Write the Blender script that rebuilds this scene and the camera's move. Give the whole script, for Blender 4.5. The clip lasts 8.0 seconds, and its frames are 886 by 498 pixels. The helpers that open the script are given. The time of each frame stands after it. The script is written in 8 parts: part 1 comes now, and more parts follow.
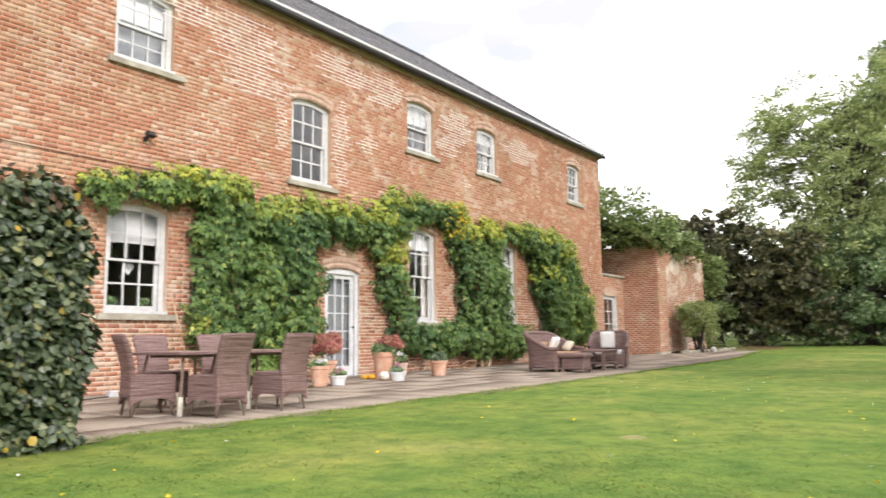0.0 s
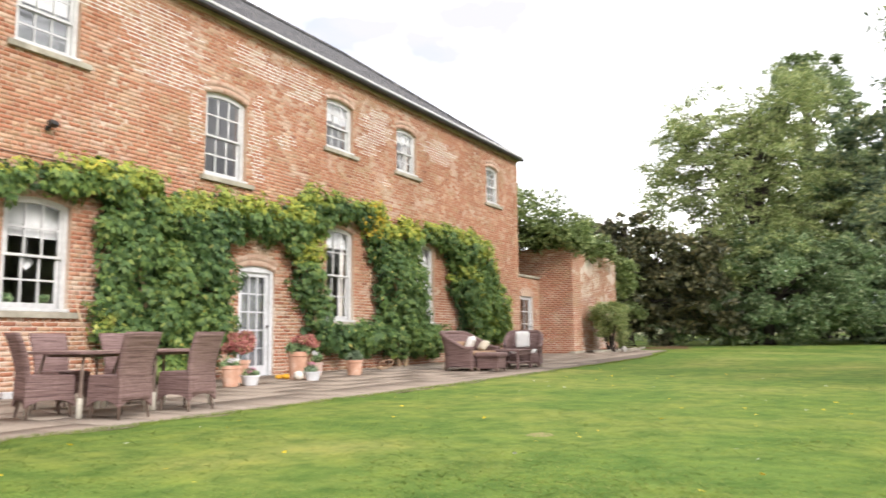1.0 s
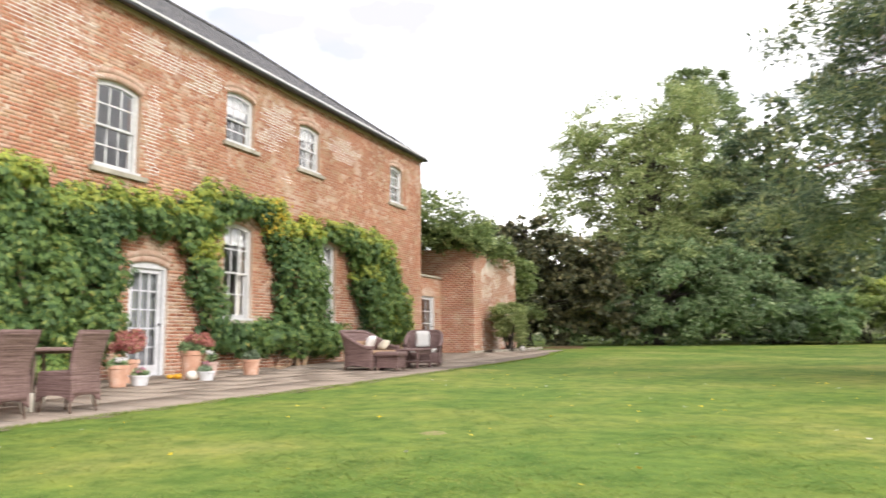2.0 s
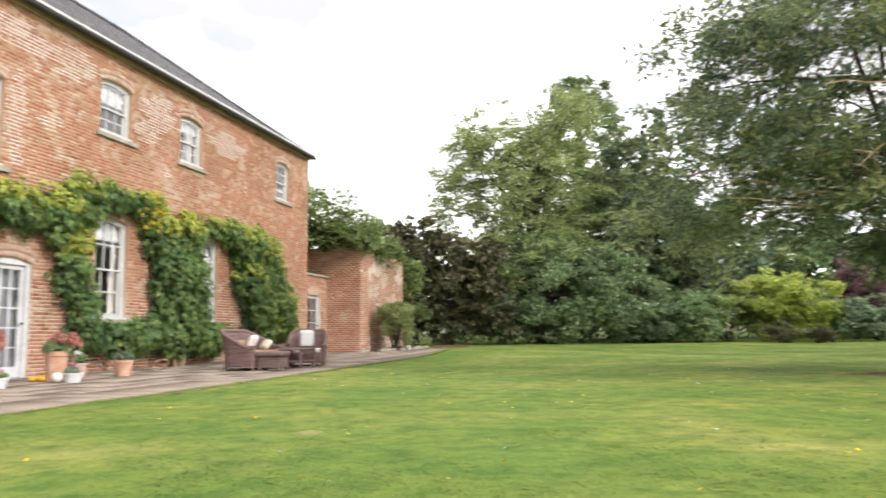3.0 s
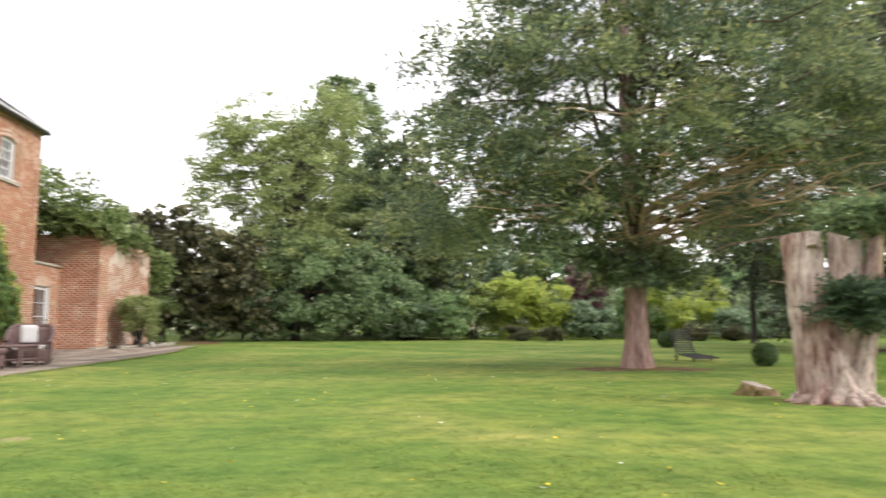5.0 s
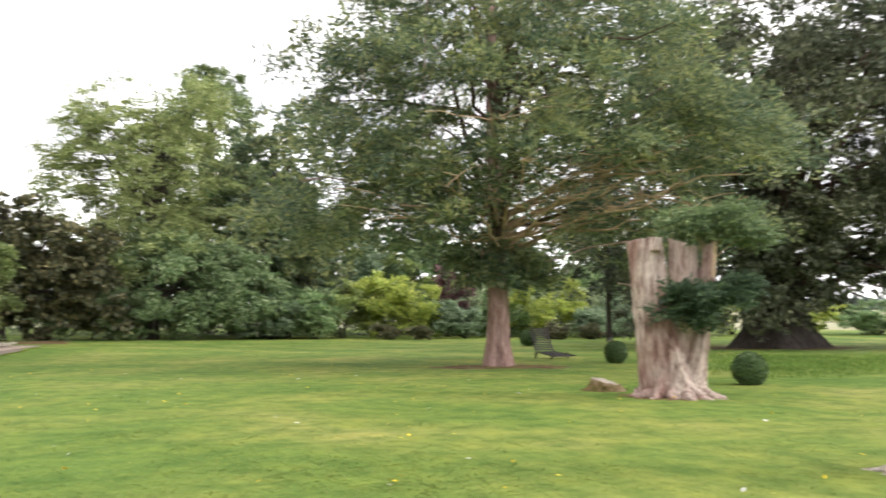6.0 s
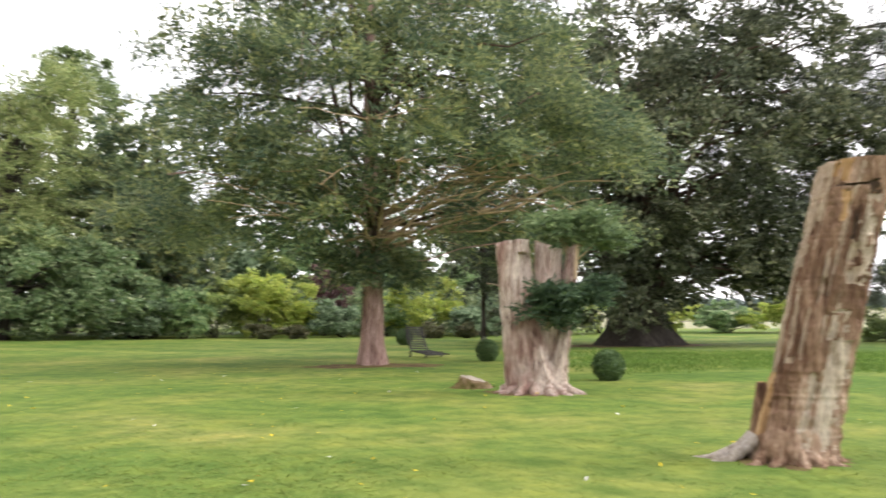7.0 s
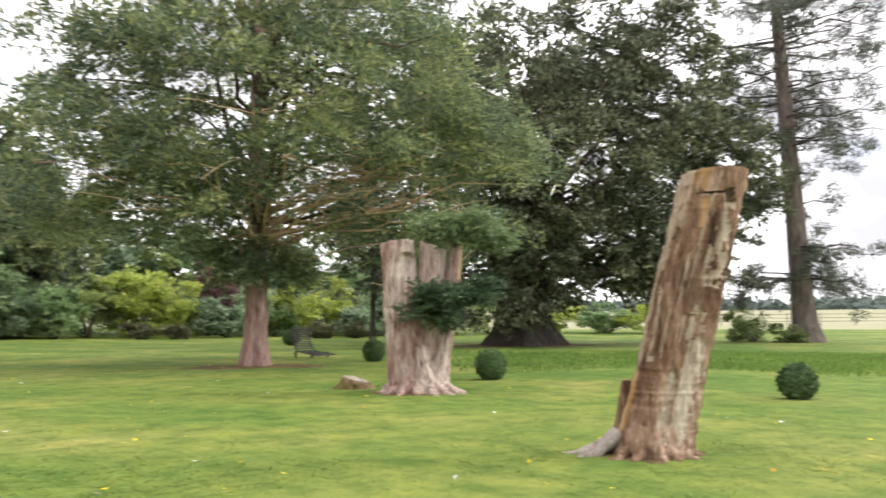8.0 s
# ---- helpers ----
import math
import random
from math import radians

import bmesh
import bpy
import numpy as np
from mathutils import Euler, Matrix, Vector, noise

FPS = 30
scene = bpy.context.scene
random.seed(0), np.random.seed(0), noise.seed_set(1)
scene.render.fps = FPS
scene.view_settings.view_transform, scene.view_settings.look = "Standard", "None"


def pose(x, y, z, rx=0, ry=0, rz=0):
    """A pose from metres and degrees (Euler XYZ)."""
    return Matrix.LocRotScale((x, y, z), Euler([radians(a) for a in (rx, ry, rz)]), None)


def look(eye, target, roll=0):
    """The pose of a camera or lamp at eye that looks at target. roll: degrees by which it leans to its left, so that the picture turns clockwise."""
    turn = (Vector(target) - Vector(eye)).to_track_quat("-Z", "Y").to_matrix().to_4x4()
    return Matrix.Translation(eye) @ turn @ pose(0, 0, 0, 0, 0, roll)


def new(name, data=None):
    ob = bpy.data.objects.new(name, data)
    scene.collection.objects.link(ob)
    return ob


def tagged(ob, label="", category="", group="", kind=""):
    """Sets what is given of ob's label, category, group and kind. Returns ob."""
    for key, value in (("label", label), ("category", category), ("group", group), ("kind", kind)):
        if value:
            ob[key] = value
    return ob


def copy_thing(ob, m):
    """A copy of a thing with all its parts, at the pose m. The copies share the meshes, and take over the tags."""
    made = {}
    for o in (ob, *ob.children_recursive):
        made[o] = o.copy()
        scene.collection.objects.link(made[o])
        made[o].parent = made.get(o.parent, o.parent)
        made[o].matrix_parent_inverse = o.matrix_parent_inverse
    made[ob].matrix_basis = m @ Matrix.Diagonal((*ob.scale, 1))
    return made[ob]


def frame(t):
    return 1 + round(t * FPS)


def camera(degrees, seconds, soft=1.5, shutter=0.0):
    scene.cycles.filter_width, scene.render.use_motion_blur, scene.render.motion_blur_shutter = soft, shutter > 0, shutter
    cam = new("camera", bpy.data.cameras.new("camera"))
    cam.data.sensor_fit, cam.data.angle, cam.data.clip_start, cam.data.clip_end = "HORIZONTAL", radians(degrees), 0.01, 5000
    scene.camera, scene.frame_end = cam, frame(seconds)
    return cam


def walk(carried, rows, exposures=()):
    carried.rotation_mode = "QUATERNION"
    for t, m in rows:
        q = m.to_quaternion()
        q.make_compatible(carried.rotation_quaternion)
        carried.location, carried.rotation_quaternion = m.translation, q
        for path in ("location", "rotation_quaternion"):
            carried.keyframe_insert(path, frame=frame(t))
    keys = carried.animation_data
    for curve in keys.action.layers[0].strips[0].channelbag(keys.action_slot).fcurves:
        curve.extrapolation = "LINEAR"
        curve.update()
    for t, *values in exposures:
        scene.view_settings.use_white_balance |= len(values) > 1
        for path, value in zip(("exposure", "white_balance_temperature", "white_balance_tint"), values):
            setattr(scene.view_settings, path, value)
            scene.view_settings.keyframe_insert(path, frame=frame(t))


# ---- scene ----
cam = camera(60.8, 8.0, soft=1.55, shutter=0.8)
PATH = [
    (0, (0.644, -0.089, 0.824), (2.261, 1.064, 1.06), -0.6),
    (0.5, (0.655, -0.118, 0.819), (2.325, 0.957, 1.054), -0.6),
    (1, (0.672, -0.151, 0.82), (2.402, 0.826, 1.053), -0.5),
    (2.5, (0.636, -0.276, 0.822), (2.524, 0.341, 1.05), -0.3),
    (3, (0.612, -0.336, 0.819), (2.542, 0.137, 1.045), -0.4),
    (3.5, (0.604, -0.376, 0.819), (2.564, -0.046, 1.043), -0.3),
    (4, (0.569, -0.422, 0.83), (2.55, -0.252, 1.049), -0.3),
    (4.5, (0.552, -0.467, 0.835), (2.54, -0.449, 1.052), -0.1),
    (6, (0.47, -0.61, 0.842), (2.399, -1.09, 1.055), 0.1),
    (6.5, (0.426, -0.652, 0.843), (2.313, -1.281, 1.055), 0.0),
    (7, (0.377, -0.69, 0.841), (2.207, -1.47, 1.052), 0.0),
    (7.5, (0.341, -0.723, 0.844), (2.11, -1.632, 1.055), 0.1),
    (8, (0.353, -0.796, 0.836), (2.053, -1.828, 1.048), 0.1),
]
walk(cam, [(t, look(eye, target, roll)) for t, eye, target, roll in PATH], exposures=[(0.0, 0.75, 6500, 15), (8.0, 0.75, 6500, 15)])
SUN_AZ, SUN_EL = 249.0, 31.0          # where the hazy sun stands: degrees from +x, and above the horizon

# ---- world and sun ----
world = bpy.data.worlds.new("sky")
scene.world = world
world.use_nodes = True
wt = world.node_tree
wt.nodes.clear()
sky = wt.nodes.new("ShaderNodeTexSky")
sky.sky_type, sky.sun_disc = "NISHITA", False
sky.sun_elevation, sky.sun_rotation = radians(SUN_EL), radians(90 - SUN_AZ)
wcoord = wt.nodes.new("ShaderNodeTexCoord")
wmap = wt.nodes.new("ShaderNodeMapping")
wmap.inputs["Scale"].default_value = (1.0, 1.0, 2.2)
wt.links.new(wcoord.outputs["Generated"], wmap.inputs["Vector"])
wn = wt.nodes.new("ShaderNodeTexNoise")
wn.inputs["Scale"].default_value, wn.inputs["Detail"].default_value, wn.inputs["Roughness"].default_value = 2.6, 6.0, 0.55
wt.links.new(wmap.outputs["Vector"], wn.inputs["Vector"])
wr = wt.nodes.new("ShaderNodeValToRGB")
wr.color_ramp.elements[0].position, wr.color_ramp.elements[1].position = 0.34, 0.47
wr.color_ramp.elements[0].color, wr.color_ramp.elements[1].color = (0.7, 0.7, 0.7, 1), (1, 1, 1, 1)
wt.links.new(wn.outputs["Fac"], wr.inputs["Fac"])
wn2 = wt.nodes.new("ShaderNodeTexNoise")
wn2.inputs["Scale"].default_value, wn2.inputs["Detail"].default_value = 3.4, 5.0
wt.links.new(wmap.outputs["Vector"], wn2.inputs["Vector"])
wr2 = wt.nodes.new("ShaderNodeValToRGB")
wr2.color_ramp.elements[0].position, wr2.color_ramp.elements[1].position = 0.365, 0.71
wr2.color_ramp.elements[0].color, wr2.color_ramp.elements[1].color = (0.41, 0.42, 0.44, 1), (1.68, 1.68, 1.66, 1)
wt.links.new(wn2.outputs["Fac"], wr2.inputs["Fac"])
wscale = wt.nodes.new("ShaderNodeVectorMath")
wscale.operation = "SCALE"
wscale.inputs["Scale"].default_value = 0.13
wt.links.new(sky.outputs["Color"], wscale.inputs[0])
wmix = wt.nodes.new("ShaderNodeMix")
wmix.data_type = "RGBA"
wt.links.new(wr.outputs["Color"], wmix.inputs["Factor"])
wt.links.new(wscale.outputs["Vector"], wmix.inputs[6])
wt.links.new(wr2.outputs["Color"], wmix.inputs[7])
wb = wt.nodes.new("ShaderNodeBackground")
wb.inputs["Strength"].default_value = 1.38
wt.links.new(wmix.outputs[2], wb.inputs["Color"])
wo = wt.nodes.new("ShaderNodeOutputWorld")
wt.links.new(wb.outputs["Background"], wo.inputs["Surface"])

sun = new("sun", bpy.data.lights.new("sun", "SUN"))
sun.data.energy, sun.data.angle, sun.data.color = 1.6, radians(16), (1.0, 0.96, 0.90)
sun_dir = Vector((math.cos(radians(SUN_EL)) * math.cos(radians(SUN_AZ)), math.cos(radians(SUN_EL)) * math.sin(radians(SUN_AZ)), math.sin(radians(SUN_EL))))
sun.matrix_world = look(sun_dir * 60, (0, 0, 0))

# ---- material helpers ----


def material(name, rough=0.8, metal=0.0, spec=0.3):
    m = bpy.data.materials.new(name)
    m.use_nodes = True
    b = m.node_tree.nodes["Principled BSDF"]
    b.inputs["Roughness"].default_value, b.inputs["Metallic"].default_value = rough, metal
    b.inputs["Specular IOR Level"].default_value = spec
    return m, m.node_tree, b


def noise_node(nt, scale, detail=4.0, stretch=(1, 1, 1), rough=0.55):
    tc, mp, n = nt.nodes.new("ShaderNodeTexCoord"), nt.nodes.new("ShaderNodeMapping"), nt.nodes.new("ShaderNodeTexNoise")
    mp.inputs["Scale"].default_value = stretch
    n.inputs["Scale"].default_value, n.inputs["Detail"].default_value, n.inputs["Roughness"].default_value = scale, detail, rough
    nt.links.new(tc.outputs["Object"], mp.inputs["Vector"])
    nt.links.new(mp.outputs["Vector"], n.inputs["Vector"])
    return n.outputs["Fac"]


def world_noise(nt, scale, detail=4.0, stretch=(1, 1, 1)):
    g, mp, n = nt.nodes.new("ShaderNodeNewGeometry"), nt.nodes.new("ShaderNodeMapping"), nt.nodes.new("ShaderNodeTexNoise")
    mp.inputs["Scale"].default_value = stretch
    n.inputs["Scale"].default_value, n.inputs["Detail"].default_value = scale, detail
    nt.links.new(g.outputs["Position"], mp.inputs["Vector"])
    nt.links.new(mp.outputs["Vector"], n.inputs["Vector"])
    return n.outputs["Fac"]


def ramp(nt, fac, *stops):
    r = nt.nodes.new("ShaderNodeValToRGB")
    while len(r.color_ramp.elements) < len(stops):
        r.color_ramp.elements.new(0.5)
    for e, (p, c) in zip(r.color_ramp.elements, stops):
        e.position, e.color = p, (*c, 1)
    nt.links.new(fac, r.inputs["Fac"])
    return r.outputs["Color"]


def mix(nt, fac, a, b, mode="MIX"):
    n = nt.nodes.new("ShaderNodeMix")
    n.data_type, n.blend_type = "RGBA", mode
    for sock, v in ((n.inputs["Factor"], fac), (n.inputs[6], a), (n.inputs[7], b)):
        if isinstance(v, bpy.types.NodeSocket):
            nt.links.new(v, sock)
        elif isinstance(v, tuple):
            sock.default_value = (*v, 1)
        else:
            sock.default_value = v
    return n.outputs[2]


def bump(nt, b, height, strength, distance):
    n = nt.nodes.new("ShaderNodeBump")
    n.inputs["Strength"].default_value, n.inputs["Distance"].default_value = strength, distance
    nt.links.new(height, n.inputs["Height"])
    nt.links.new(n.outputs["Normal"], b.inputs["Normal"])


def island(nt):
    return nt.nodes.new("ShaderNodeNewGeometry").outputs["Random Per Island"]


def object_random(nt):
    return nt.nodes.new("ShaderNodeObjectInfo").outputs["Random"]


def surface(name, stops, scale, rough=0.8, spec=0.3, stretch=(1, 1, 1), fine=0.0, relief=0.0, detail=6.0):
    """Two scales of noise: stains of the given size, and grain five times finer with some relief."""
    m, nt, b = material(name, rough, 0, spec)
    col = ramp(nt, world_noise(nt, scale, detail, stretch), *stops)
    grain = world_noise(nt, scale * 7, 4.0, stretch)
    col = mix(nt, 0.35 + fine, col, ramp(nt, grain, (0.3, (0.72, 0.72, 0.72)), (0.7, (1.25, 1.25, 1.25))), "MULTIPLY")
    nt.links.new(col, b.inputs["Base Color"])
    if relief:
        bump(nt, b, grain, 0.6, relief)
    return m


def trunk_surface(name, streaks, patches):
    """Wood with long fine streaks down the trunk, broken into patches, with cracked relief."""
    m, nt, b = material(name, 0.88, 0, 0.2)
    s = noise_node(nt, 24.0, 6.0, (1, 1, 0.15), 0.68)
    col = ramp(nt, s, *streaks)
    col = mix(nt, 1.0, col, ramp(nt, noise_node(nt, 2.6, 5.0, (1, 1, 0.45)), *patches), "MULTIPLY")
    f = noise_node(nt, 70.0, 4.0, (1, 1, 0.35))
    col = mix(nt, 0.5, col, ramp(nt, f, (0.3, (0.62, 0.6, 0.6)), (0.7, (1.3, 1.3, 1.3))), "MULTIPLY")
    nt.links.new(col, b.inputs["Base Color"])
    bump(nt, b, s, 1.0, 0.05)
    return m


def leaf_material(name, stops, patch=0.5, through_light=0.3, rough=0.55, spec=0.3, tints=((0.0, (0.75, 0.75, 0.75)), (1.0, (1.25, 1.25, 1.25)))):
    """Each leaf its own tint out of stops, on patches of lighter and darker growth; part of the light passes."""
    m, nt, b = material(name, rough, 0, spec)
    col = ramp(nt, island(nt), *stops)
    col = mix(nt, 0.8, col, ramp(nt, world_noise(nt, patch, 3.0), (0.3, tints[0][1]), (0.7, tints[1][1])), "MULTIPLY")
    nt.links.new(col, b.inputs["Base Color"])
    t = nt.nodes.new("ShaderNodeBsdfTranslucent")
    nt.links.new(col, t.inputs["Color"])
    mx = nt.nodes.new("ShaderNodeMixShader")
    mx.inputs["Fac"].default_value = through_light
    nt.links.new(b.outputs["BSDF"], mx.inputs[1])
    nt.links.new(t.outputs["BSDF"], mx.inputs[2])
    nt.links.new(mx.outputs["Shader"], nt.nodes["Material Output"].inputs["Surface"])
    return m


# ---- materials ----
def by_brick(nt, field, r):
    """A field of patches whose edge steps from brick to brick: each brick shifts it by its own random number."""
    wrap = nt.nodes.new("ShaderNodeMath")
    wrap.operation = "FRACT"
    many = nt.nodes.new("ShaderNodeMath")
    many.operation, many.inputs[1].default_value = "MULTIPLY", 7.31
    nt.links.new(r, many.inputs[0])
    nt.links.new(many.outputs["Value"], wrap.inputs[0])
    add = nt.nodes.new("ShaderNodeMath")
    add.operation, add.inputs[1].default_value = "MULTIPLY_ADD", 0.26
    nt.links.new(wrap.outputs["Value"], add.inputs[0])
    nt.links.new(field, add.inputs[2])
    less = nt.nodes.new("ShaderNodeMath")
    less.operation, less.inputs[1].default_value = "SUBTRACT", 0.13
    nt.links.new(add.outputs["Value"], less.inputs[0])
    return less.outputs["Value"]


def brick_material(name, per_object, lime_from=0.56):
    m, nt, b = material(name, 0.9, 0, 0.15)
    r = object_random(nt) if per_object else island(nt)
    col = ramp(nt, r, (0.0, (0.30, 0.135, 0.088)), (0.06, (0.385, 0.164, 0.097)), (0.5, (0.405, 0.183, 0.107)), (0.85, (0.455, 0.233, 0.143)), (1.0, (0.54, 0.35, 0.23)))
    stain = ramp(nt, world_noise(nt, 0.7, 5.0), (0.32, (0.80, 0.76, 0.72)), (0.5, (1.0, 1.0, 1.0)), (0.70, (1.12, 1.14, 1.16)))
    col = mix(nt, 1.0, col, stain, "MULTIPLY")
    buff = ramp(nt, by_brick(nt, world_noise(nt, 1.3, 4.0, (1, 1, 2.0)), r), (0.50, (0, 0, 0)), (0.66, (0.55, 0.55, 0.55)))
    col = mix(nt, buff, col, (0.40, 0.285, 0.165))
    speck = world_noise(nt, 26, 5.0)
    col = mix(nt, 0.55, col, ramp(nt, speck, (0.3, (0.68, 0.66, 0.66)), (0.7, (1.28, 1.28, 1.3))), "MULTIPLY")
    lime = ramp(nt, by_brick(nt, world_noise(nt, 1.6 if lime_from > 0.5 else 0.9, 4.0), r), (lime_from, (0, 0, 0)), (lime_from + 0.18, (0.6, 0.6, 0.6) if lime_from > 0.5 else (0.85, 0.85, 0.85)))
    col = mix(nt, lime, col, (0.62, 0.50, 0.40))
    nt.links.new(col, b.inputs["Base Color"])
    bump(nt, b, speck, 0.7, 0.006)
    return m


BRICK = brick_material("old_brick", False)
BRICK_EACH = brick_material("old_brick_single", True)
PIER_BRICK = brick_material("pier_brick", False, 0.70)
BRICK_LIMED = brick_material("limewashed_brick", False, 0.46)


def mortar_material():
    m, nt, b = material("lime_mortar", 0.95, 0, 0.1)
    col = ramp(nt, world_noise(nt, 0.55, 4.0), (0.35, (0.44, 0.29, 0.205)), (0.56, (0.495, 0.355, 0.26)), (0.72, (0.59, 0.48, 0.39)))
    g, sep = nt.nodes.new("ShaderNodeNewGeometry"), nt.nodes.new("ShaderNodeSeparateXYZ")
    nt.links.new(g.outputs["Position"], sep.inputs["Vector"])
    add = nt.nodes.new("ShaderNodeMath")
    add.operation = "MULTIPLY_ADD"
    add.inputs[1].default_value = 1.6
    nt.links.new(world_noise(nt, 0.8, 3.0), add.inputs[0])
    nt.links.new(sep.outputs["Z"], add.inputs[2])
    fresh = ramp(nt, add.outputs["Value"], (0.0, (1, 1, 1)), (1.0, (0, 0, 0)))       # the foot of the wall was pointed anew in pale lime
    col = mix(nt, fresh, col, (0.66, 0.56, 0.465))
    low = nt.nodes.new("ShaderNodeMapRange")
    low.inputs["From Min"].default_value, low.inputs["From Max"].default_value = 2.2, 3.4
    nt.links.new(add.outputs["Value"], low.inputs["Value"])
    nt.links.new(low.outputs["Result"], [n for n in nt.nodes if n.type == "VALTORGB"][-1].inputs["Fac"])
    col = mix(nt, 0.4, col, ramp(nt, world_noise(nt, 30, 4.0), (0.3, (0.7, 0.7, 0.7)), (0.7, (1.2, 1.2, 1.2))), "MULTIPLY")
    nt.links.new(col, b.inputs["Base Color"])
    return m


MORTAR = mortar_material()
WHITE_MORTAR = surface("white_repointing", [(0.3, (0.68, 0.60, 0.52)), (0.62, (0.84, 0.81, 0.77))], 2.0, 0.95, 0.1, relief=0.003)
ARCH_BRICK = surface("rubbed_brick", [(0.3, (0.42, 0.245, 0.175)), (0.5, (0.52, 0.36, 0.27)), (0.7, (0.60, 0.47, 0.38))], 5.0, 0.9, 0.15, relief=0.004)
STONE = surface("sill_stone", [(0.3, (0.26, 0.24, 0.19)), (0.55, (0.40, 0.37, 0.30)), (0.75, (0.48, 0.45, 0.38))], 3.0, 0.9, 0.2, relief=0.003)
PAINT = surface("white_paint", [(0.3, (0.52, 0.52, 0.52)), (0.7, (0.64, 0.64, 0.63))], 2.0, 0.45, 0.4)
DOOR_PAINT = surface("pale_grey_paint", [(0.3, (0.56, 0.57, 0.58)), (0.7, (0.66, 0.67, 0.68))], 2.0, 0.45, 0.4)
SLATE = surface("slate", [(0.3, (0.042, 0.043, 0.047)), (0.5, (0.088, 0.087, 0.092)), (0.72, (0.20, 0.188, 0.172))], 5.0, 0.6, 0.4, relief=0.004)
GUTTER = surface("black_gutter", [(0.3, (0.02, 0.02, 0.022)), (0.7, (0.04, 0.04, 0.042))], 3.0, 0.35, 0.5)
FASCIA = surface("soffit_paint", [(0.3, (0.42, 0.31, 0.21)), (0.7, (0.56, 0.44, 0.32))], 2.0, 0.7, 0.3)
DANDELION = leaf_material("dandelion_flower", [(0.0, (0.70, 0.50, 0.02)), (1.0, (0.80, 0.62, 0.04))], 9.0)
# Grey tone that stands for the sky reflected in the panes.
REFLECTION_GREY = surface("pane_reflection_grey", [(0.3, (0.17, 0.175, 0.19)), (0.7, (0.24, 0.25, 0.265))], 6.0, 0.95)
PLASTER = surface("room_plaster", [(0.3, (0.42, 0.40, 0.37)), (0.7, (0.50, 0.48, 0.44))], 1.0)
BLIND = surface("blind_cloth", [(0.3, (0.52, 0.52, 0.52)), (0.7, (0.62, 0.62, 0.62))], 4.0, 0.9)
CURTAIN = surface("curtain_cloth", [(0.3, (0.50, 0.47, 0.43)), (0.7, (0.66, 0.62, 0.58))], 5.0, 0.95)
BARK_PALE = trunk_surface("bare_yew_wood", [(0.33, (0.125, 0.078, 0.066)), (0.43, (0.385, 0.285, 0.245)), (0.55, (0.575, 0.475, 0.415)), (0.70, (0.748, 0.668, 0.60))], [(0.36, (0.62, 0.45, 0.42)), (0.47, (0.95, 0.86, 0.83)), (0.55, (1.05, 1.05, 1.02)), (0.66, (1.28, 1.30, 1.27))])
BARK_RED = trunk_surface("yew_bark", [(0.28, (0.138, 0.089, 0.074)), (0.45, (0.389, 0.265, 0.232)), (0.62, (0.583, 0.441, 0.399)), (0.8, (0.745, 0.616, 0.557))], [(0.35, (0.8, 0.72, 0.7)), (0.65, (1.1, 1.05, 1.05))])
BARK_BROWN = trunk_surface("stripped_trunk", [(0.27, (0.042, 0.023, 0.015)), (0.40, (0.195, 0.115, 0.076)), (0.54, (0.345, 0.230, 0.160)), (0.72, (0.52, 0.40, 0.30))], [(0.36, (0.46, 0.37, 0.32)), (0.50, (0.98, 0.93, 0.88)), (0.62, (1.5, 1.55, 1.6))])
BARED_WOOD = trunk_surface("bared_pale_wood", [(0.27, (0.179, 0.123, 0.084)), (0.42, (0.470, 0.381, 0.291)), (0.56, (0.650, 0.560, 0.459)), (0.75, (0.750, 0.706, 0.605))], [(0.34, (0.82, 0.76, 0.70)), (0.5, (1.0, 0.98, 0.95)), (0.65, (1.15, 1.13, 1.11))])
TAN_WOOD = trunk_surface("tan_weathered_wood", [(0.27, (0.27, 0.19, 0.135)), (0.45, (0.49, 0.385, 0.285)), (0.7, (0.66, 0.555, 0.435))], [(0.35, (0.75, 0.72, 0.7)), (0.65, (1.15, 1.12, 1.1))])
SHOOT_LEAF = leaf_material("young_yew_needle", [(0.0, (0.035, 0.070, 0.042)), (0.6, (0.075, 0.125, 0.066)), (1.0, (0.15, 0.215, 0.11))], 2.0, 0.2)
FRESH_LEAF = leaf_material("fresh_yew_needle", [(0.0, (0.10, 0.155, 0.08)), (0.6, (0.20, 0.28, 0.135)), (1.0, (0.34, 0.41, 0.20))], 1.0, 0.35)
ROT = surface("dark_rot", [(0.3, (0.03, 0.02, 0.014)), (0.7, (0.10, 0.066, 0.045))], 20.0, 1.0, 0.1, relief=0.004)
CUT_WOOD = surface("cut_wood", [(0.3, (0.42, 0.30, 0.19)), (0.7, (0.62, 0.47, 0.31))], 9.0, 0.85, 0.2, relief=0.004)
ORANGE_WOOD = surface("orange_heartwood", [(0.3, (0.27, 0.155, 0.075)), (0.5, (0.37, 0.225, 0.105)), (0.7, (0.50, 0.34, 0.19))], 9.0, 0.85, 0.2, (1, 1, 0.2), relief=0.004)
BARK_DARK = surface("dark_bark", [(0.3, (0.035, 0.030, 0.026)), (0.7, (0.09, 0.075, 0.065))], 6.0, 0.95, 0.15, (1, 1, 0.2), 0.2, 0.02)
BARK_PINE = surface("pine_bark", [(0.3, (0.085, 0.068, 0.058)), (0.55, (0.16, 0.13, 0.115)), (0.75, (0.24, 0.20, 0.18))], 6.0, 0.95, 0.15, (1, 1, 0.3), 0.2, 0.02)
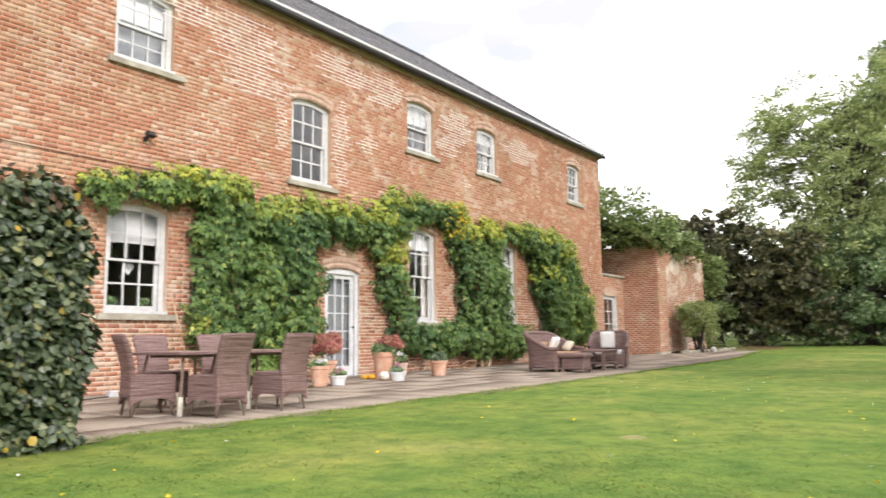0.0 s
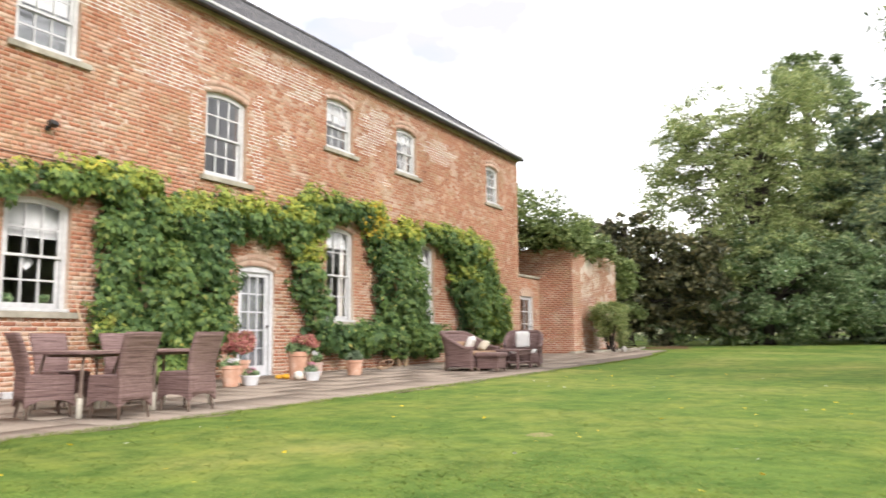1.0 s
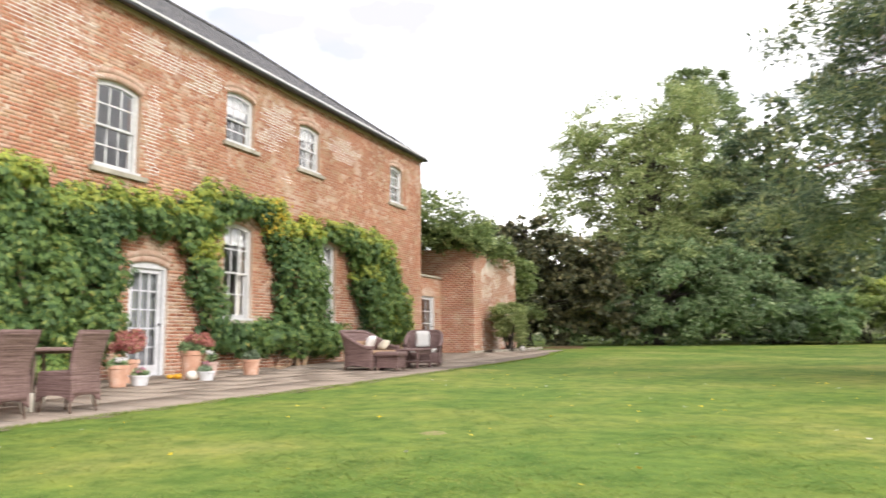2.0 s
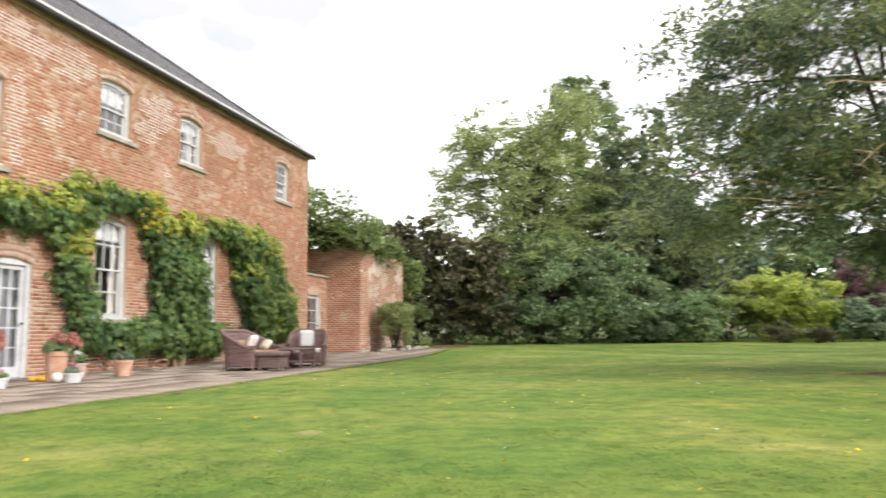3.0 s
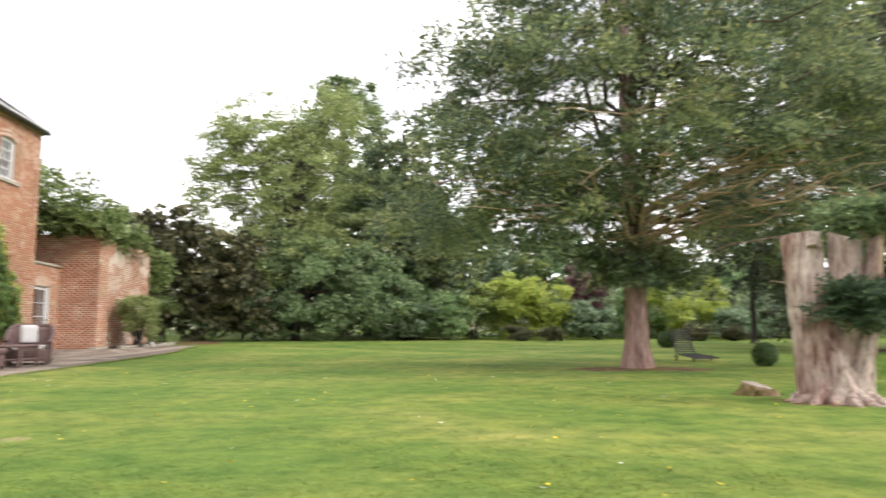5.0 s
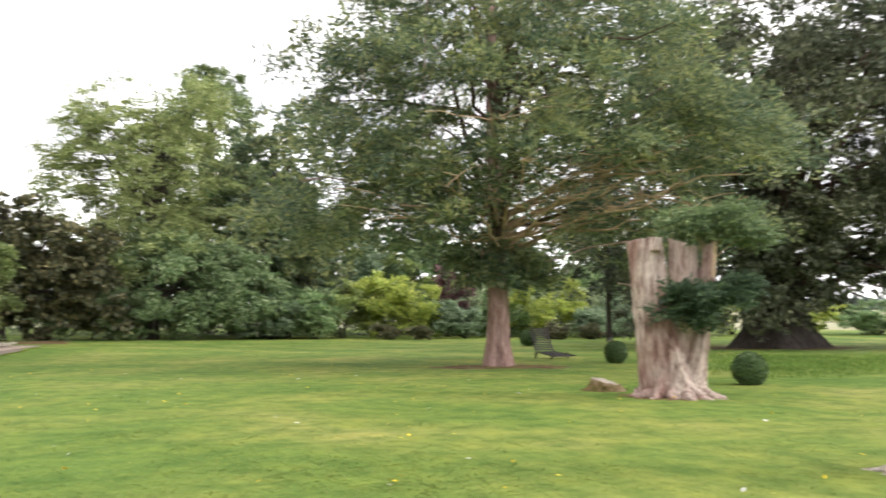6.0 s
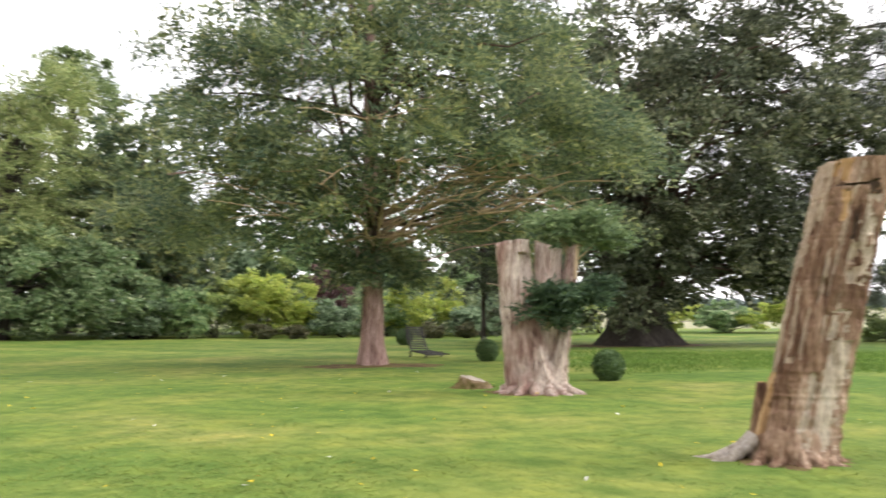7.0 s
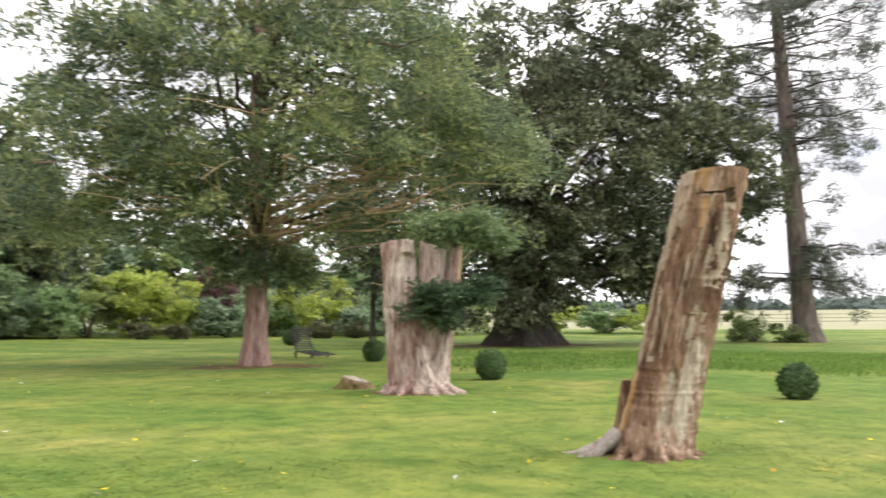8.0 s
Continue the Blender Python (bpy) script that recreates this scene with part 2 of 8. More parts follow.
TWIG = surface("bare_twig", [(0.3, (0.299, 0.202, 0.128)), (0.7, (0.628, 0.463, 0.299))], 5.0, 0.9, 0.15)
TERRACOTTA = surface("terracotta", [(0.3, (0.50, 0.27, 0.18)), (0.55, (0.60, 0.37, 0.265)), (0.75, (0.68, 0.50, 0.40))], 6.0, 0.9, 0.15, relief=0.002)
GLAZED = surface("white_glazed_pot", [(0.3, (0.66, 0.68, 0.70)), (0.7, (0.78, 0.79, 0.80))], 4.0, 0.35, 0.5)
JOINT_SAND = surface("joint_sand", [(0.3, (0.15, 0.125, 0.10)), (0.7, (0.22, 0.185, 0.15))], 9.0, 1.0, 0.1, relief=0.006)
SOIL = surface("soil", [(0.3, (0.035, 0.024, 0.018)), (0.7, (0.09, 0.06, 0.04))], 14.0, 1.0, 0.1, relief=0.01)
CUSHION = surface("white_cushion", [(0.3, (0.70, 0.68, 0.66)), (0.7, (0.80, 0.79, 0.77))], 8.0, 0.95, 0.1)
CUSHION_TAN = surface("tan_cushion", [(0.3, (0.30, 0.19, 0.12)), (0.7, (0.42, 0.29, 0.19))], 8.0, 0.95, 0.1)
GOURD_YELLOW = surface("yellow_gourd", [(0.3, (0.75, 0.36, 0.02)), (0.7, (0.85, 0.50, 0.05))], 9.0, 0.5, 0.4)
GOURD_WHITE = surface("white_gourd", [(0.3, (0.72, 0.68, 0.58)), (0.7, (0.82, 0.78, 0.70))], 9.0, 0.5, 0.4)
BLACK_METAL = surface("black_lamp_housing", [(0.3, (0.02, 0.02, 0.02)), (0.7, (0.05, 0.045, 0.04))], 8.0, 0.5, 0.4)
LEG_PALE = surface("pale_table_leg", [(0.3, (0.52, 0.49, 0.40)), (0.7, (0.70, 0.67, 0.58))], 6.0, 0.6, 0.3)
FENCE_WOOD = surface("weathered_rail", [(0.3, (0.24, 0.22, 0.18)), (0.7, (0.36, 0.33, 0.28))], 4.0, 0.9)
SLAT_WOOD = surface("dark_slat_wood", [(0.3, (0.03, 0.028, 0.027)), (0.7, (0.065, 0.062, 0.06))], 6.0, 0.85)


def wicker_material(name, k):
    m, nt, b = material(name, 0.65, 0, 0.35)
    strand = world_noise(nt, 2.6, 3.0, (1, 1, 24))                    # uneven strands lying level, broken along their length
    col = ramp(nt, strand, (0.32, (0.115 * k, 0.068 * k, 0.061 * k)), (0.45, (0.200 * k, 0.124 * k, 0.113 * k)), (0.60, (0.255 * k, 0.165 * k, 0.152 * k)), (0.74, (0.30 * k, 0.205 * k, 0.19 * k)))
    col = mix(nt, 0.6, col, ramp(nt, world_noise(nt, 26, 4.0, (1, 1, 2.5)), (0.3, (0.7, 0.7, 0.7)), (0.7, (1.25, 1.25, 1.25))), "MULTIPLY")
    nt.links.new(col, b.inputs["Base Color"])
    bump(nt, b, strand, 0.8, 0.012)
    return m


WICKER_DARK = wicker_material("brown_wicker", 0.9)
WICKER_LOUNGE = wicker_material("dark_red_brown_wicker", 0.82)


def flag_material(name, per_object):
    m, nt, b = material(name, 0.9, 0, 0.2)
    col = ramp(nt, object_random(nt) if per_object else island(nt), (0.0, (0.296, 0.243, 0.192)), (0.4, (0.309, 0.253, 0.201)), (0.75, (0.321, 0.262, 0.208)), (1.0, (0.311, 0.261, 0.213)))
    col = mix(nt, 0.8, col, ramp(nt, world_noise(nt, 1.6, 6.0), (0.3, (0.95, 0.95, 0.94)), (0.55, (1, 1, 1)), (0.75, (1.03, 1.03, 1.03))), "MULTIPLY")
    g = world_noise(nt, 24, 5.0)
    col = mix(nt, 0.5, col, ramp(nt, g, (0.3, (0.7, 0.7, 0.7)), (0.7, (1.25, 1.25, 1.25))), "MULTIPLY")
    nt.links.new(col, b.inputs["Base Color"])
    bump(nt, b, g, 0.6, 0.006)
    return m


FLAG = flag_material("sandstone_flag", True)
FLAG_REST = flag_material("sandstone_flag_rest", False)


def glass_material():
    m, _, b = material("window_glass", 0.02, 0, 0.5)
    b.inputs["Transmission Weight"].default_value, b.inputs["IOR"].default_value = 1.0, 1.5
    b.inputs["Base Color"].default_value = (0.93, 0.95, 0.95, 1)
    return m


GLASS = glass_material()


def lawn_material():
    m, nt, b = material("mown_grass", 0.9, 0, 0.1)
    col = ramp(nt, world_noise(nt, 0.42, 6.0), (0.30, (0.098, 0.168, 0.036)), (0.46, (0.135, 0.203, 0.044)), (0.58, (0.188, 0.232, 0.056)), (0.72, (0.265, 0.274, 0.086)))
    broad = world_noise(nt, 0.16, 3.0, (0.45, 1.0, 1.0))
    col = mix(nt, 0.55, col, ramp(nt, broad, (0.36, (0.78, 0.90, 0.80)), (0.64, (1.14, 1.06, 1.02))), "MULTIPLY")
    tuft = world_noise(nt, 3.0, 6.0)
    col = mix(nt, 0.9, col, ramp(nt, tuft, (0.32, (0.56, 0.68, 0.60)), (0.5, (0.95, 0.95, 0.95)), (0.68, (1.26, 1.14, 1.04))), "MULTIPLY")
    clump = world_noise(nt, 9.0, 5.0)
    col = mix(nt, 0.55, col, ramp(nt, clump, (0.32, (0.66, 0.74, 0.70)), (0.5, (1.0, 1.0, 1.0)), (0.68, (1.26, 1.18, 1.15))), "MULTIPLY")
    fine = world_noise(nt, 55.0, 4.0)
    col = mix(nt, 0.4, col, ramp(nt, fine, (0.3, (0.65, 0.7, 0.6)), (0.7, (1.35, 1.3, 1.25))), "MULTIPLY")
    nt.links.new(col, b.inputs["Base Color"])
    bump(nt, b, clump, 0.3, 0.03)
    return m


LAWN = lawn_material()
FIELD = surface("stubble_field", [(0.3, (0.275, 0.275, 0.160)), (0.5, (0.335, 0.320, 0.205)), (0.7, (0.290, 0.310, 0.165))], 0.05, 0.95, 0.1, (1, 1, 1))
BLADE = leaf_material("grass_blade", [(0.0, (0.152, 0.224, 0.047)), (0.5, (0.189, 0.260, 0.058)), (0.85, (0.225, 0.285, 0.070)), (1.0, (0.28, 0.31, 0.10))], 3.0, 0.35, 0.7, 0.15, tints=((0, (0.74, 0.82, 0.78)), (1, (1.22, 1.12, 1.02))))

VINE_LEAF = leaf_material("creeper_leaf", [(0.0, (0.058, 0.122, 0.042)), (0.5, (0.112, 0.200, 0.062)), (0.88, (0.185, 0.285, 0.084)), (0.99, (0.30, 0.37, 0.10)), (1.0, (0.55, 0.46, 0.12))], 0.55, 0.22, tints=((0, (0.52, 0.62, 0.72)), (1, (1.5, 1.32, 0.95))))
# Young yellow-green growth, with the sunlight on the tops put into its lighter colour.
VINE_YOUNG_SUNLIT = leaf_material("young_sunlit_creeper_leaf", [(0.0, (0.138, 0.220, 0.054)), (0.5, (0.305, 0.385, 0.082)), (0.95, (0.50, 0.52, 0.108)), (1.0, (0.64, 0.52, 0.11))], 0.55, 0.26, tints=((0, (0.62, 0.72, 0.72)), (1, (1.5, 1.32, 0.95))))
# Shade deep in the creeper is put into this darker green.
INNER_VINE = leaf_material("inner_shade_creeper_leaf", [(0.0, (0.045, 0.085, 0.035)), (1.0, (0.085, 0.145, 0.055))], 1.0, 0.1)
VINE_YELLOW = leaf_material("autumn_creeper_leaf", [(0.0, (0.26, 0.28, 0.04)), (0.5, (0.56, 0.44, 0.045)), (1.0, (0.62, 0.36, 0.04))], 1.5)
HEDGE_LEAF = leaf_material("ivy_hedge_leaf", [(0.0, (0.034, 0.054, 0.028)), (0.5, (0.076, 0.108, 0.052)), (0.9, (0.15, 0.178, 0.092)), (0.985, (0.25, 0.25, 0.10)), (1.0, (0.50, 0.34, 0.05))], 2.0, 0.12, 0.38, 0.5)
BROWN_LEAF = leaf_material("brown_hedge_leaf", [(0.0, (0.05, 0.03, 0.02)), (0.6, (0.12, 0.065, 0.035)), (1.0, (0.10, 0.10, 0.03))], 2.0, 0.15)
YEW_LEAF = leaf_material("yew_needle", [(0.0, (0.080, 0.122, 0.082)), (0.6, (0.202, 0.262, 0.148)), (0.95, (0.39, 0.42, 0.21)), (1.0, (0.38, 0.36, 0.16))], 0.6, 0.42, tints=((0, (0.50, 0.62, 0.76)), (1, (1.5, 1.36, 1.05))))
HOLM_LEAF = leaf_material("holm_oak_leaf", [(0.0, (0.058, 0.074, 0.050)), (0.6, (0.132, 0.152, 0.104)), (1.0, (0.26, 0.275, 0.195))], 0.45, 0.25, 0.6, 0.2, tints=((0, (0.55, 0.60, 0.62)), (1, (1.6, 1.5, 1.25))))
PINE_LEAF = leaf_material("pine_needle", [(0.0, (0.05, 0.062, 0.048)), (0.6, (0.095, 0.112, 0.085)), (1.0, (0.17, 0.185, 0.14))], 0.8, 0.2)
MAPLE_LEAF = leaf_material("light_tree_leaf", [(0.0, (0.170, 0.235, 0.092)), (0.6, (0.300, 0.360, 0.135)), (1.0, (0.50, 0.515, 0.240))], 0.35, 0.32)
LAUREL_LEAF = leaf_material("laurel_leaf", [(0.0, (0.109, 0.181, 0.087)), (0.6, (0.210, 0.308, 0.142)), (1.0, (0.454, 0.519, 0.290))], 0.4, 0.25, 0.5, 0.35)
OLIVE_LEAF = leaf_material("olive_evergreen_leaf", [(0.0, (0.11, 0.16, 0.062)), (0.6, (0.215, 0.285, 0.105)), (1.0, (0.40, 0.455, 0.185))], 0.6, 0.25)
UNDER_LEAF = leaf_material("shaded_undergrowth_leaf", [(0.0, (0.14, 0.185, 0.105)), (0.6, (0.28, 0.34, 0.185)), (1.0, (0.45, 0.50, 0.26))], 0.3, 0.4)
LIMB_BARK = surface("dark_limb_bark", [(0.3, (0.055, 0.038, 0.03)), (0.7, (0.15, 0.105, 0.085))], 7.0, 0.95, 0.1, (1, 1, 0.3))
FIR_LEAF = leaf_material("conifer_needle", [(0.0, (0.111, 0.171, 0.077)), (0.6, (0.235, 0.306, 0.132)), (1.0, (0.375, 0.437, 0.220))], 0.4, 0.15)
SHRUB_LEAF = leaf_material("shrub_leaf", [(0.0, (0.145, 0.253, 0.122)), (0.6, (0.293, 0.416, 0.194)), (1.0, (0.526, 0.616, 0.340))], 0.3, 0.45)
LIME_LEAF = leaf_material("lime_shrub_leaf", [(0.0, (0.26, 0.37, 0.10)), (0.6, (0.50, 0.57, 0.14)), (1.0, (0.70, 0.70, 0.21))], 0.4, 0.5)
PALE_LEAF = leaf_material("pale_shrub_leaf", [(0.0, (0.19, 0.25, 0.09)), (0.6, (0.33, 0.41, 0.15)), (1.0, (0.50, 0.56, 0.24))], 0.4, 0.45)
GREY_LEAF = leaf_material("grey_green_leaf", [(0.0, (0.122, 0.184, 0.112)), (0.6, (0.245, 0.336, 0.204)), (1.0, (0.448, 0.530, 0.367))], 0.4, 0.4)
PURPLE_LEAF = leaf_material("purple_leaf", [(0.0, (0.109, 0.055, 0.070)), (0.6, (0.203, 0.109, 0.117)), (1.0, (0.312, 0.203, 0.187))], 0.5, 0.2)
DARK_IVY = leaf_material("dark_ivy_leaf", [(0.0, (0.056, 0.064, 0.040)), (0.6, (0.125, 0.132, 0.070)), (1.0, (0.28, 0.245, 0.12))], 0.6, 0.1)
BOX_LEAF = leaf_material("clipped_box_leaf", [(0.0, (0.040, 0.082, 0.030)), (0.6, (0.085, 0.145, 0.050)), (1.0, (0.16, 0.23, 0.085))], 1.5, 0.2)
RED_FLOWER = leaf_material("red_flower_head", [(0.0, (0.32, 0.09, 0.085)), (0.5, (0.48, 0.17, 0.15)), (0.85, (0.58, 0.29, 0.24)), (0.92, (0.40, 0.30, 0.14)), (1.0, (0.26, 0.28, 0.09))], 9.0, 0.15)
WHITE_FLOWER = leaf_material("white_flower", [(0.0, (0.62, 0.60, 0.58)), (1.0, (0.8, 0.78, 0.78))], 9.0, 0.2)
PINK_FLOWER = leaf_material("pink_flower", [(0.0, (0.45, 0.13, 0.22)), (1.0, (0.66, 0.34, 0.42))], 9.0, 0.2)

# ---- mesh helpers ----
RNG = np.random.default_rng(7)


def ground_height(x, y):
    """The lawn lifts very gently away from the house's middle; past the garden the land climbs to a low hill."""
    r = np.sqrt((np.asarray(x, float) - 2.0) ** 2 + np.asarray(y, float) ** 2)
    near = 0.00022 * np.minimum(r, 46.0) ** 2
    return near + 0.030 * np.clip(r - 46.0, 0, 260)


def gz(x, y):
    return float(ground_height(x, y))


def mesh_from(name, verts, faces, mats, mat_index=None, smooth=False):
    """A mesh out of arrays: verts (n, 3) and faces (m, k) of one size, or a list of lists."""
    me = bpy.data.meshes.new(name)
    if isinstance(faces, np.ndarray):
        k = faces.shape[1]
        me.vertices.add(len(verts))
        me.vertices.foreach_set("co", np.ascontiguousarray(verts, dtype=np.float32).ravel())
        me.loops.add(faces.size)
        me.loops.foreach_set("vertex_index", np.ascontiguousarray(faces, dtype=np.int32).ravel())
        me.polygons.add(len(faces))
        me.polygons.foreach_set("loop_start", np.arange(0, faces.size, k, dtype=np.int32))
        me.update(calc_edges=True)
    else:
        me.from_pydata([tuple(v) for v in verts], [], faces)
    for m in (mats if isinstance(mats, (list, tuple)) else [mats]):
        me.materials.append(m)
    if mat_index is not None:
        me.polygons.foreach_set("material_index", np.asarray(mat_index, dtype=np.int32))
    if smooth:
        me.polygons.foreach_set("use_smooth", np.ones(len(me.polygons), dtype=bool))
    return me


def under(ob, parent):
    if parent is not None:
        ob.parent = parent
    return ob


def part(name, bm, mat, parent, label=""):
    """Links a bmesh as one mesh object under a thing or a part."""
    me = bpy.data.meshes.new(name)
    bm.to_mesh(me)
    bm.free()
    me.materials.append(mat)
    return tagged(under(new(name, me), parent), label)


def put(name, me, parent, label=""):
    return tagged(under(new(name, me), parent), label)


def thing(name, place, label, category, group="", kind="", turn=0.0):
    e = new(name)
    e.empty_display_size = 0.1
    e.matrix_basis = pose(*place, 0, 0, turn)
    return tagged(e, label, category, group, kind)


def box(bm, x0, x1, y0, y1, z0, z1, bevel=0.0):
    m = Matrix.Translation(((x0 + x1) / 2, (y0 + y1) / 2, (z0 + z1) / 2)) @ Matrix.Diagonal((x1 - x0, y1 - y0, z1 - z0, 1))
    r = bmesh.ops.create_cube(bm, size=1.0, matrix=m)
    if bevel:
        es = list({e for v in r["verts"] for e in v.link_edges})
        bmesh.ops.bevel(bm, geom=es, offset=bevel, segments=2, profile=0.6, affect="EDGES")
    return bm


def boxes(*sides, bevel=0.0):
    bm = bmesh.new()
    for s in sides:
        box(bm, *s, bevel=bevel)
    return bm


def tube_arrays(points, radii, sides=10, ripple=None, base=0):
    """Rings round a line of points; ripple(angle, t) scales the radius."""
    pts = np.asarray(points, float)
    n = len(pts)
    tang = np.gradient(pts, axis=0)
    tang /= np.linalg.norm(tang, axis=1)[:, None] + 1e-9
    ref = np.array([0.0, 0.0, 1.0]) if abs(tang[0][2]) < 0.9 else np.array([1.0, 0.0, 0.0])
    ang = np.linspace(0, 2 * np.pi, sides, endpoint=False)
    vs = []
    for i in range(n):
        u = ref - tang[i] * ref.dot(tang[i])
        u /= np.linalg.norm(u) + 1e-9
        w = np.cross(tang[i], u)
        rr = radii[i] * (np.array([ripple(a, i / (n - 1)) for a in ang]) if ripple else 1.0)
        vs.append(pts[i] + np.outer(np.cos(ang) * rr, u) + np.outer(np.sin(ang) * rr, w))
    fs = []
    for i in range(n - 1):
        for j in range(sides):
            k = (j + 1) % sides
            fs.append([base + i * sides + j, base + i * sides + k, base + (i + 1) * sides + k, base + (i + 1) * sides + j])
    return np.concatenate(vs), fs


class Tubes:
    """Gathers many tubes for one mesh."""

    def __init__(self):
        self.v, self.f, self.n = [], [], 0

    def add(self, points, radii, sides=6, ripple=None, cap=False):
        v, f = tube_arrays(points, radii, sides, ripple, self.n)
        self.v.append(v)
        self.f += f
        self.n += len(v)
        if cap:
            self.v.append(np.asarray(points[-1], float)[None])
            last = self.n - sides
            self.f += [[last + j, last + (j + 1) % sides, self.n] for j in range(sides)]
            self.n += 1

    def mesh(self, name, mat, smooth=True):
        return mesh_from(name, np.concatenate(self.v), self.f, mat, smooth=smooth)


def leaf_arrays(centres, normals, size, aspect=0.55, droop=0.0, spread=0.8, rng=RNG):
    """A folded four-cornered leaf at every centre."""
    n = len(centres)
    nrm = normals + rng.normal(0, spread, (n, 3))
    nrm /= np.linalg.norm(nrm, axis=1)[:, None] + 1e-9
    d = rng.normal(0, 1, (n, 3))
    d[:, 2] -= droop
    d -= nrm * np.sum(d * nrm, axis=1)[:, None]
    d /= np.linalg.norm(d, axis=1)[:, None] + 1e-9
    s = np.cross(nrm, d)
    ln = (size * rng.uniform(0.65, 1.3, n))[:, None]
    wd = ln * aspect
    mid = centres + d * ln * 0.45
    v = np.stack([centres, mid + s * wd * 0.5 - nrm * wd * 0.12, centres + d * ln, mid - s * wd * 0.5 - nrm * wd * 0.12], axis=1)
    return v.reshape(-1, 3), np.arange(n * 4).reshape(n, 4)


def leaves(name, centres, normals, size, mat, parent, label="", aspect=0.55, droop=0.0, spread=0.8):
    v, f = leaf_arrays(np.asarray(centres), np.asarray(normals), size, aspect, droop, spread)
    return put(name, mesh_from(name, v, f, mat), parent, label)


def ovate_leaves(name, centres, normals, size, mat, parent, label="", aspect=0.8, droop=1.5, spread=0.4, rng=RNG):
    """Rounded six-cornered leaves, folded a little along the middle."""
    n = len(centres)
    nrm = normals + rng.normal(0, spread, (n, 3))
    nrm /= np.linalg.norm(nrm, axis=1)[:, None] + 1e-9
    d = rng.normal(0, 1, (n, 3))
    d[:, 2] -= droop
    d -= nrm * np.sum(d * nrm, axis=1)[:, None]
    d /= np.linalg.norm(d, axis=1)[:, None] + 1e-9
    s = np.cross(nrm, d)
    ln = (size * rng.uniform(0.6, 1.3, n))[:, None]
    wd = ln * aspect * 0.5

    def at(u, w):
        return centres + d * ln * u + s * wd * w - nrm * wd * 0.28 * abs(w)

    v = np.stack([at(0.0, 0.0), at(0.22, 0.92), at(0.62, 0.86), at(1.0, 0.0), at(0.62, -0.86), at(0.22, -0.92)], axis=1)
    f = np.arange(n * 6).reshape(n, 6)
    both = np.concatenate([f[:, [0, 1, 2, 3]], f[:, [0, 3, 4, 5]]])
    return put(name, mesh_from(name, v.reshape(-1, 3), both, mat), parent, label)


def palmate_leaves(name, centres, outward, size, mat, parent, rng, label="", keep=None):
    """Creeper leaves: five leaflets fanned round one stalk, hanging over each other like shingles."""
    n = len(centres)
    nrm = outward * 0.8 + np.array([0, -0.35, 0.45]) + rng.normal(0, 0.3, (n, 3))
    nrm /= np.linalg.norm(nrm, axis=1)[:, None] + 1e-9
    d = outward * 0.45 + rng.normal(0, 0.45, (n, 3)) - np.array([0, 0, 1.0])
    d -= nrm * np.sum(d * nrm, axis=1)[:, None]
    d /= np.linalg.norm(d, axis=1)[:, None] + 1e-9
    s = np.cross(nrm, d)
    ln = (size * rng.uniform(0.7, 1.3, n))[:, None]
    quads = []
    for deg, k in ((-78, 0.66), (-40, 0.9), (0, 1.0), (40, 0.9), (78, 0.66)):
        a = radians(deg) + rng.normal(0, 0.1, n)[:, None]
        ax = d * np.cos(a) + s * np.sin(a)
        sd = s * np.cos(a) - d * np.sin(a)
        l = ln * k
        c = centres + ax * l * 0.12
        m = c + ax * l * 0.52 + nrm * l * 0.04
        quads.append(np.stack([c, m + sd * l * 0.21, c + ax * l - nrm * l * 0.16, m - sd * l * 0.21], axis=1))
    v = np.stack(quads, axis=1).reshape(-1, 4, 3)
    if keep is not None:
        v = v[keep(v.mean(axis=1))]
    return put(name, mesh_from(name, v.reshape(-1, 3), np.arange(len(v) * 4).reshape(-1, 4), mat), parent, label)


def in_ball(n, rng=RNG):
    d = rng.normal(0, 1, (n, 3))
    d /= np.linalg.norm(d, axis=1)[:, None]
    return d


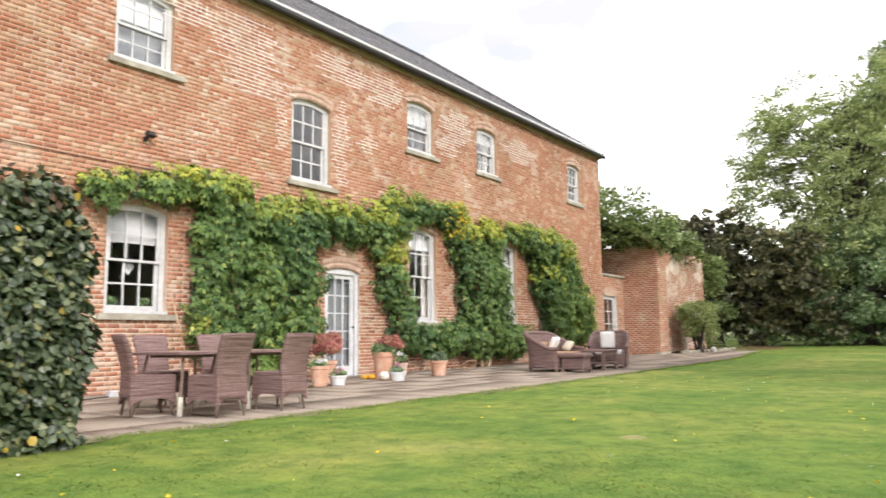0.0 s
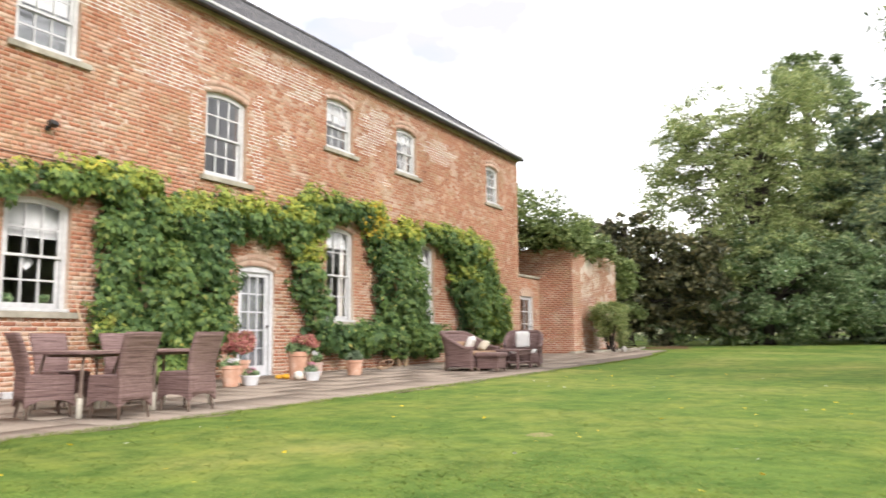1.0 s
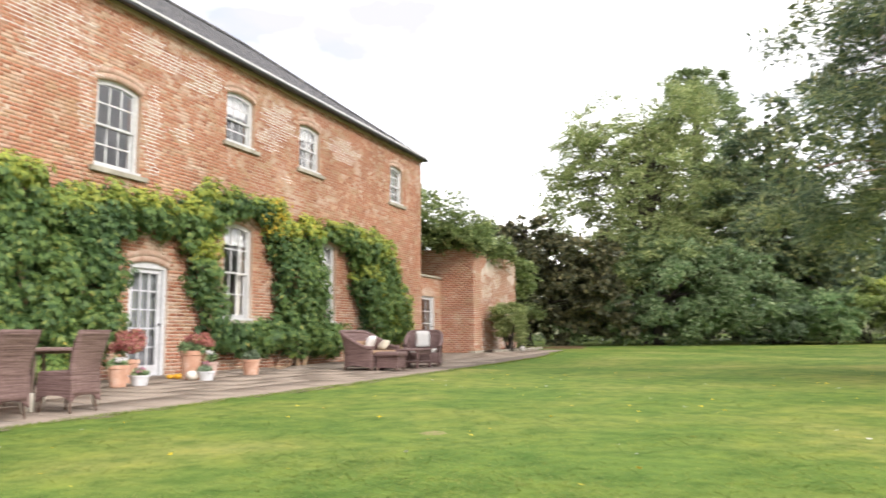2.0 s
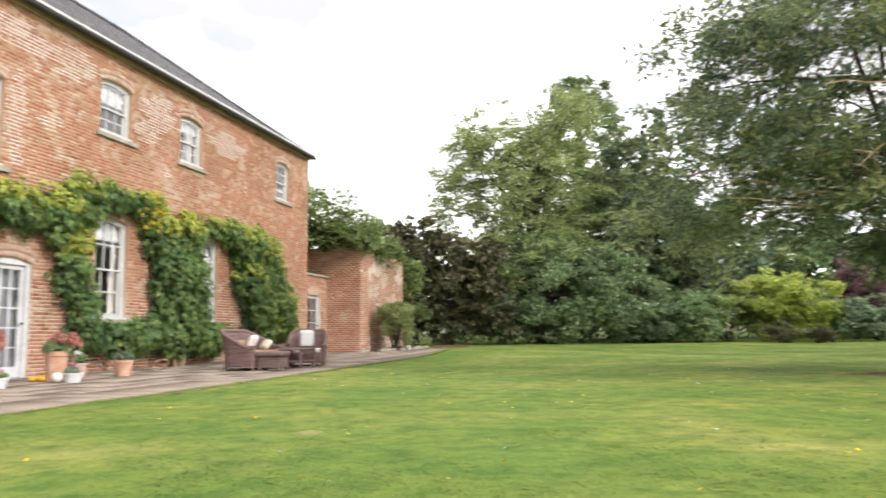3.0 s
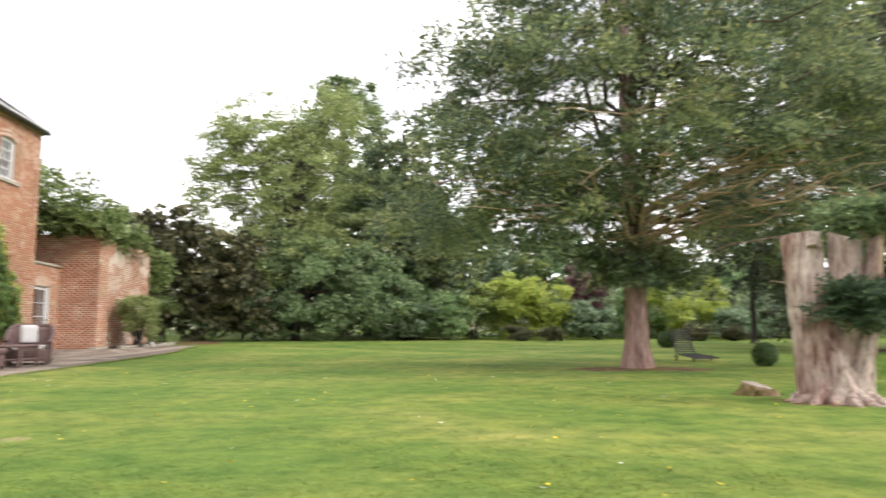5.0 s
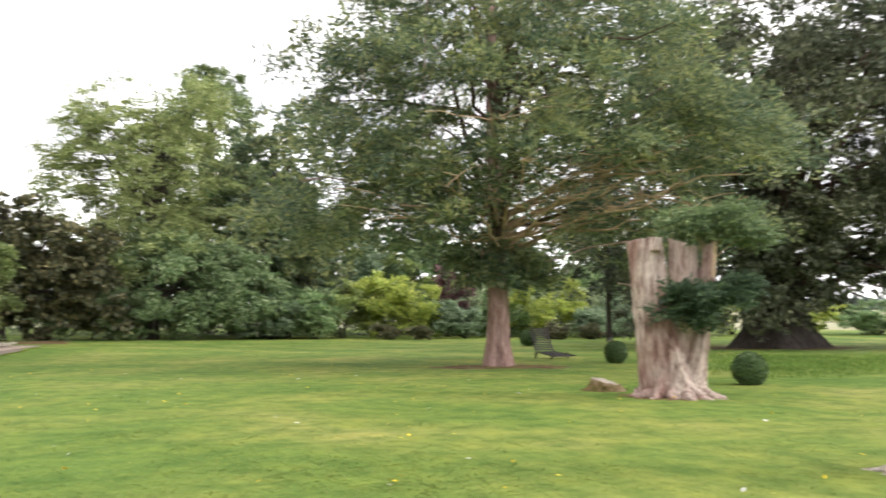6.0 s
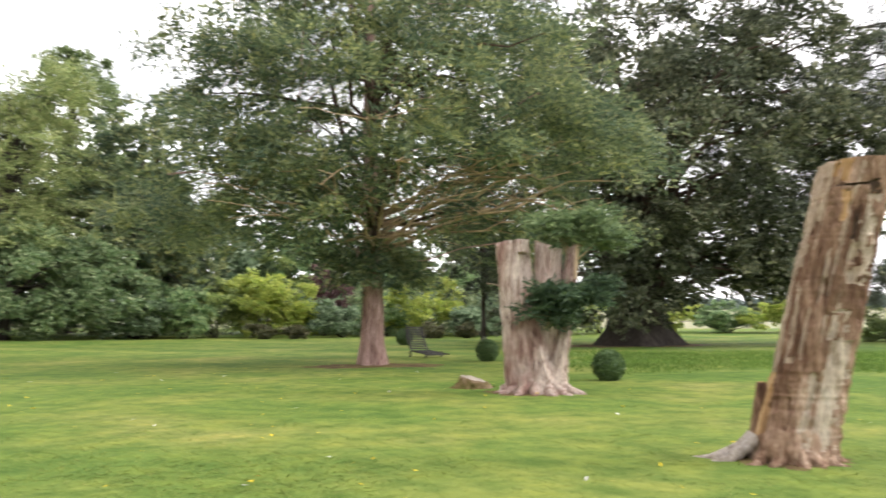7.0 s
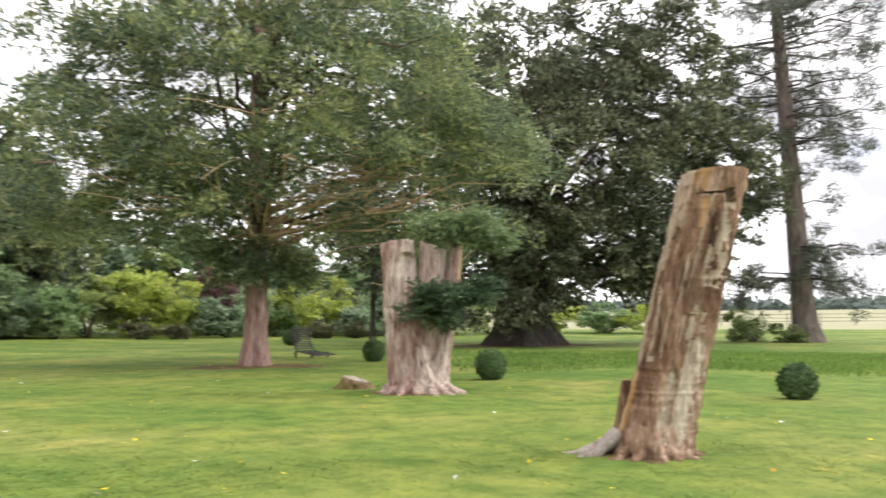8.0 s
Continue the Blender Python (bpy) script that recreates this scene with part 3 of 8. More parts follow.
def spray_leaves(name, centres, radii, count, size, mat, parent, rng, per=30, reach=1.3, width=0.42, sag=0.25, aspect=0.4, lift=0.05, heart=(0.0, 0.0), ruffle=0.35, label="", keep=None):
    """Foliage as flat layered sprays: each one a twig reaching outwards from its clump, with leaves along both sides."""
    m = max(1, count // per)
    pick = rng.choice(len(centres), m, p=radii ** 2 / np.sum(radii ** 2))
    rad = radii[pick]
    at = centres[pick] + in_ball(m, rng) * (rad * rng.uniform(0, 0.8, m))[:, None] * np.array([1, 1, 0.7])
    out = at[:, :2] - np.asarray(heart)
    out /= np.linalg.norm(out, axis=1)[:, None] + 0.3
    out = out + rng.normal(0, 0.65, (m, 2))
    axis = np.concatenate([out, (rng.normal(lift, 0.28, m) * np.linalg.norm(out, axis=1))[:, None]], axis=1)
    axis /= np.linalg.norm(axis, axis=1)[:, None] + 1e-9
    up = np.array([0, 0, 1.0]) + rng.normal(0, 0.5, (m, 3))
    side = np.cross(axis, up)
    side /= np.linalg.norm(side, axis=1)[:, None] + 1e-9
    flat = np.cross(side, axis)
    ln = rad * reach * rng.uniform(0.55, 1.25, m)
    i = np.repeat(np.arange(m), per)
    n = len(i)
    s = rng.uniform(0, 1, n) ** 0.8
    w = rng.uniform(-1, 1, n) * width * (1.05 - 0.75 * s)
    p = at[i] + axis[i] * (ln[i] * s)[:, None] + side[i] * (ln[i] * w)[:, None]
    p[:, 2] -= ln[i] * sag * (s ** 2 + 1.2 * w ** 2)
    p += rng.normal(0, 0.03, (n, 3)) * ln[i][:, None]
    d = axis[i] * 0.8 + side[i] * np.sign(w)[:, None] * 0.75 - np.array([0, 0, 0.9]) * (sag * s)[:, None]
    nrm = flat[i] + rng.normal(0, ruffle, (n, 3))
    nrm /= np.linalg.norm(nrm, axis=1)[:, None] + 1e-9
    d = d + rng.normal(0, 0.3, (n, 3))
    d -= nrm * np.sum(d * nrm, axis=1)[:, None]
    d /= np.linalg.norm(d, axis=1)[:, None] + 1e-9
    t = np.cross(nrm, d)
    le = (size * rng.uniform(0.65, 1.3, n))[:, None]
    wd = le * aspect
    mid = p + d * le * 0.45
    v = np.stack([p, mid + t * wd * 0.5 - nrm * wd * 0.12, p + d * le, mid - t * wd * 0.5 - nrm * wd * 0.12], axis=1)
    if keep is not None:
        v = v[keep(p + d * le * 0.5)]
        n = len(v)
    return put(name, mesh_from(name, v.reshape(-1, 3), np.arange(n * 4).reshape(n, 4), mat), parent, label)


def clump_leaves(centres, radii, count, flat=0.6, rng=RNG, soft=0.0):
    """Leaf places round clump centres and their outward directions; soft: how loosely the clumps are gathered."""
    k = len(centres)
    pick = rng.choice(k, count, p=radii ** 2 / np.sum(radii ** 2))
    d = in_ball(count, rng)
    rad = radii[pick] * (rng.uniform(0.3, 1.0, count) ** 0.5 + soft * np.abs(rng.normal(0, 0.55, count)))
    off = d * rad[:, None]
    off[:, 2] *= flat
    return centres[pick] + off, d * np.array([1, 1, 0.6]) * (1 - 0.45 * soft) + np.array([0, 0, 0.6])


def crown_clumps(blobs, rng=RNG, lo=0.45, hi=1.0, low_cut=-0.75):
    """Clump centres in ellipsoids (x, y, z, rx, ry, rz, how many, clump radius), the outer part fuller."""
    cs, rs = [], []
    for x, y, z, rx, ry, rz, n, cr in blobs:
        d = in_ball(n * 2, rng)
        d = d[d[:, 2] > low_cut][:n]
        r = rng.uniform(lo ** 2, hi ** 2, len(d)) ** 0.5 * rng.uniform(0.86, 1.12, len(d))
        cs.append(np.array([x, y, z]) + d * r[:, None] * np.array([rx, ry, rz]))
        rs.append(cr * rng.uniform(0.6, 1.35, len(d)))
    return np.concatenate(cs), np.concatenate(rs)


def limb(start, end, sag, steps=7, wobble=0.05, rng=RNG):
    s, e = np.asarray(start, float), np.asarray(end, float)
    t = np.linspace(0, 1, steps)[:, None]
    p = s + (e - s) * t
    p[:, 2] += sag * np.sin(np.pi * t[:, 0])
    p[1:-1] += rng.normal(0, wobble * np.linalg.norm(e - s) / 3, (steps - 2, 3))
    return p

# ---- ground ----
PATIO_X0, PATIO_X1, PATIO_Y0, FACE = 1.0, 33.0, 6.15, 11.0


def terrace_edge(x):
    """Where the lawn meets the flags: almost straight along the house, drawing in towards the wall at the far end."""
    return PATIO_Y0 + 0.012 * max(0.0, x - 12.0) + 0.030 * max(0.0, x - 24.0) ** 1.6


def build_ground():
    radii = np.concatenate([np.linspace(0, 46, 70)[1:], np.geomspace(48, 900, 40)])
    ang = np.linspace(0, 2 * np.pi, 180, endpoint=False)
    vs, fs, mi = [[2.0, 0.0, 0.0]], [], []
    for r in radii:
        for a in ang:
            x, y = 2 + r * math.cos(a), r * math.sin(a)
            bumpy = 0.018 * noise.noise(Vector((x * 0.5, y * 0.5, 0))) * min(1.0, max(0.0, (r - 1.5) / 3.0)) * min(1.0, max(0.0, (46 - r) / 4.0))
            vs.append([x, y, gz(x, y) + bumpy - (0.05 if y > terrace_edge(x) + 0.1 and y < 11 and x < PATIO_X1 else 0.0)])
    n = len(ang)
    for j in range(n):
        fs.append([0, 1 + j, 1 + (j + 1) % n])
        mi.append(0)
    for i in range(len(radii) - 1):
        for j in range(n):
            k = (j + 1) % n
            fs.append([1 + i * n + j, 1 + (i + 1) * n + j, 1 + (i + 1) * n + k, 1 + i * n + k])
            mi.append(0 if radii[i + 1] < 62 else 1)
    me = mesh_from("ground", np.array(vs), fs, [LAWN, FIELD], mi, True)
    return tagged(new("ground", me), "mown lawn with yellowed patches, and pale stubble fields beyond", "lawn", kind="structure")


ground = build_ground()


def grass_blades(name, count, r0, r1, height, seed):
    """Blades thinning out with distance from the middle of the lawn's near edge, so that no edge shows."""
    rng = np.random.default_rng(seed)
    r = r0 + (r1 - r0) * rng.uniform(0, 1, count) ** 1.25
    b = np.radians(rng.uniform(-78, 82, count))
    x, y = 0.5 + r * np.cos(b), -0.4 + r * np.sin(b)
    ok = (y < PATIO_Y0 - 0.03) & (rng.uniform(0, 1, count) < np.clip((r1 - r) / (0.5 * r1), 0, 1))
    x, y = x[ok], y[ok]
    n = len(x)
    soft = np.array([noise.noise(Vector((u * 0.5, w * 0.5, 0))) for u, w in zip(x, y)])
    z = ground_height(x, y) + 0.018 * soft - 0.002
    tuft = 0.8 + 0.5 * np.array([noise.noise(Vector((u * 1.6, w * 1.6, 0))) for u, w in zip(x, y)])
    a = rng.uniform(0, 2 * np.pi, n)
    h = height * rng.uniform(0.5, 1.4, n) * tuft
    reach = h * rng.uniform(1.8, 4.0, n)
    half = 0.003 + 0.003 * rng.uniform(0, 1, n)
    p = np.stack([x, y, z], axis=1)
    side = np.stack([np.sin(a) * half, -np.cos(a) * half, np.zeros(n)], axis=1)
    tip = p + np.stack([np.cos(a) * reach, np.sin(a) * reach, h], axis=1)
    v = np.stack([p - side, p + side, tip], axis=1).reshape(-1, 3)
    f = np.arange(n * 3).reshape(n, 3)[:, ::-1]
    me = mesh_from(name, v, f, BLADE)
    return tagged(new(name, me), "short mown grass blades of the lawn", "grass", kind="stuff")


grass_blades("grass", 250000, 2.6, 17.0, 0.014, 3)


def shade_grass():
    """Longer grass between the box balls and the big trees, tree shade put into its green."""
    rng = np.random.default_rng(6)
    n = 46000
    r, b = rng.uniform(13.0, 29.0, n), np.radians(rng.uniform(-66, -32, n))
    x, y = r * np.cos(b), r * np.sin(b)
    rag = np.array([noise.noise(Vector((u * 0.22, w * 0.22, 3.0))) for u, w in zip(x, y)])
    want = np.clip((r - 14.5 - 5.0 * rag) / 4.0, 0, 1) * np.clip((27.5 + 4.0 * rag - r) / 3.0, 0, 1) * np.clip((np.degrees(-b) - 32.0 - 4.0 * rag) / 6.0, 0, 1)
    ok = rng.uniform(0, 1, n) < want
    x, y = x[ok], y[ok]
    p = np.stack([x, y, ground_height(x, y) - 0.01], axis=1)
    n = len(x)
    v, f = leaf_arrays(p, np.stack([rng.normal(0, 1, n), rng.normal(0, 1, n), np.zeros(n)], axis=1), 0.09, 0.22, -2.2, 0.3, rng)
    tagged(new("grass", mesh_from("grass", v, f, SHADE_BLADE)), "longer grass near the trees, their shade put into its darker green", "grass", kind="stuff")


# Darker green than the lawn blades: the trees' shade is in this colour.
SHADE_BLADE = leaf_material("shade_grass_blade", [(0.0, (0.100, 0.190, 0.038)), (0.6, (0.150, 0.245, 0.052)), (1.0, (0.21, 0.30, 0.07))], 0.7, 0.35, 0.7, 0.15)
shade_grass()


def edge_grass():
    rng = np.random.default_rng(5)
    n = 14000
    x = rng.uniform(2.0, 31.0, n)
    y = np.array([terrace_edge(u) for u in x]) + rng.uniform(-0.16, 0.045, n) + 0.03 * np.sin(x * 3)
    p = np.stack([x, y, ground_height(x, y) - 0.01], axis=1)
    v, f = leaf_arrays(p, np.stack([rng.normal(0, 1, n), rng.normal(0, 1, n), np.zeros(n)], axis=1), 0.034, 0.16, -3.0, 0.3, rng)
    tagged(new("grass", mesh_from("grass", v, f, BLADE)), "longer grass along the edge of the terrace", "grass", kind="stuff")


edge_grass()

# fallen leaves and daisies on the lawn
def lawn_specks():
    rng = np.random.default_rng(11)
    n = 240
    x, y = rng.uniform(2.5, 18, n), rng.uniform(-7, 5.6, n)
    c = np.stack([x, y, ground_height(x, y) + 0.035], axis=1)
    v, f = leaf_arrays(c, np.tile([0, 0, 1.0], (n, 1)), 0.036, 0.8, 0, 0.3, rng)
    me = mesh_from("fallen_leaf", v, f, [DANDELION, WHITE_FLOWER, VINE_YELLOW], rng.choice(3, n, p=[0.5, 0.2, 0.3]))
    tagged(new("fallen_leaves", me), "small yellow fallen leaves and pale daisies on the lawn", "fallen leaves", kind="stuff")


lawn_specks()

# ---- house ----
HOUSE_X0, HOUSE_X1, HOUSE_Y1, EAVE = 0.5, 26.05, 20.0, 7.27
RISE = 0.095
# x0, x1, sill height, springing height
WINDOWS = {
    "g1": (7.12, 8.22, 1.27, 2.93), "u1": (7.13, 8.22, 5.40, 6.62), "u2": (10.98, 12.10, 4.02, 5.66),
    "u3": (14.76, 15.84, 5.40, 6.56), "u4": (17.86, 18.92, 5.40, 6.56), "u5": (23.45, 24.44, 5.38, 6.56),
    "g2": (14.80, 15.90, 1.22, 3.38), "g3": (18.80, 19.88, 1.22, 3.38),
}
WINDOWS = {k: (a, b, c, d + 0.03) for k, (a, b, c, d) in WINDOWS.items()}
DOOR = (11.97, 13.03, 0.03, 2.25)
OPENINGS = list(WINDOWS.values()) + [DOOR]
COURSE, JOINT = 0.074, 0.0082


def arch_of(o):
    """Centre x, centre height and radius of the underside of an opening's arch."""
    w = o[1] - o[0]
    r = (w * w / 4 + RISE * RISE) / (2 * RISE)
    return (o[0] + o[1]) / 2, o[3] + RISE - r, r


def wall_sheet(name, x0, x1, z0, z1, y0, y1, holes, mat):
    """A wall along x between y0 (its face) and y1, with rectangular openings right through it."""
    xs = sorted({x0, x1, *[h[0] for h in holes], *[h[1] for h in holes]})
    zs = sorted({z0, z1, *[h[2] for h in holes], *[h[3] for h in holes]})
    bm = bmesh.new()

    def solid(i, k):
        if not (0 <= i < len(xs) - 1 and 0 <= k < len(zs) - 1):
            return False
        cx, cz = (xs[i] + xs[i + 1]) / 2, (zs[k] + zs[k + 1]) / 2
        return not any(h[0] < cx < h[1] and h[2] < cz < h[3] for h in holes)

    def quad(*p):
        bm.faces.new([bm.verts.new(q) for q in p])

    for i in range(len(xs) - 1):
        for k in range(len(zs) - 1):
            if not solid(i, k):
                continue
            a, b, c, d = xs[i], xs[i + 1], zs[k], zs[k + 1]
            quad((a, y0, c), (b, y0, c), (b, y0, d), (a, y0, d))
            quad((b, y1, c), (a, y1, c), (a, y1, d), (b, y1, d))
            if not solid(i - 1, k):
                quad((a, y1, c), (a, y0, c), (a, y0, d), (a, y1, d))
            if not solid(i + 1, k):
                quad((b, y0, c), (b, y1, c), (b, y1, d), (b, y0, d))
            if not solid(i, k - 1):
                quad((a, y1, c), (b, y1, c), (b, y0, c), (a, y0, c))
            if not solid(i, k + 1):
                quad((a, y0, d), (b, y0, d), (b, y1, d), (a, y1, d))
    bmesh.ops.remove_doubles(bm, verts=bm.verts, dist=0.0005)
    me = bpy.data.meshes.new(name)
    bm.to_mesh(me)
    bm.free()
    me.materials.append(mat)
    return me


def brick_box(x0, x1, y0, y1, z0, z1, rng, tilt=0.002):
    """The eight corners of one worn brick."""
    j = rng.uniform(-tilt, tilt, (8, 3))
    c = 0.0025
    v = np.array([[x0, y1, z0], [x1, y1, z0], [x1, y1, z1], [x0, y1, z1], [x0 + c, y0, z0 + c], [x1 - c, y0, z0 + c], [x1 - c, y0, z1 - c], [x0 + c, y0, z1 - c]]) + j
    return v


BRICK_FACES = np.array([[4, 5, 6, 7], [0, 1, 5, 4], [1, 2, 6, 5], [2, 3, 7, 6], [3, 0, 4, 7]])


def excluded(z):
    """The stretches of x that openings and their arches take out of the course at height z."""
    out = []
    for o in OPENINGS:
        cx, cz, r = arch_of(o)
        half = (o[1] - o[0]) / 2
        if o[2] - (0.10 if o is not DOOR else 0.1) < z < o[3]:
            out.append((o[0] - (0.12 if z < o[2] else 0.0), o[1] + (0.12 if z < o[2] else 0.0)))
        elif o[3] <= z < o[3] + 0.5:
            rr = (r + 0.235) ** 2 - (z - cz) ** 2
            if rr > 0:
                w = min(math.sqrt(rr), half + 0.02 + 0.35 * (z - o[3]))
                out.append((cx - w, cx + w))
    return sorted(out)


def course_bricks(x0, x1, k):
    """A course of headers and stretchers in turn, the stretches in between the openings."""
    z = k * COURSE
    gaps = excluded(z + COURSE / 2)
    x = x0 - (0.113 if k % 2 else 0.0)
    while x < x1:
        w = 0.103 if k % 4 == 3 else 0.215
        a, b = max(x, x0), min(x + w, x1)
        spans = [(a, b)]
        for g0, g1 in gaps:
            nxt = []
            for s0, s1 in spans:
                if g1 <= s0 or g0 >= s1:
                    nxt.append((s0, s1))
                else:
                    if g0 - s0 > 0.03:
                        nxt.append((s0, g0))
                    if s1 - g1 > 0.03:
                        nxt.append((g1, s1))
            spans = nxt
        for s0, s1 in spans:
            if s1 - s0 > 0.03:
                yield s0, s1, z + JOINT / 2, z + COURSE - JOINT / 2, abs((s1 - s0) - w) < 1e-4
        x += w + JOINT


house = thing("country_house", (0, 0, 0), "long two-storey red-brick country house with sash windows and slate roof", "house")
holes = [(o[0], o[1], o[2], o[3] + RISE) for o in OPENINGS]
wall_south = put("front_wall", wall_sheet("front_wall", HOUSE_X0, HOUSE_X1, -0.4, EAVE + 0.02, FACE + 0.0020, FACE + 0.36, holes, MORTAR), house, "old red-brick wall in patched lime mortar")


def front_bricks():
    rng = np.random.default_rng(21)
    vs, fs, n = [], [], 0
    near = {}
    kept = 0
    for k in range(-2, int(EAVE / COURSE) + 1):
        for x0, x1, z0, z1, whole in course_bricks(HOUSE_X0, HOUSE_X1, k):
            proud = rng.uniform(-0.001, 0.0006)
            if whole and kept < 300 and 6.2 < x0 < 10.0 and 3.95 < z0 < 5.30:
                w = round(x1 - x0, 3)
                if w not in near:
                    v = brick_box(0, w, 0, 0.05, 0, z1 - z0, rng, 0.001)
                    near[w] = mesh_from("brick", v, BRICK_FACES, BRICK_EACH)
                b = put("brick", near[w], wall_south)
                b.matrix_basis = pose(x0, FACE + proud, z0, 0, 0, rng.uniform(-0.6, 0.6))
                kept += 1
                continue
            vs.append(brick_box(x0, x1, FACE + proud, FACE + 0.05, z0, z1, rng, 0.0009))
            fs.append(BRICK_FACES + n)
            n += 8
    # the east corner returns round the gable side
    for k in range(-2, int(EAVE / COURSE) + 1):
        y = FACE + (0.0 if k % 2 else 0.115)
        while y < FACE + 3.0:
            w = 0.215
            v = brick_box(y, y + w, -0.007 - rng.uniform(-0.003, 0.003), 0.04, k * COURSE + JOINT / 2, (k + 1) * COURSE - JOINT / 2, rng)
            vs.append(np.stack([HOUSE_X1 - v[:, 1], v[:, 0], v[:, 2]], axis=1))
            fs.append(BRICK_FACES + n)
            n += 8
            y += w + JOINT
    ob = put("brickwork", mesh_from("brickwork", np.concatenate(vs), np.concatenate(fs), BRICK), wall_south, "weathered red bricks with white lime streaks")
    tagged(ob, kind="stuff")


def brick_arch(o):
    """Rubbed bricks on end round a segmental head."""
    rng = np.random.default_rng(int(o[0] * 100) + 5)
    cx, cz, r = arch_of(o)
    half = math.asin((o[1] - o[0]) / 2 / r) + 0.02
    vs, fs = [], []
    for low, high, depth in ((0.0, 0.108, 0.33), (0.119, 0.232, 0.05)):          # two rings of bricks on end, lime between them
        n = max(9, int(2 * half * (r + low + 0.05) / 0.082))
        for i in range(n):
            a0, a1 = -half + 2 * half * i / n + 0.0055 / r, -half + 2 * half * (i + 1) / n - 0.0055 / r
            y0, y1 = FACE - rng.uniform(0.0, 0.005), FACE + depth
            top = high + rng.uniform(-0.004, 0.004)
            c = [[cx + q * math.sin(a), y, cz + q * math.cos(a)] for y in (y1, y0) for a, q in ((a0, r + low), (a1, r + low), (a1, r + top), (a0, r + top))]
            fs.append(BRICK_FACES + 8 * len(vs))
            vs.append(np.array(c))
    put("brick_arch", mesh_from("brick_arch", np.concatenate(vs), np.concatenate(fs), ARCH_BRICK), wall_south, "pale rubbed-brick segmental arch")


for o in OPENINGS:
    brick_arch(o)


def repointing(x0, x1, z0, z1, seed, lift):
    """A patch of fresh white pointing, its edge stepping along the courses."""
    rng = np.random.default_rng(seed)
    bm = bmesh.new()
    k0, k1 = int(z0 / COURSE), int(z1 / COURSE)
    for k in range(k0, k1 + 1):
        q = (k - k0) / max(1, k1 - k0)
        mid = x0 + (x1 - x0) * rng.uniform(0.36, 0.64)
        half = (x1 - x0) * (0.18 + 0.34 * math.sin(math.pi * min(max(q, 0.12), 0.9))) * rng.uniform(0.6, 1.1)
        zc = k * COURSE
        v = [bm.verts.new(p) for p in ((mid - half, FACE - 0.004 - lift, zc - 0.008), (mid + half, FACE - 0.004 - lift, zc - 0.008), (mid + half, FACE - 0.004 - lift, zc + 0.008), (mid - half, FACE - 0.004 - lift, zc + 0.008))]
        bm.faces.new(v)
        x = mid - half + (0.113 if k % 2 else 0.0)
        while x < mid + half:
            v = [bm.verts.new(p) for p in ((x, FACE - 0.004 - lift, zc + 0.009), (x + 0.012, FACE - 0.004 - lift, zc + 0.009), (x + 0.012, FACE - 0.004 - lift, zc + COURSE - 0.009), (x, FACE - 0.004 - lift, zc + COURSE - 0.009))]
            bm.faces.new(v)
            x += 0.2270
    part("repointing", bm, WHITE_MORTAR, wall_south, "patch of white lime pointing")


for i, (a, b, c, d) in enumerate(((8.6, 11.0, 6.1, 7.0), (9.2, 10.9, 5.55, 6.1), (13.0, 14.7, 6.35, 7.0), (16.05, 17.7, 6.0, 6.85), (19.3, 21.4, 6.1, 6.75), (12.15, 12.7, 4.2, 6.0), (10.5, 10.92, 4.6, 5.6), (15.9, 17.0, 5.6, 6.1),
                                   (12.9, 13.7, 5.1, 5.35), (17.1, 17.6, 4.9, 5.1), (11.5, 13.4, 6.5, 7.0), (7.9, 9.0, 6.5, 7.05))):
    repointing(a, b, c, d, 400 + i, 0.0012 * (i % 5))


def arch_strip(o, inset_in, inset_out, y0, y1, bottom_drop=0.0):
    """A curved head piece between two arcs under the opening's arch."""
    cx, cz, r = arch_of(o)
    bm = bmesh.new()
    half = (o[1] - o[0]) / 2 - 0.002
    n = 12
    rows = []
    for y in (y0, y1):
        lo, hi = [], []
        for i in range(n + 1):
            x = -half + 2 * half * i / n
            zc = cz + math.sqrt(r * r - x * x)
            lo.append(bm.verts.new((cx + x, y, (zc - inset_in) if not bottom_drop else o[3] - bottom_drop)))
            hi.append(bm.verts.new((cx + x, y, zc - inset_out)))
        rows.append((lo, hi))
    (l0, h0), (l1, h1) = rows
    for i in range(n):
        bm.faces.new((l0[i], l0[i + 1], h0[i + 1], h0[i]))
        bm.faces.new((l1[i + 1], l1[i], h1[i], h1[i + 1]))
        bm.faces.new((l1[i], l1[i + 1], l0[i + 1], l0[i]))
        bm.faces.new((h0[i], h0[i + 1], h1[i + 1], h1[i]))
    return bm


def pane_mesh(w, h):
    bm = boxes((0, w, 0, 0.004, 0, h))
    me = bpy.data.meshes.new("pane")
    bm.to_mesh(me)
    bm.free()
    me.materials.append(GLASS)
    return me


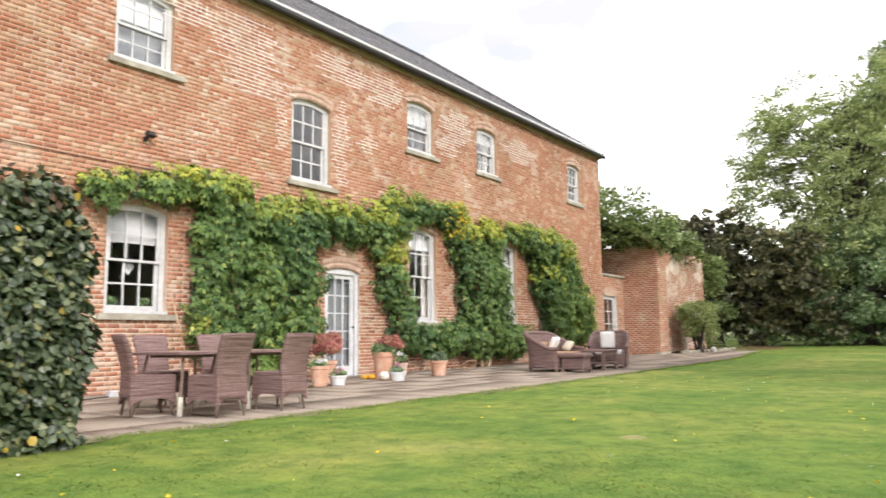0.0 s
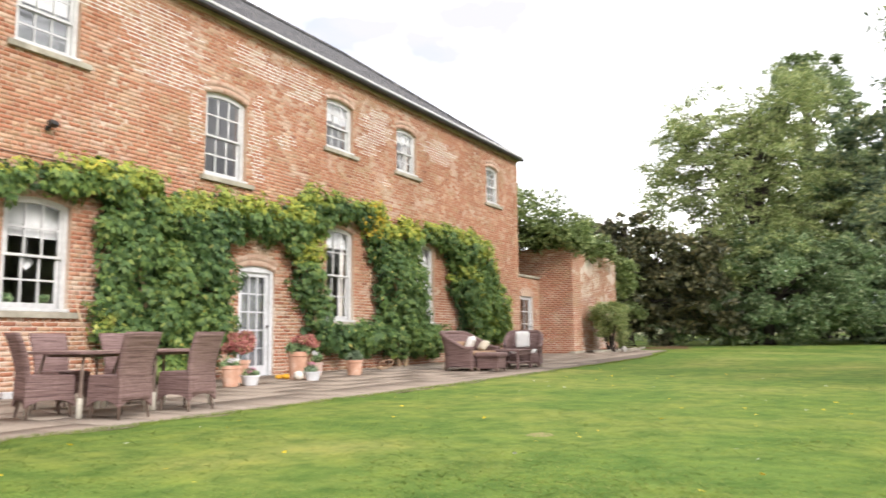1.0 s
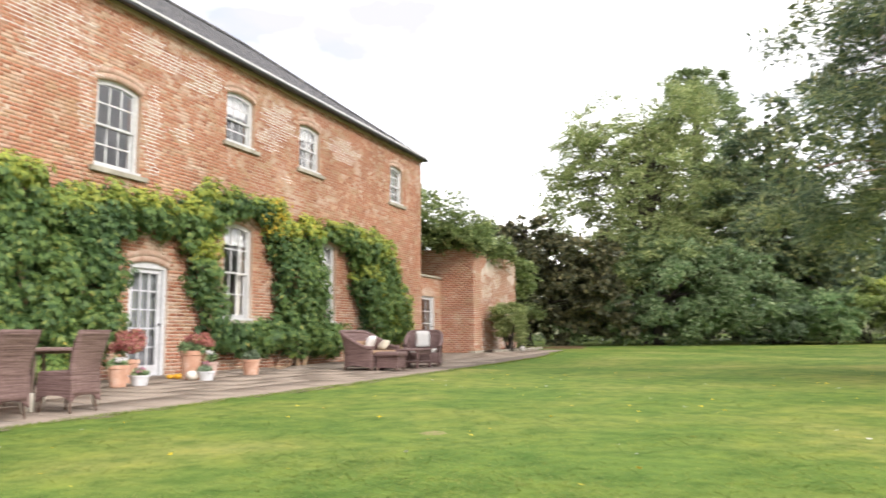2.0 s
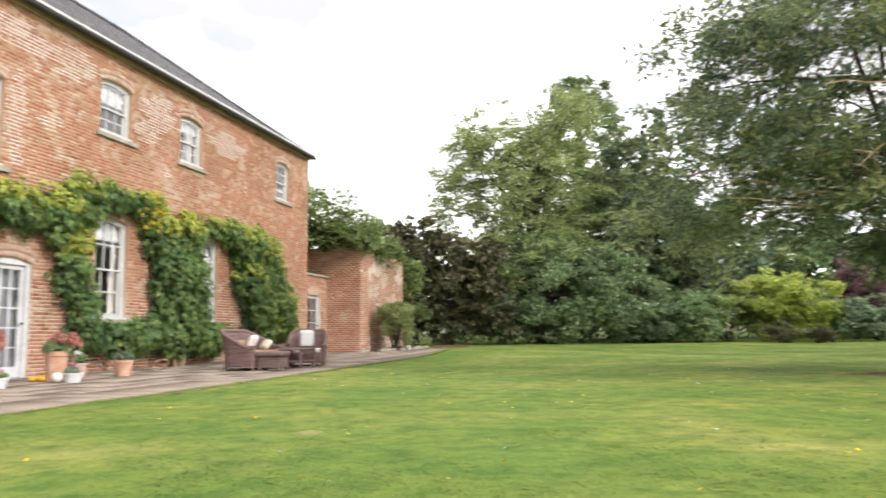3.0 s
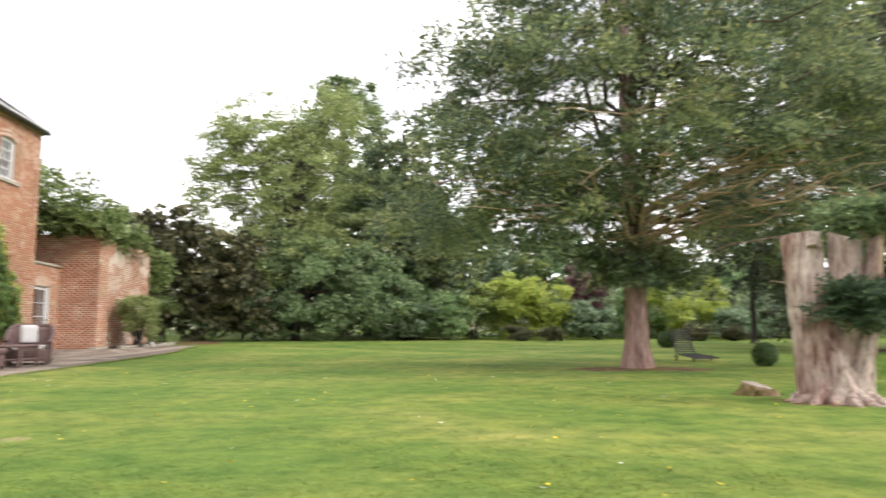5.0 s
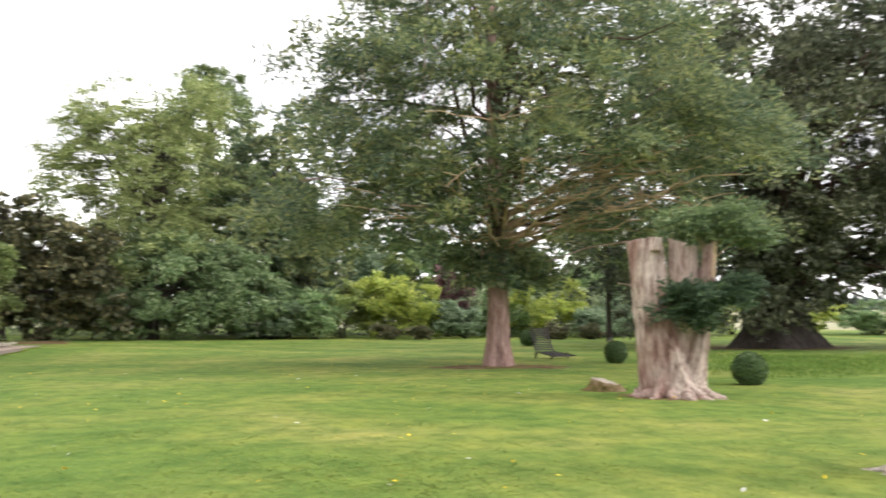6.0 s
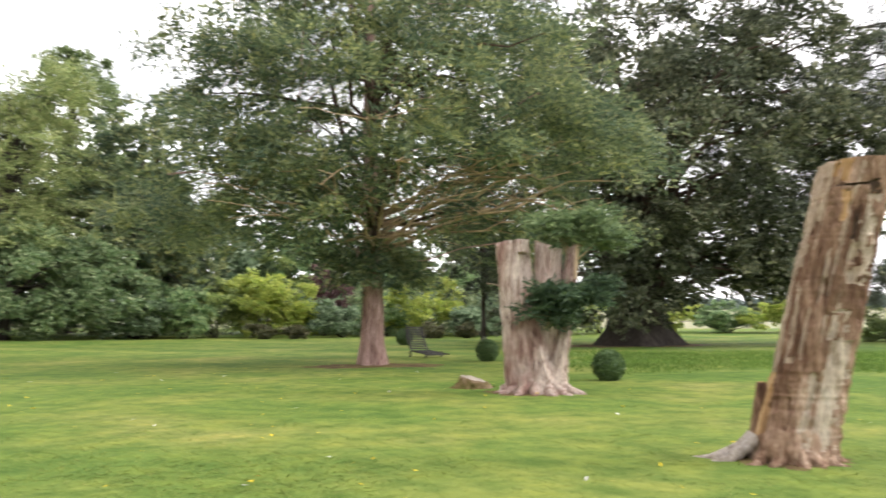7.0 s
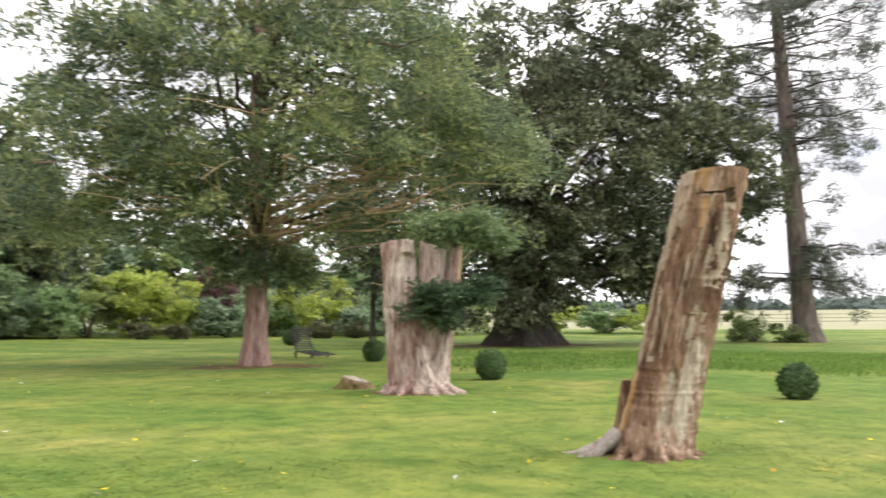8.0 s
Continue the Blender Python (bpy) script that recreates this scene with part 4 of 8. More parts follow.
def sash(win, x0, x1, z0, z1, y, cols, rows, meeting_low):
    """One glazed sash: stiles, rails and slim bars, each pane its own sheet of glass."""
    st = 0.05
    bm = boxes((x0, x0 + st, y, y + 0.04, z0, z1), (x1 - st, x1, y, y + 0.04, z0, z1))
    box(bm, x0 + st, x1 - st, y, y + 0.04, z0, z0 + (0.085 if not meeting_low else 0.04))
    box(bm, x0 + st, x1 - st, y, y + 0.04, z1 - 0.04, z1)
    s = part("sash", bm, PAINT, win)
    ix0, ix1, iz0, iz1 = x0 + st, x1 - st, z0 + (0.085 if not meeting_low else 0.04), z1 - 0.04
    bar = 0.028
    pw, ph = (ix1 - ix0 - bar * (cols - 1)) / cols, (iz1 - iz0 - bar * (rows - 1)) / rows
    bb = bmesh.new()
    for c in range(1, cols):
        xx = ix0 + c * (pw + bar) - bar
        box(bb, xx, xx + bar, y + 0.003, y + 0.035, iz0, iz1)
    for r in range(1, rows):
        zz = iz0 + r * (ph + bar) - bar
        box(bb, ix0, ix1, y + 0.006, y + 0.032, zz, zz + bar)
    part("glazing_bar", bb, PAINT, s)
    glass = pane_mesh(pw + 0.006, ph + 0.006)
    for c in range(cols):
        for r in range(rows):
            p = put("pane", glass, s)
            p.matrix_basis = pose(ix0 + c * (pw + bar) - 0.003, y + 0.018, iz0 + r * (ph + bar) - 0.003)
            p.visible_shadow = False
    return s


def sash_window(key, rows=2, blind=0.0, stone=True, grey_sheet=False):
    o = WINDOWS[key]
    x0, x1, z0, z1 = o
    win = put("window", wall_sheet("frame", x0, x1, z0, z1, FACE + 0.09, FACE + 0.20, [(x0 + 0.085, x1 - 0.085, z0 + 0.05, z1 + 0.01)], PAINT), house, "white-painted wooden sash window")
    part("window_frame", arch_strip(o, 0.10, 0.0, FACE + 0.088, FACE + 0.20), PAINT, win, "curved white head of the frame")
    part("window_sill", boxes((x0 - 0.02, x1 + 0.02, FACE - 0.03, FACE + 0.17, z0 + 0.001, z0 + 0.05), bevel=0.006), PAINT, win)
    if stone:
        part("stone_sill", boxes((x0 - 0.12, x1 + 0.2, FACE - 0.07, FACE + 0.15, z0 - 0.10, z0 - 0.002), bevel=0.012), STONE, win, "lichened stone sill")
    mid = (z0 + z1) / 2 + 0.02
    sash(win, x0 + 0.087, x1 - 0.087, mid - 0.02, z1 + 0.06, FACE + 0.105, 3, rows, True)
    sash(win, x0 + 0.087, x1 - 0.087, z0 + 0.052, mid + 0.02, FACE + 0.15, 3, rows, False)
    if grey_sheet:
        # Added grey sheet: gives the panes the tone of reflected sky.
        part("net_curtain", boxes((x0 + 0.04, x1 - 0.04, FACE + 0.26, FACE + 0.268, z0 + 0.02, z1 + 0.12)), REFLECTION_GREY, win, "grey sheet added behind the glass to stand for sky reflection")
    if blind:
        part("blind", boxes((x0 + 0.05, x1 - 0.05, FACE + 0.225, FACE + 0.235, z1 + 0.08 - (z1 - z0) * blind, z1 + 0.1)), BLIND, win, "lowered white roller blind")


sash_window("g1", blind=0.36)
sash_window("u1", blind=0.45, grey_sheet=True)
sash_window("u2")
sash_window("u3", blind=0.42)
sash_window("u4", blind=0.30)
sash_window("u5", grey_sheet=True)
sash_window("g2", blind=0.22)
sash_window("g3", blind=0.6)


def curtains(x0, x1, z0, z1, w=0.30):
    for a, b in ((x0 + 0.03, x0 + w), (x1 - w, x1 - 0.03)):
        n = 24
        vs, fs = [], []
        for i in range(n + 1):
            x = a + (b - a) * i / n
            y = FACE + 0.31 + 0.03 * math.sin(i * 1.9)
            vs += [[x, y, z0], [x, y, z1], [x, y + 0.006, z1], [x, y + 0.006, z0]]
            if i:
                q = 4 * i
                fs += [[q - 4, q, q + 1, q - 3], [q - 2, q + 2, q + 3, q - 1]]
        me = mesh_from("curtain", np.array(vs), fs, CURTAIN, smooth=True)
        tagged(new("curtain", me), "pale gathered curtain hanging inside a window", "curtain", "curtains")


for key in ("g2", "u4"):
    o = WINDOWS[key]
    curtains(o[0], o[1], o[2] - 0.1, o[3] + 0.15, 0.20 if key == "g2" else 0.30)


def garden_door(x0, x1, z0, z1, face, rise_opening, cols, rows, parent, paint):
    d = put("door", wall_sheet("door_frame", x0, x1, z0, z1, face + 0.05, face + 0.17, [(x0 + 0.095, x1 - 0.095, z0 + 0.03, z1 - 0.03)], paint), parent, "pale grey glazed garden door, shut, in its frame")
    if rise_opening:
        part("door_head", arch_strip(rise_opening, 0, 0.0, face + 0.047, face + 0.17, 0.035), paint, d)
    a, b, c, e = x0 + 0.10, x1 - 0.10, z0 + 0.04, z1 - 0.036
    y = face + 0.10
    leaf = part("leaf", boxes((a, a + 0.085, y, y + 0.045, c, e), (b - 0.085, b, y, y + 0.045, c, e), (a + 0.085, b - 0.085, y, y + 0.045, c, c + 0.2), (a + 0.085, b - 0.085, y, y + 0.045, e - 0.09, e)), paint, d)
    ix0, ix1, iz0, iz1 = a + 0.085, b - 0.085, c + 0.2, e - 0.09
    bar = 0.024
    pw, ph = (ix1 - ix0 - bar * (cols - 1)) / cols, (iz1 - iz0 - bar * (rows - 1)) / rows
    bb = bmesh.new()
    for i in range(1, cols):
        xx = ix0 + i * (pw + bar) - bar
        box(bb, xx, xx + bar, y + 0.004, y + 0.04, iz0, iz1)
    for i in range(1, rows):
        zz = iz0 + i * (ph + bar) - bar
        box(bb, ix0, ix1, y + 0.007, y + 0.037, zz, zz + bar)
    part("glazing_bar", bb, paint, leaf)
    glass = pane_mesh(pw + 0.006, ph + 0.006)
    for i in range(cols):
        for j in range(rows):
            p = put("pane", glass, leaf)
            p.matrix_basis = pose(ix0 + i * (pw + bar) - 0.003, y + 0.02, iz0 + j * (ph + bar) - 0.003)
            p.visible_shadow = False
    h = bmesh.new()
    bmesh.ops.create_uvsphere(h, u_segments=10, v_segments=6, radius=0.028, matrix=Matrix.Translation((b - 0.045, y - 0.05, (c + e) / 2 - 0.05)))
    box(h, b - 0.052, b - 0.038, y - 0.05, y, (c + e) / 2 - 0.057, (c + e) / 2 - 0.043)
    part("door_handle", h, BLACK_METAL, leaf, "dark door knob")
    return d


garden_door(*DOOR, FACE, DOOR, 3, 5, house, DOOR_PAINT)
part("door_step", boxes((DOOR[0] - 0.1, DOOR[1] + 0.1, FACE - 0.12, FACE + 0.2, -0.1, 0.028), bevel=0.01), STONE, house, "worn stone doorstep")


def house_shell():
    bm = boxes((HOUSE_X0, HOUSE_X0 + 0.35, FACE + 0.36, HOUSE_Y1, -0.4, EAVE), (HOUSE_X1 - 0.35, HOUSE_X1, FACE + 0.36, HOUSE_Y1, -0.4, EAVE), (HOUSE_X0 + 0.35, HOUSE_X1 - 0.35, HOUSE_Y1 - 0.35, HOUSE_Y1, -0.4, EAVE))
    part("side_wall", bm, MORTAR, house, "brick side and back walls")
    part("floor_slab", boxes((HOUSE_X0 + 0.35, HOUSE_X1 - 0.35, FACE + 0.36, HOUSE_Y1 - 0.35, -0.2, 0.02), (HOUSE_X0 + 0.35, HOUSE_X1 - 0.35, FACE + 0.36, HOUSE_Y1 - 0.35, 3.62, 3.85)), PLASTER, house, "floors inside")
    bm = boxes((HOUSE_X0 + 0.35, HOUSE_X1 - 0.35, FACE + 4.6, FACE + 4.72, 0.02, 3.62), (HOUSE_X0 + 0.35, HOUSE_X1 - 0.35, FACE + 4.6, FACE + 4.72, 3.85, EAVE))
    for x in (6.3, 10.0, 13.9, 16.9, 21.5):
        box(bm, x, x + 0.12, FACE + 0.36, FACE + 4.6, 0.02, 3.62)
        box(bm, x, x + 0.12, FACE + 0.36, FACE + 4.6, 3.85, EAVE)
    part("room_wall", bm, PLASTER, house, "plastered room walls inside")
    part("room_ceiling", boxes((HOUSE_X0, HOUSE_X1, FACE + 0.36, HOUSE_Y1, EAVE - 0.06, EAVE + 0.04)), PLASTER, house)


house_shell()
# The door panes get their sky reflection from this added grey sheet.
part("net_curtain", boxes((DOOR[0] + 0.05, DOOR[1] - 0.05, FACE + 0.26, FACE + 0.268, 0.05, 2.3)), REFLECTION_GREY, house, "grey sheet added behind the door glass to stand for sky reflection")

ROOF_PITCH = radians(36.0)
ROOF_TAN = math.tan(ROOF_PITCH)


def roof():
    over, verge = 0.17, 0.04
    x0, x1, y0, y1, z = HOUSE_X0 - verge, HOUSE_X1 + verge, FACE - over, HOUSE_Y1 + over, EAVE + 0.115
    half = (y1 - y0) / 2
    top = z + half * ROOF_TAN
    r = part("roof", bmesh.new(), SLATE, house, "hipped roof of grey slates")
    # slates row by row on the front slope and on the end hip
    rng = np.random.default_rng(33)
    vs, fs, n = [], [], 0
    gauge, thick = 0.24, 0.004
    rows = int(half / math.cos(ROOF_PITCH) / gauge)
    c31, s31 = math.cos(ROOF_PITCH), math.sin(ROOF_PITCH)
    for slope in ("front", "end", "back", "west"):
        for i in range(rows):
            d0, d1 = i * gauge - 0.02, (i + 1) * gauge + 0.03
            lo, hi = (x0, x1) if slope in ("front", "back") else (y0, y1)
            a, b = lo + i * gauge * c31, hi - i * gauge * c31
            step = 0.34 if slope in ("front", "end") else 2.5
            x = a - (step / 2 if i % 2 else 0)
            while x < b:
                p, q = max(x, a), min(x + step - 0.008, b)
                if q - p > 0.03:
                    lift = rng.uniform(0.0, 0.002)
                    corners = []
                    for h in (0.0, thick):
                        for s, d, e in ((p, d0, 0.003), (q, d0, 0.003), (q, d1, 0.0), (p, d1, 0.0)):
                            s = min(max(s, lo + d * c31), hi - d * c31)
                            yy, zz = d * c31 - s31 * (h + e + lift), z + d * s31 + c31 * (h + e + lift)
                            if slope == "front":
                                corners.append([s, y0 + yy, zz])
                            elif slope == "back":
                                corners.append([s, y1 - yy, zz])
                            elif slope == "end":
                                corners.append([x1 - yy, s, zz])
                            else:
                                corners.append([x0 + yy, s, zz])
                    vs.append(np.array(corners))
                    fs.append(np.array([[4, 5, 6, 7], [0, 1, 5, 4], [1, 2, 6, 5], [3, 0, 4, 7]]) + n)
                    n += 8
                x += step
    sl = put("slate", mesh_from("slate", np.concatenate(vs), np.concatenate(fs), SLATE), r)
    tagged(sl, kind="stuff")
    # deck below the slates
    bm = bmesh.new()
    q = [bm.verts.new(p) for p in ((x0, y0, z - 0.01), (x1, y0, z - 0.01), (x1, y1, z - 0.01), (x0, y1, z - 0.01), (x0 + half, y0 + half, top - 0.02), (x1 - half, y0 + half, top - 0.02))]
    for f in ((0, 1, 5, 4), (1, 2, 5), (2, 3, 4, 5), (3, 0, 4), (3, 2, 1, 0)):
        bm.faces.new([q[i] for i in f])
    part("roof_deck", bm, SLATE, r)
    t = Tubes()
    for a, b in (((x1, y0, z + 0.02), (x1 - half, y0 + half, top + 0.03)), ((x0 + half, y0 + half, top + 0.03), (x1 - half, y0 + half, top + 0.03)), ((x1, y1, z + 0.02), (x1 - half, y0 + half, top + 0.03))):
        t.add(np.linspace(a, b, 12), [0.07] * 12, 8)
    put("ridge_tile", t.mesh("ridge_tile", SLATE), r)
    # eaves: tan cornice bricks, a soffit coloured dark for the shade there, dark fascia and gutter, and the gutter's
    # white lip
    part("soffit", boxes((x0 + 0.02, x1 - 0.01, y0 + 0.03, FACE + 0.02, EAVE + 0.088, EAVE + 0.104)), GUTTER, r, "boarded soffit, the eaves' shade put into its dark colour")
    part("cornice", boxes((HOUSE_X0, HOUSE_X1 + 0.02, FACE - 0.05, FACE + 0.3, EAVE + 0.0, EAVE + 0.085), bevel=0.01), FASCIA, r, "tan moulded eaves course")
    part("fascia", boxes((x0, x1, y0 + 0.002, y0 + 0.025, EAVE + 0.03, EAVE + 0.112), (x1 - 0.02, x1, y0 + 0.027, y1, EAVE + 0.03, EAVE + 0.112)), GUTTER, r, "dark fascia board")
    g = Tubes()
    g.add([(x0, y0 - 0.055, EAVE + 0.068), (x1 + 0.02, y0 - 0.055, EAVE + 0.068)], [0.056, 0.056], 12, cap=True)
    put("gutter", g.mesh("gutter", GUTTER), r, "black half-round gutter along the eaves")
    part("gutter_lip", boxes((x0, x1 - 0.05, y0 - 0.112, y0 - 0.085, EAVE + 0.108, EAVE + 0.166), bevel=0.006), PAINT, r, "white painted lip of the gutter")
    d = Tubes()
    for i in range(24):
        x = x0 + 0.6 + i * 1.1
        d.add([(x, y0 - 0.06, EAVE + 0.005), (x, y0 + 0.02, EAVE + 0.02)], [0.012, 0.012], 5)
    put("gutter_bracket", d.mesh("gutter_bracket", GUTTER), r)


roof()
front_bricks()


# ---- garden wall beyond the house ----
def brick_panel(vs, fs, x0, x1, z0, z1, place, rng, step=COURSE):
    """Bricks over a rectangle of a wall's face; place(u, depth, z) sets them in the world."""
    n = 8 * len(vs)
    k = 0
    z = z0
    while z < z1 - 0.02:
        x = x0 - (0.113 if k % 2 else 0.0)
        while x < x1:
            w = rng.uniform(0.212, 0.230)
            a, b = max(x, x0), min(x + w, x1)
            if b - a > 0.03:
                v = brick_box(a, b, -0.003 - rng.uniform(-0.002, 0.002), 0.04, z + 0.005, min(z + step - 0.005, z1), rng, 0.002)
                vs.append(np.array([place(*q) for q in v]))
                fs.append(BRICK_FACES + n)
                n += 8
            x += w + 0.005
        z += step
        k += 1


WALL_Y, WALL_X0, WALL_X1, WALL_H = 9.95, 28.25, 34.6, 4.25


def garden_wall():
    w = thing("garden_wall", (0, 0, 0), "tall weathered brick garden wall with a pier and pale worn patches", "wall")
    g = gz(29, 10) - 0.3
    rng = np.random.default_rng(44)
    part("wall_body", boxes((WALL_X0 + 0.9, WALL_X1, WALL_Y, WALL_Y + 0.45, g, WALL_H), (WALL_X0, WALL_X0 + 0.9, WALL_Y - 0.22, WALL_Y + 0.45, g, WALL_H + 0.05), (WALL_X0, WALL_X0 + 0.5, WALL_Y + 0.45, FACE + 4.0, g, WALL_H - 0.02)), WORN_WALL, w, "brickwork with the face worn to pale render")
    vs, fs = [], []
    brick_panel(vs, fs, WALL_X0, WALL_X0 + 0.9, g + 0.3, WALL_H + 0.04, lambda u, d, z: (u, WALL_Y - 0.22 + d, z), rng)
    brick_panel(vs, fs, WALL_Y - 0.215, FACE + 3.9, g + 0.3, WALL_H, lambda u, d, z: (WALL_X0 + d, u, z), rng)
    brick_panel(vs, fs, WALL_X0 + 0.9, WALL_X1, g + 0.3, WALL_H, lambda u, d, z: (u, WALL_Y + d, z), rng)
    plain = [i for i in range(len(vs)) if vs[i][:, 0].min() < WALL_X0 + 0.93]
    limed = [i for i in range(len(vs)) if vs[i][:, 0].min() >= WALL_X0 + 0.93 and noise.noise(Vector((vs[i][0][0] * 0.9, 3.1, vs[i][0][2] * 0.7))) < 0.33]
    for chosen, mat, lab in ((plain, PIER_BRICK, "red bricks of the pier and return"), (limed, BRICK_LIMED, "bricks washed pale with lime")):
        fs2 = [BRICK_FACES + 8 * j for j in range(len(chosen))]
        tagged(put("brickwork", mesh_from("brickwork", np.concatenate([vs[i] for i in chosen]), np.concatenate(fs2), mat), w, lab), kind="stuff")
    part("plinth", boxes((WALL_X0 - 0.05, WALL_X0 + 0.95, WALL_Y - 0.28, WALL_Y, g, g + 0.38), bevel=0.02), STONE, w, "rough stone foot of the pier")


WORN_WALL = surface("worn_wall_render", [(0.3, (0.50, 0.37, 0.29)), (0.5, (0.60, 0.49, 0.41)), (0.7, (0.66, 0.60, 0.52))], 1.4, 0.95, 0.1, relief=0.01)
garden_wall()


def wall_bed():
    """A low strip of soil before the wall, held by rough edging stones."""
    line = [(29.25 + 5.2 * q, 9.30 - 0.62 * math.sin(q * 2.0)) for q in np.linspace(0, 1, 15)]
    e = thing("garden_bed", (0, 0, 0), "narrow soil bed with rough pale edging stones before the brick wall", "flower bed")
    bm = bmesh.new()
    rows = [[bm.verts.new((x, y0 + (WALL_Y - 0.01 - y0) * k, gz(x, y0) + 0.03 + 0.04 * math.sin(k * 3.0))) for x, y0 in line] for k in (0.0, 0.35, 0.7, 1.0)]
    for a, b in zip(rows, rows[1:]):
        for i in range(len(line) - 1):
            bm.faces.new((a[i], a[i + 1], b[i + 1], b[i]))
    part("soil", bm, SOIL, e)
    rng = np.random.default_rng(46)
    for (x0, y0), (x1, y1) in zip(line, line[1:]):
        bm = boxes((-0.17, 0.17, -0.08, 0.08, -0.05, 0.085 + rng.uniform(-0.02, 0.02)), bevel=0.03)
        for v in bm.verts:
            v.co += Vector(rng.normal(0, 0.007, 3))
        st = part("edging_stone", bm, STONE, e)
        st.matrix_basis = pose((x0 + x1) / 2, (y0 + y1) / 2, gz(x0, y0), 0, 0, math.degrees(math.atan2(y1 - y0, x1 - x0)) + rng.normal(0, 4))


wall_bed()

LINK = (26.42, 27.62, 0.16, 2.34)


def link_wall():
    w = thing("link_wall", (0, 0, 0), "low brick link wall with stone coping and glazed door", "wall")
    y = FACE + 0.12
    put("wall_face", wall_sheet("wall_face", HOUSE_X1 + 0.01, WALL_X0 + 0.05, -0.2, 3.05, y + 0.007, y + 0.33, [(LINK[0], LINK[1], LINK[2], LINK[3])], MORTAR), w)
    rng = np.random.default_rng(45)
    vs, fs = [], []
    brick_panel(vs, fs, HOUSE_X1 + 0.01, LINK[0], 0.1, 3.04, lambda u, d, z: (u, y + d + 0.007, z), rng)
    brick_panel(vs, fs, LINK[1], WALL_X0 + 0.05, 0.1, 3.04, lambda u, d, z: (u, y + d + 0.007, z), rng)
    brick_panel(vs, fs, LINK[0], LINK[1], 2.56, 3.04, lambda u, d, z: (u, y + d + 0.007, z), rng)
    tagged(put("brickwork", mesh_from("brickwork", np.concatenate(vs), np.concatenate(fs), BRICK), w), kind="stuff")
    part("coping", boxes((HOUSE_X1 + 0.01, WALL_X0 + 0.05, y - 0.06, y + 0.4, 3.05, 3.14), bevel=0.015), STONE, w, "thin stone coping")
    mid, rad = (LINK[0] + LINK[1]) / 2, 1.16
    for i in range(9):
        a0, a1 = radians(121 - 62 * i / 9 - 0.5), radians(121 - 62 * (i + 1) / 9 + 0.5)
        ring = [(mid + q * math.cos(a), LINK[3] - 1.03 + 0.02 + q * math.sin(a)) for q, a in ((rad, a0), (rad, a1), (rad + 0.2, a1), (rad + 0.2, a0))]
        bm = bmesh.new()
        front = [bm.verts.new((u, y - 0.012, z)) for u, z in ring]
        back = [bm.verts.new((u, y + 0.1, z)) for u, z in ring]
        bm.faces.new(front)
        for j in range(4):
            bm.faces.new((front[j], back[j], back[(j + 1) % 4], front[(j + 1) % 4]))
        part("brick", bm, ARCH_BRICK, w)
    garden_door(*LINK, y, None, 2, 4, w, PAINT)
    part("room_behind", boxes((HOUSE_X1 + 0.01, WALL_X0, y + 2.0, y + 2.1, -0.2, 3.05), (HOUSE_X1 + 0.01, WALL_X0, y + 0.33, y + 2.0, 2.95, 3.05)), PLASTER, w)


link_wall()

# ---- climber on the house front ----
# masses of creeper: x, height, half width, half height, depth
OVER_FIRST_WINDOW = [(6.98, 3.22, 0.32, 0.2, 0.25), (7.6, 3.36, 0.6, 0.19, 0.25), (8.3, 3.5, 0.55, 0.3, 0.3), (8.75, 3.45, 0.4, 0.35, 0.35)]
LEFT_OF_DOOR = [(9.3, 3.2, 0.7, 0.55, 0.4), (10.2, 2.95, 0.9, 0.58, 0.45), (11.2, 3.2, 0.75, 0.52, 0.4), (9.55, 2, 0.78, 0.95, 0.45), (10.6, 2, 1, 0.9, 0.5), (9.05, 2.5, 0.42, 0.55, 0.32), (9, 1.6, 0.4, 0.5, 0.32), (9, 0.9, 0.4, 0.45, 0.32), (9.9, 1, 0.85, 0.6, 0.5), (10.9, 1.1, 0.65, 0.6, 0.45), (10.2, 0.5, 0.8, 0.45, 0.45)]
OVER_DOOR = [(12, 3.4, 0.55, 0.36, 0.3), (12.7, 3.35, 0.55, 0.36, 0.3), (13.45, 3.3, 0.5, 0.62, 0.35), (14.1, 3.75, 0.55, 0.52, 0.35), (13.9, 2.4, 0.42, 0.9, 0.35), (14.2, 1.3, 0.38, 0.8, 0.35), (15.1, 3.98, 0.7, 0.28, 0.3), (16.05, 3.98, 0.65, 0.3, 0.3)]
BETWEEN_TALL_WINDOWS = [(16.6, 3.7, 0.4, 0.42, 0.3), (16.9, 3.25, 0.62, 0.7, 0.4), (18, 3.4, 0.62, 0.68, 0.4), (17.5, 2.2, 0.95, 1, 0.5), (18.3, 2.2, 0.5, 1, 0.4), (18.2, 1.2, 1, 0.7, 0.5)]
ALONG_FOOT = [(15, 0.86, 0.8, 0.36, 0.4), (16, 0.84, 0.8, 0.38, 0.4), (17, 0.9, 0.9, 0.5, 0.45), (18.2, 0.82, 1, 0.46, 0.5), (19.3, 0.84, 0.75, 0.46, 0.45)]
FAR_END = [(19.4, 3.82, 0.6, 0.26, 0.25), (20.2, 3.85, 0.6, 0.36, 0.3), (21.2, 3.55, 0.9, 0.72, 0.45), (22.4, 3.2, 1, 0.8, 0.5), (21.5, 2.4, 0.85, 0.9, 0.5), (22.7, 2.2, 1.2, 1, 0.55), (22.1, 1.3, 1, 0.8, 0.5), (23.4, 1.6, 0.9, 0.85, 0.5), (23.9, 1.1, 0.5, 0.4, 0.4)]
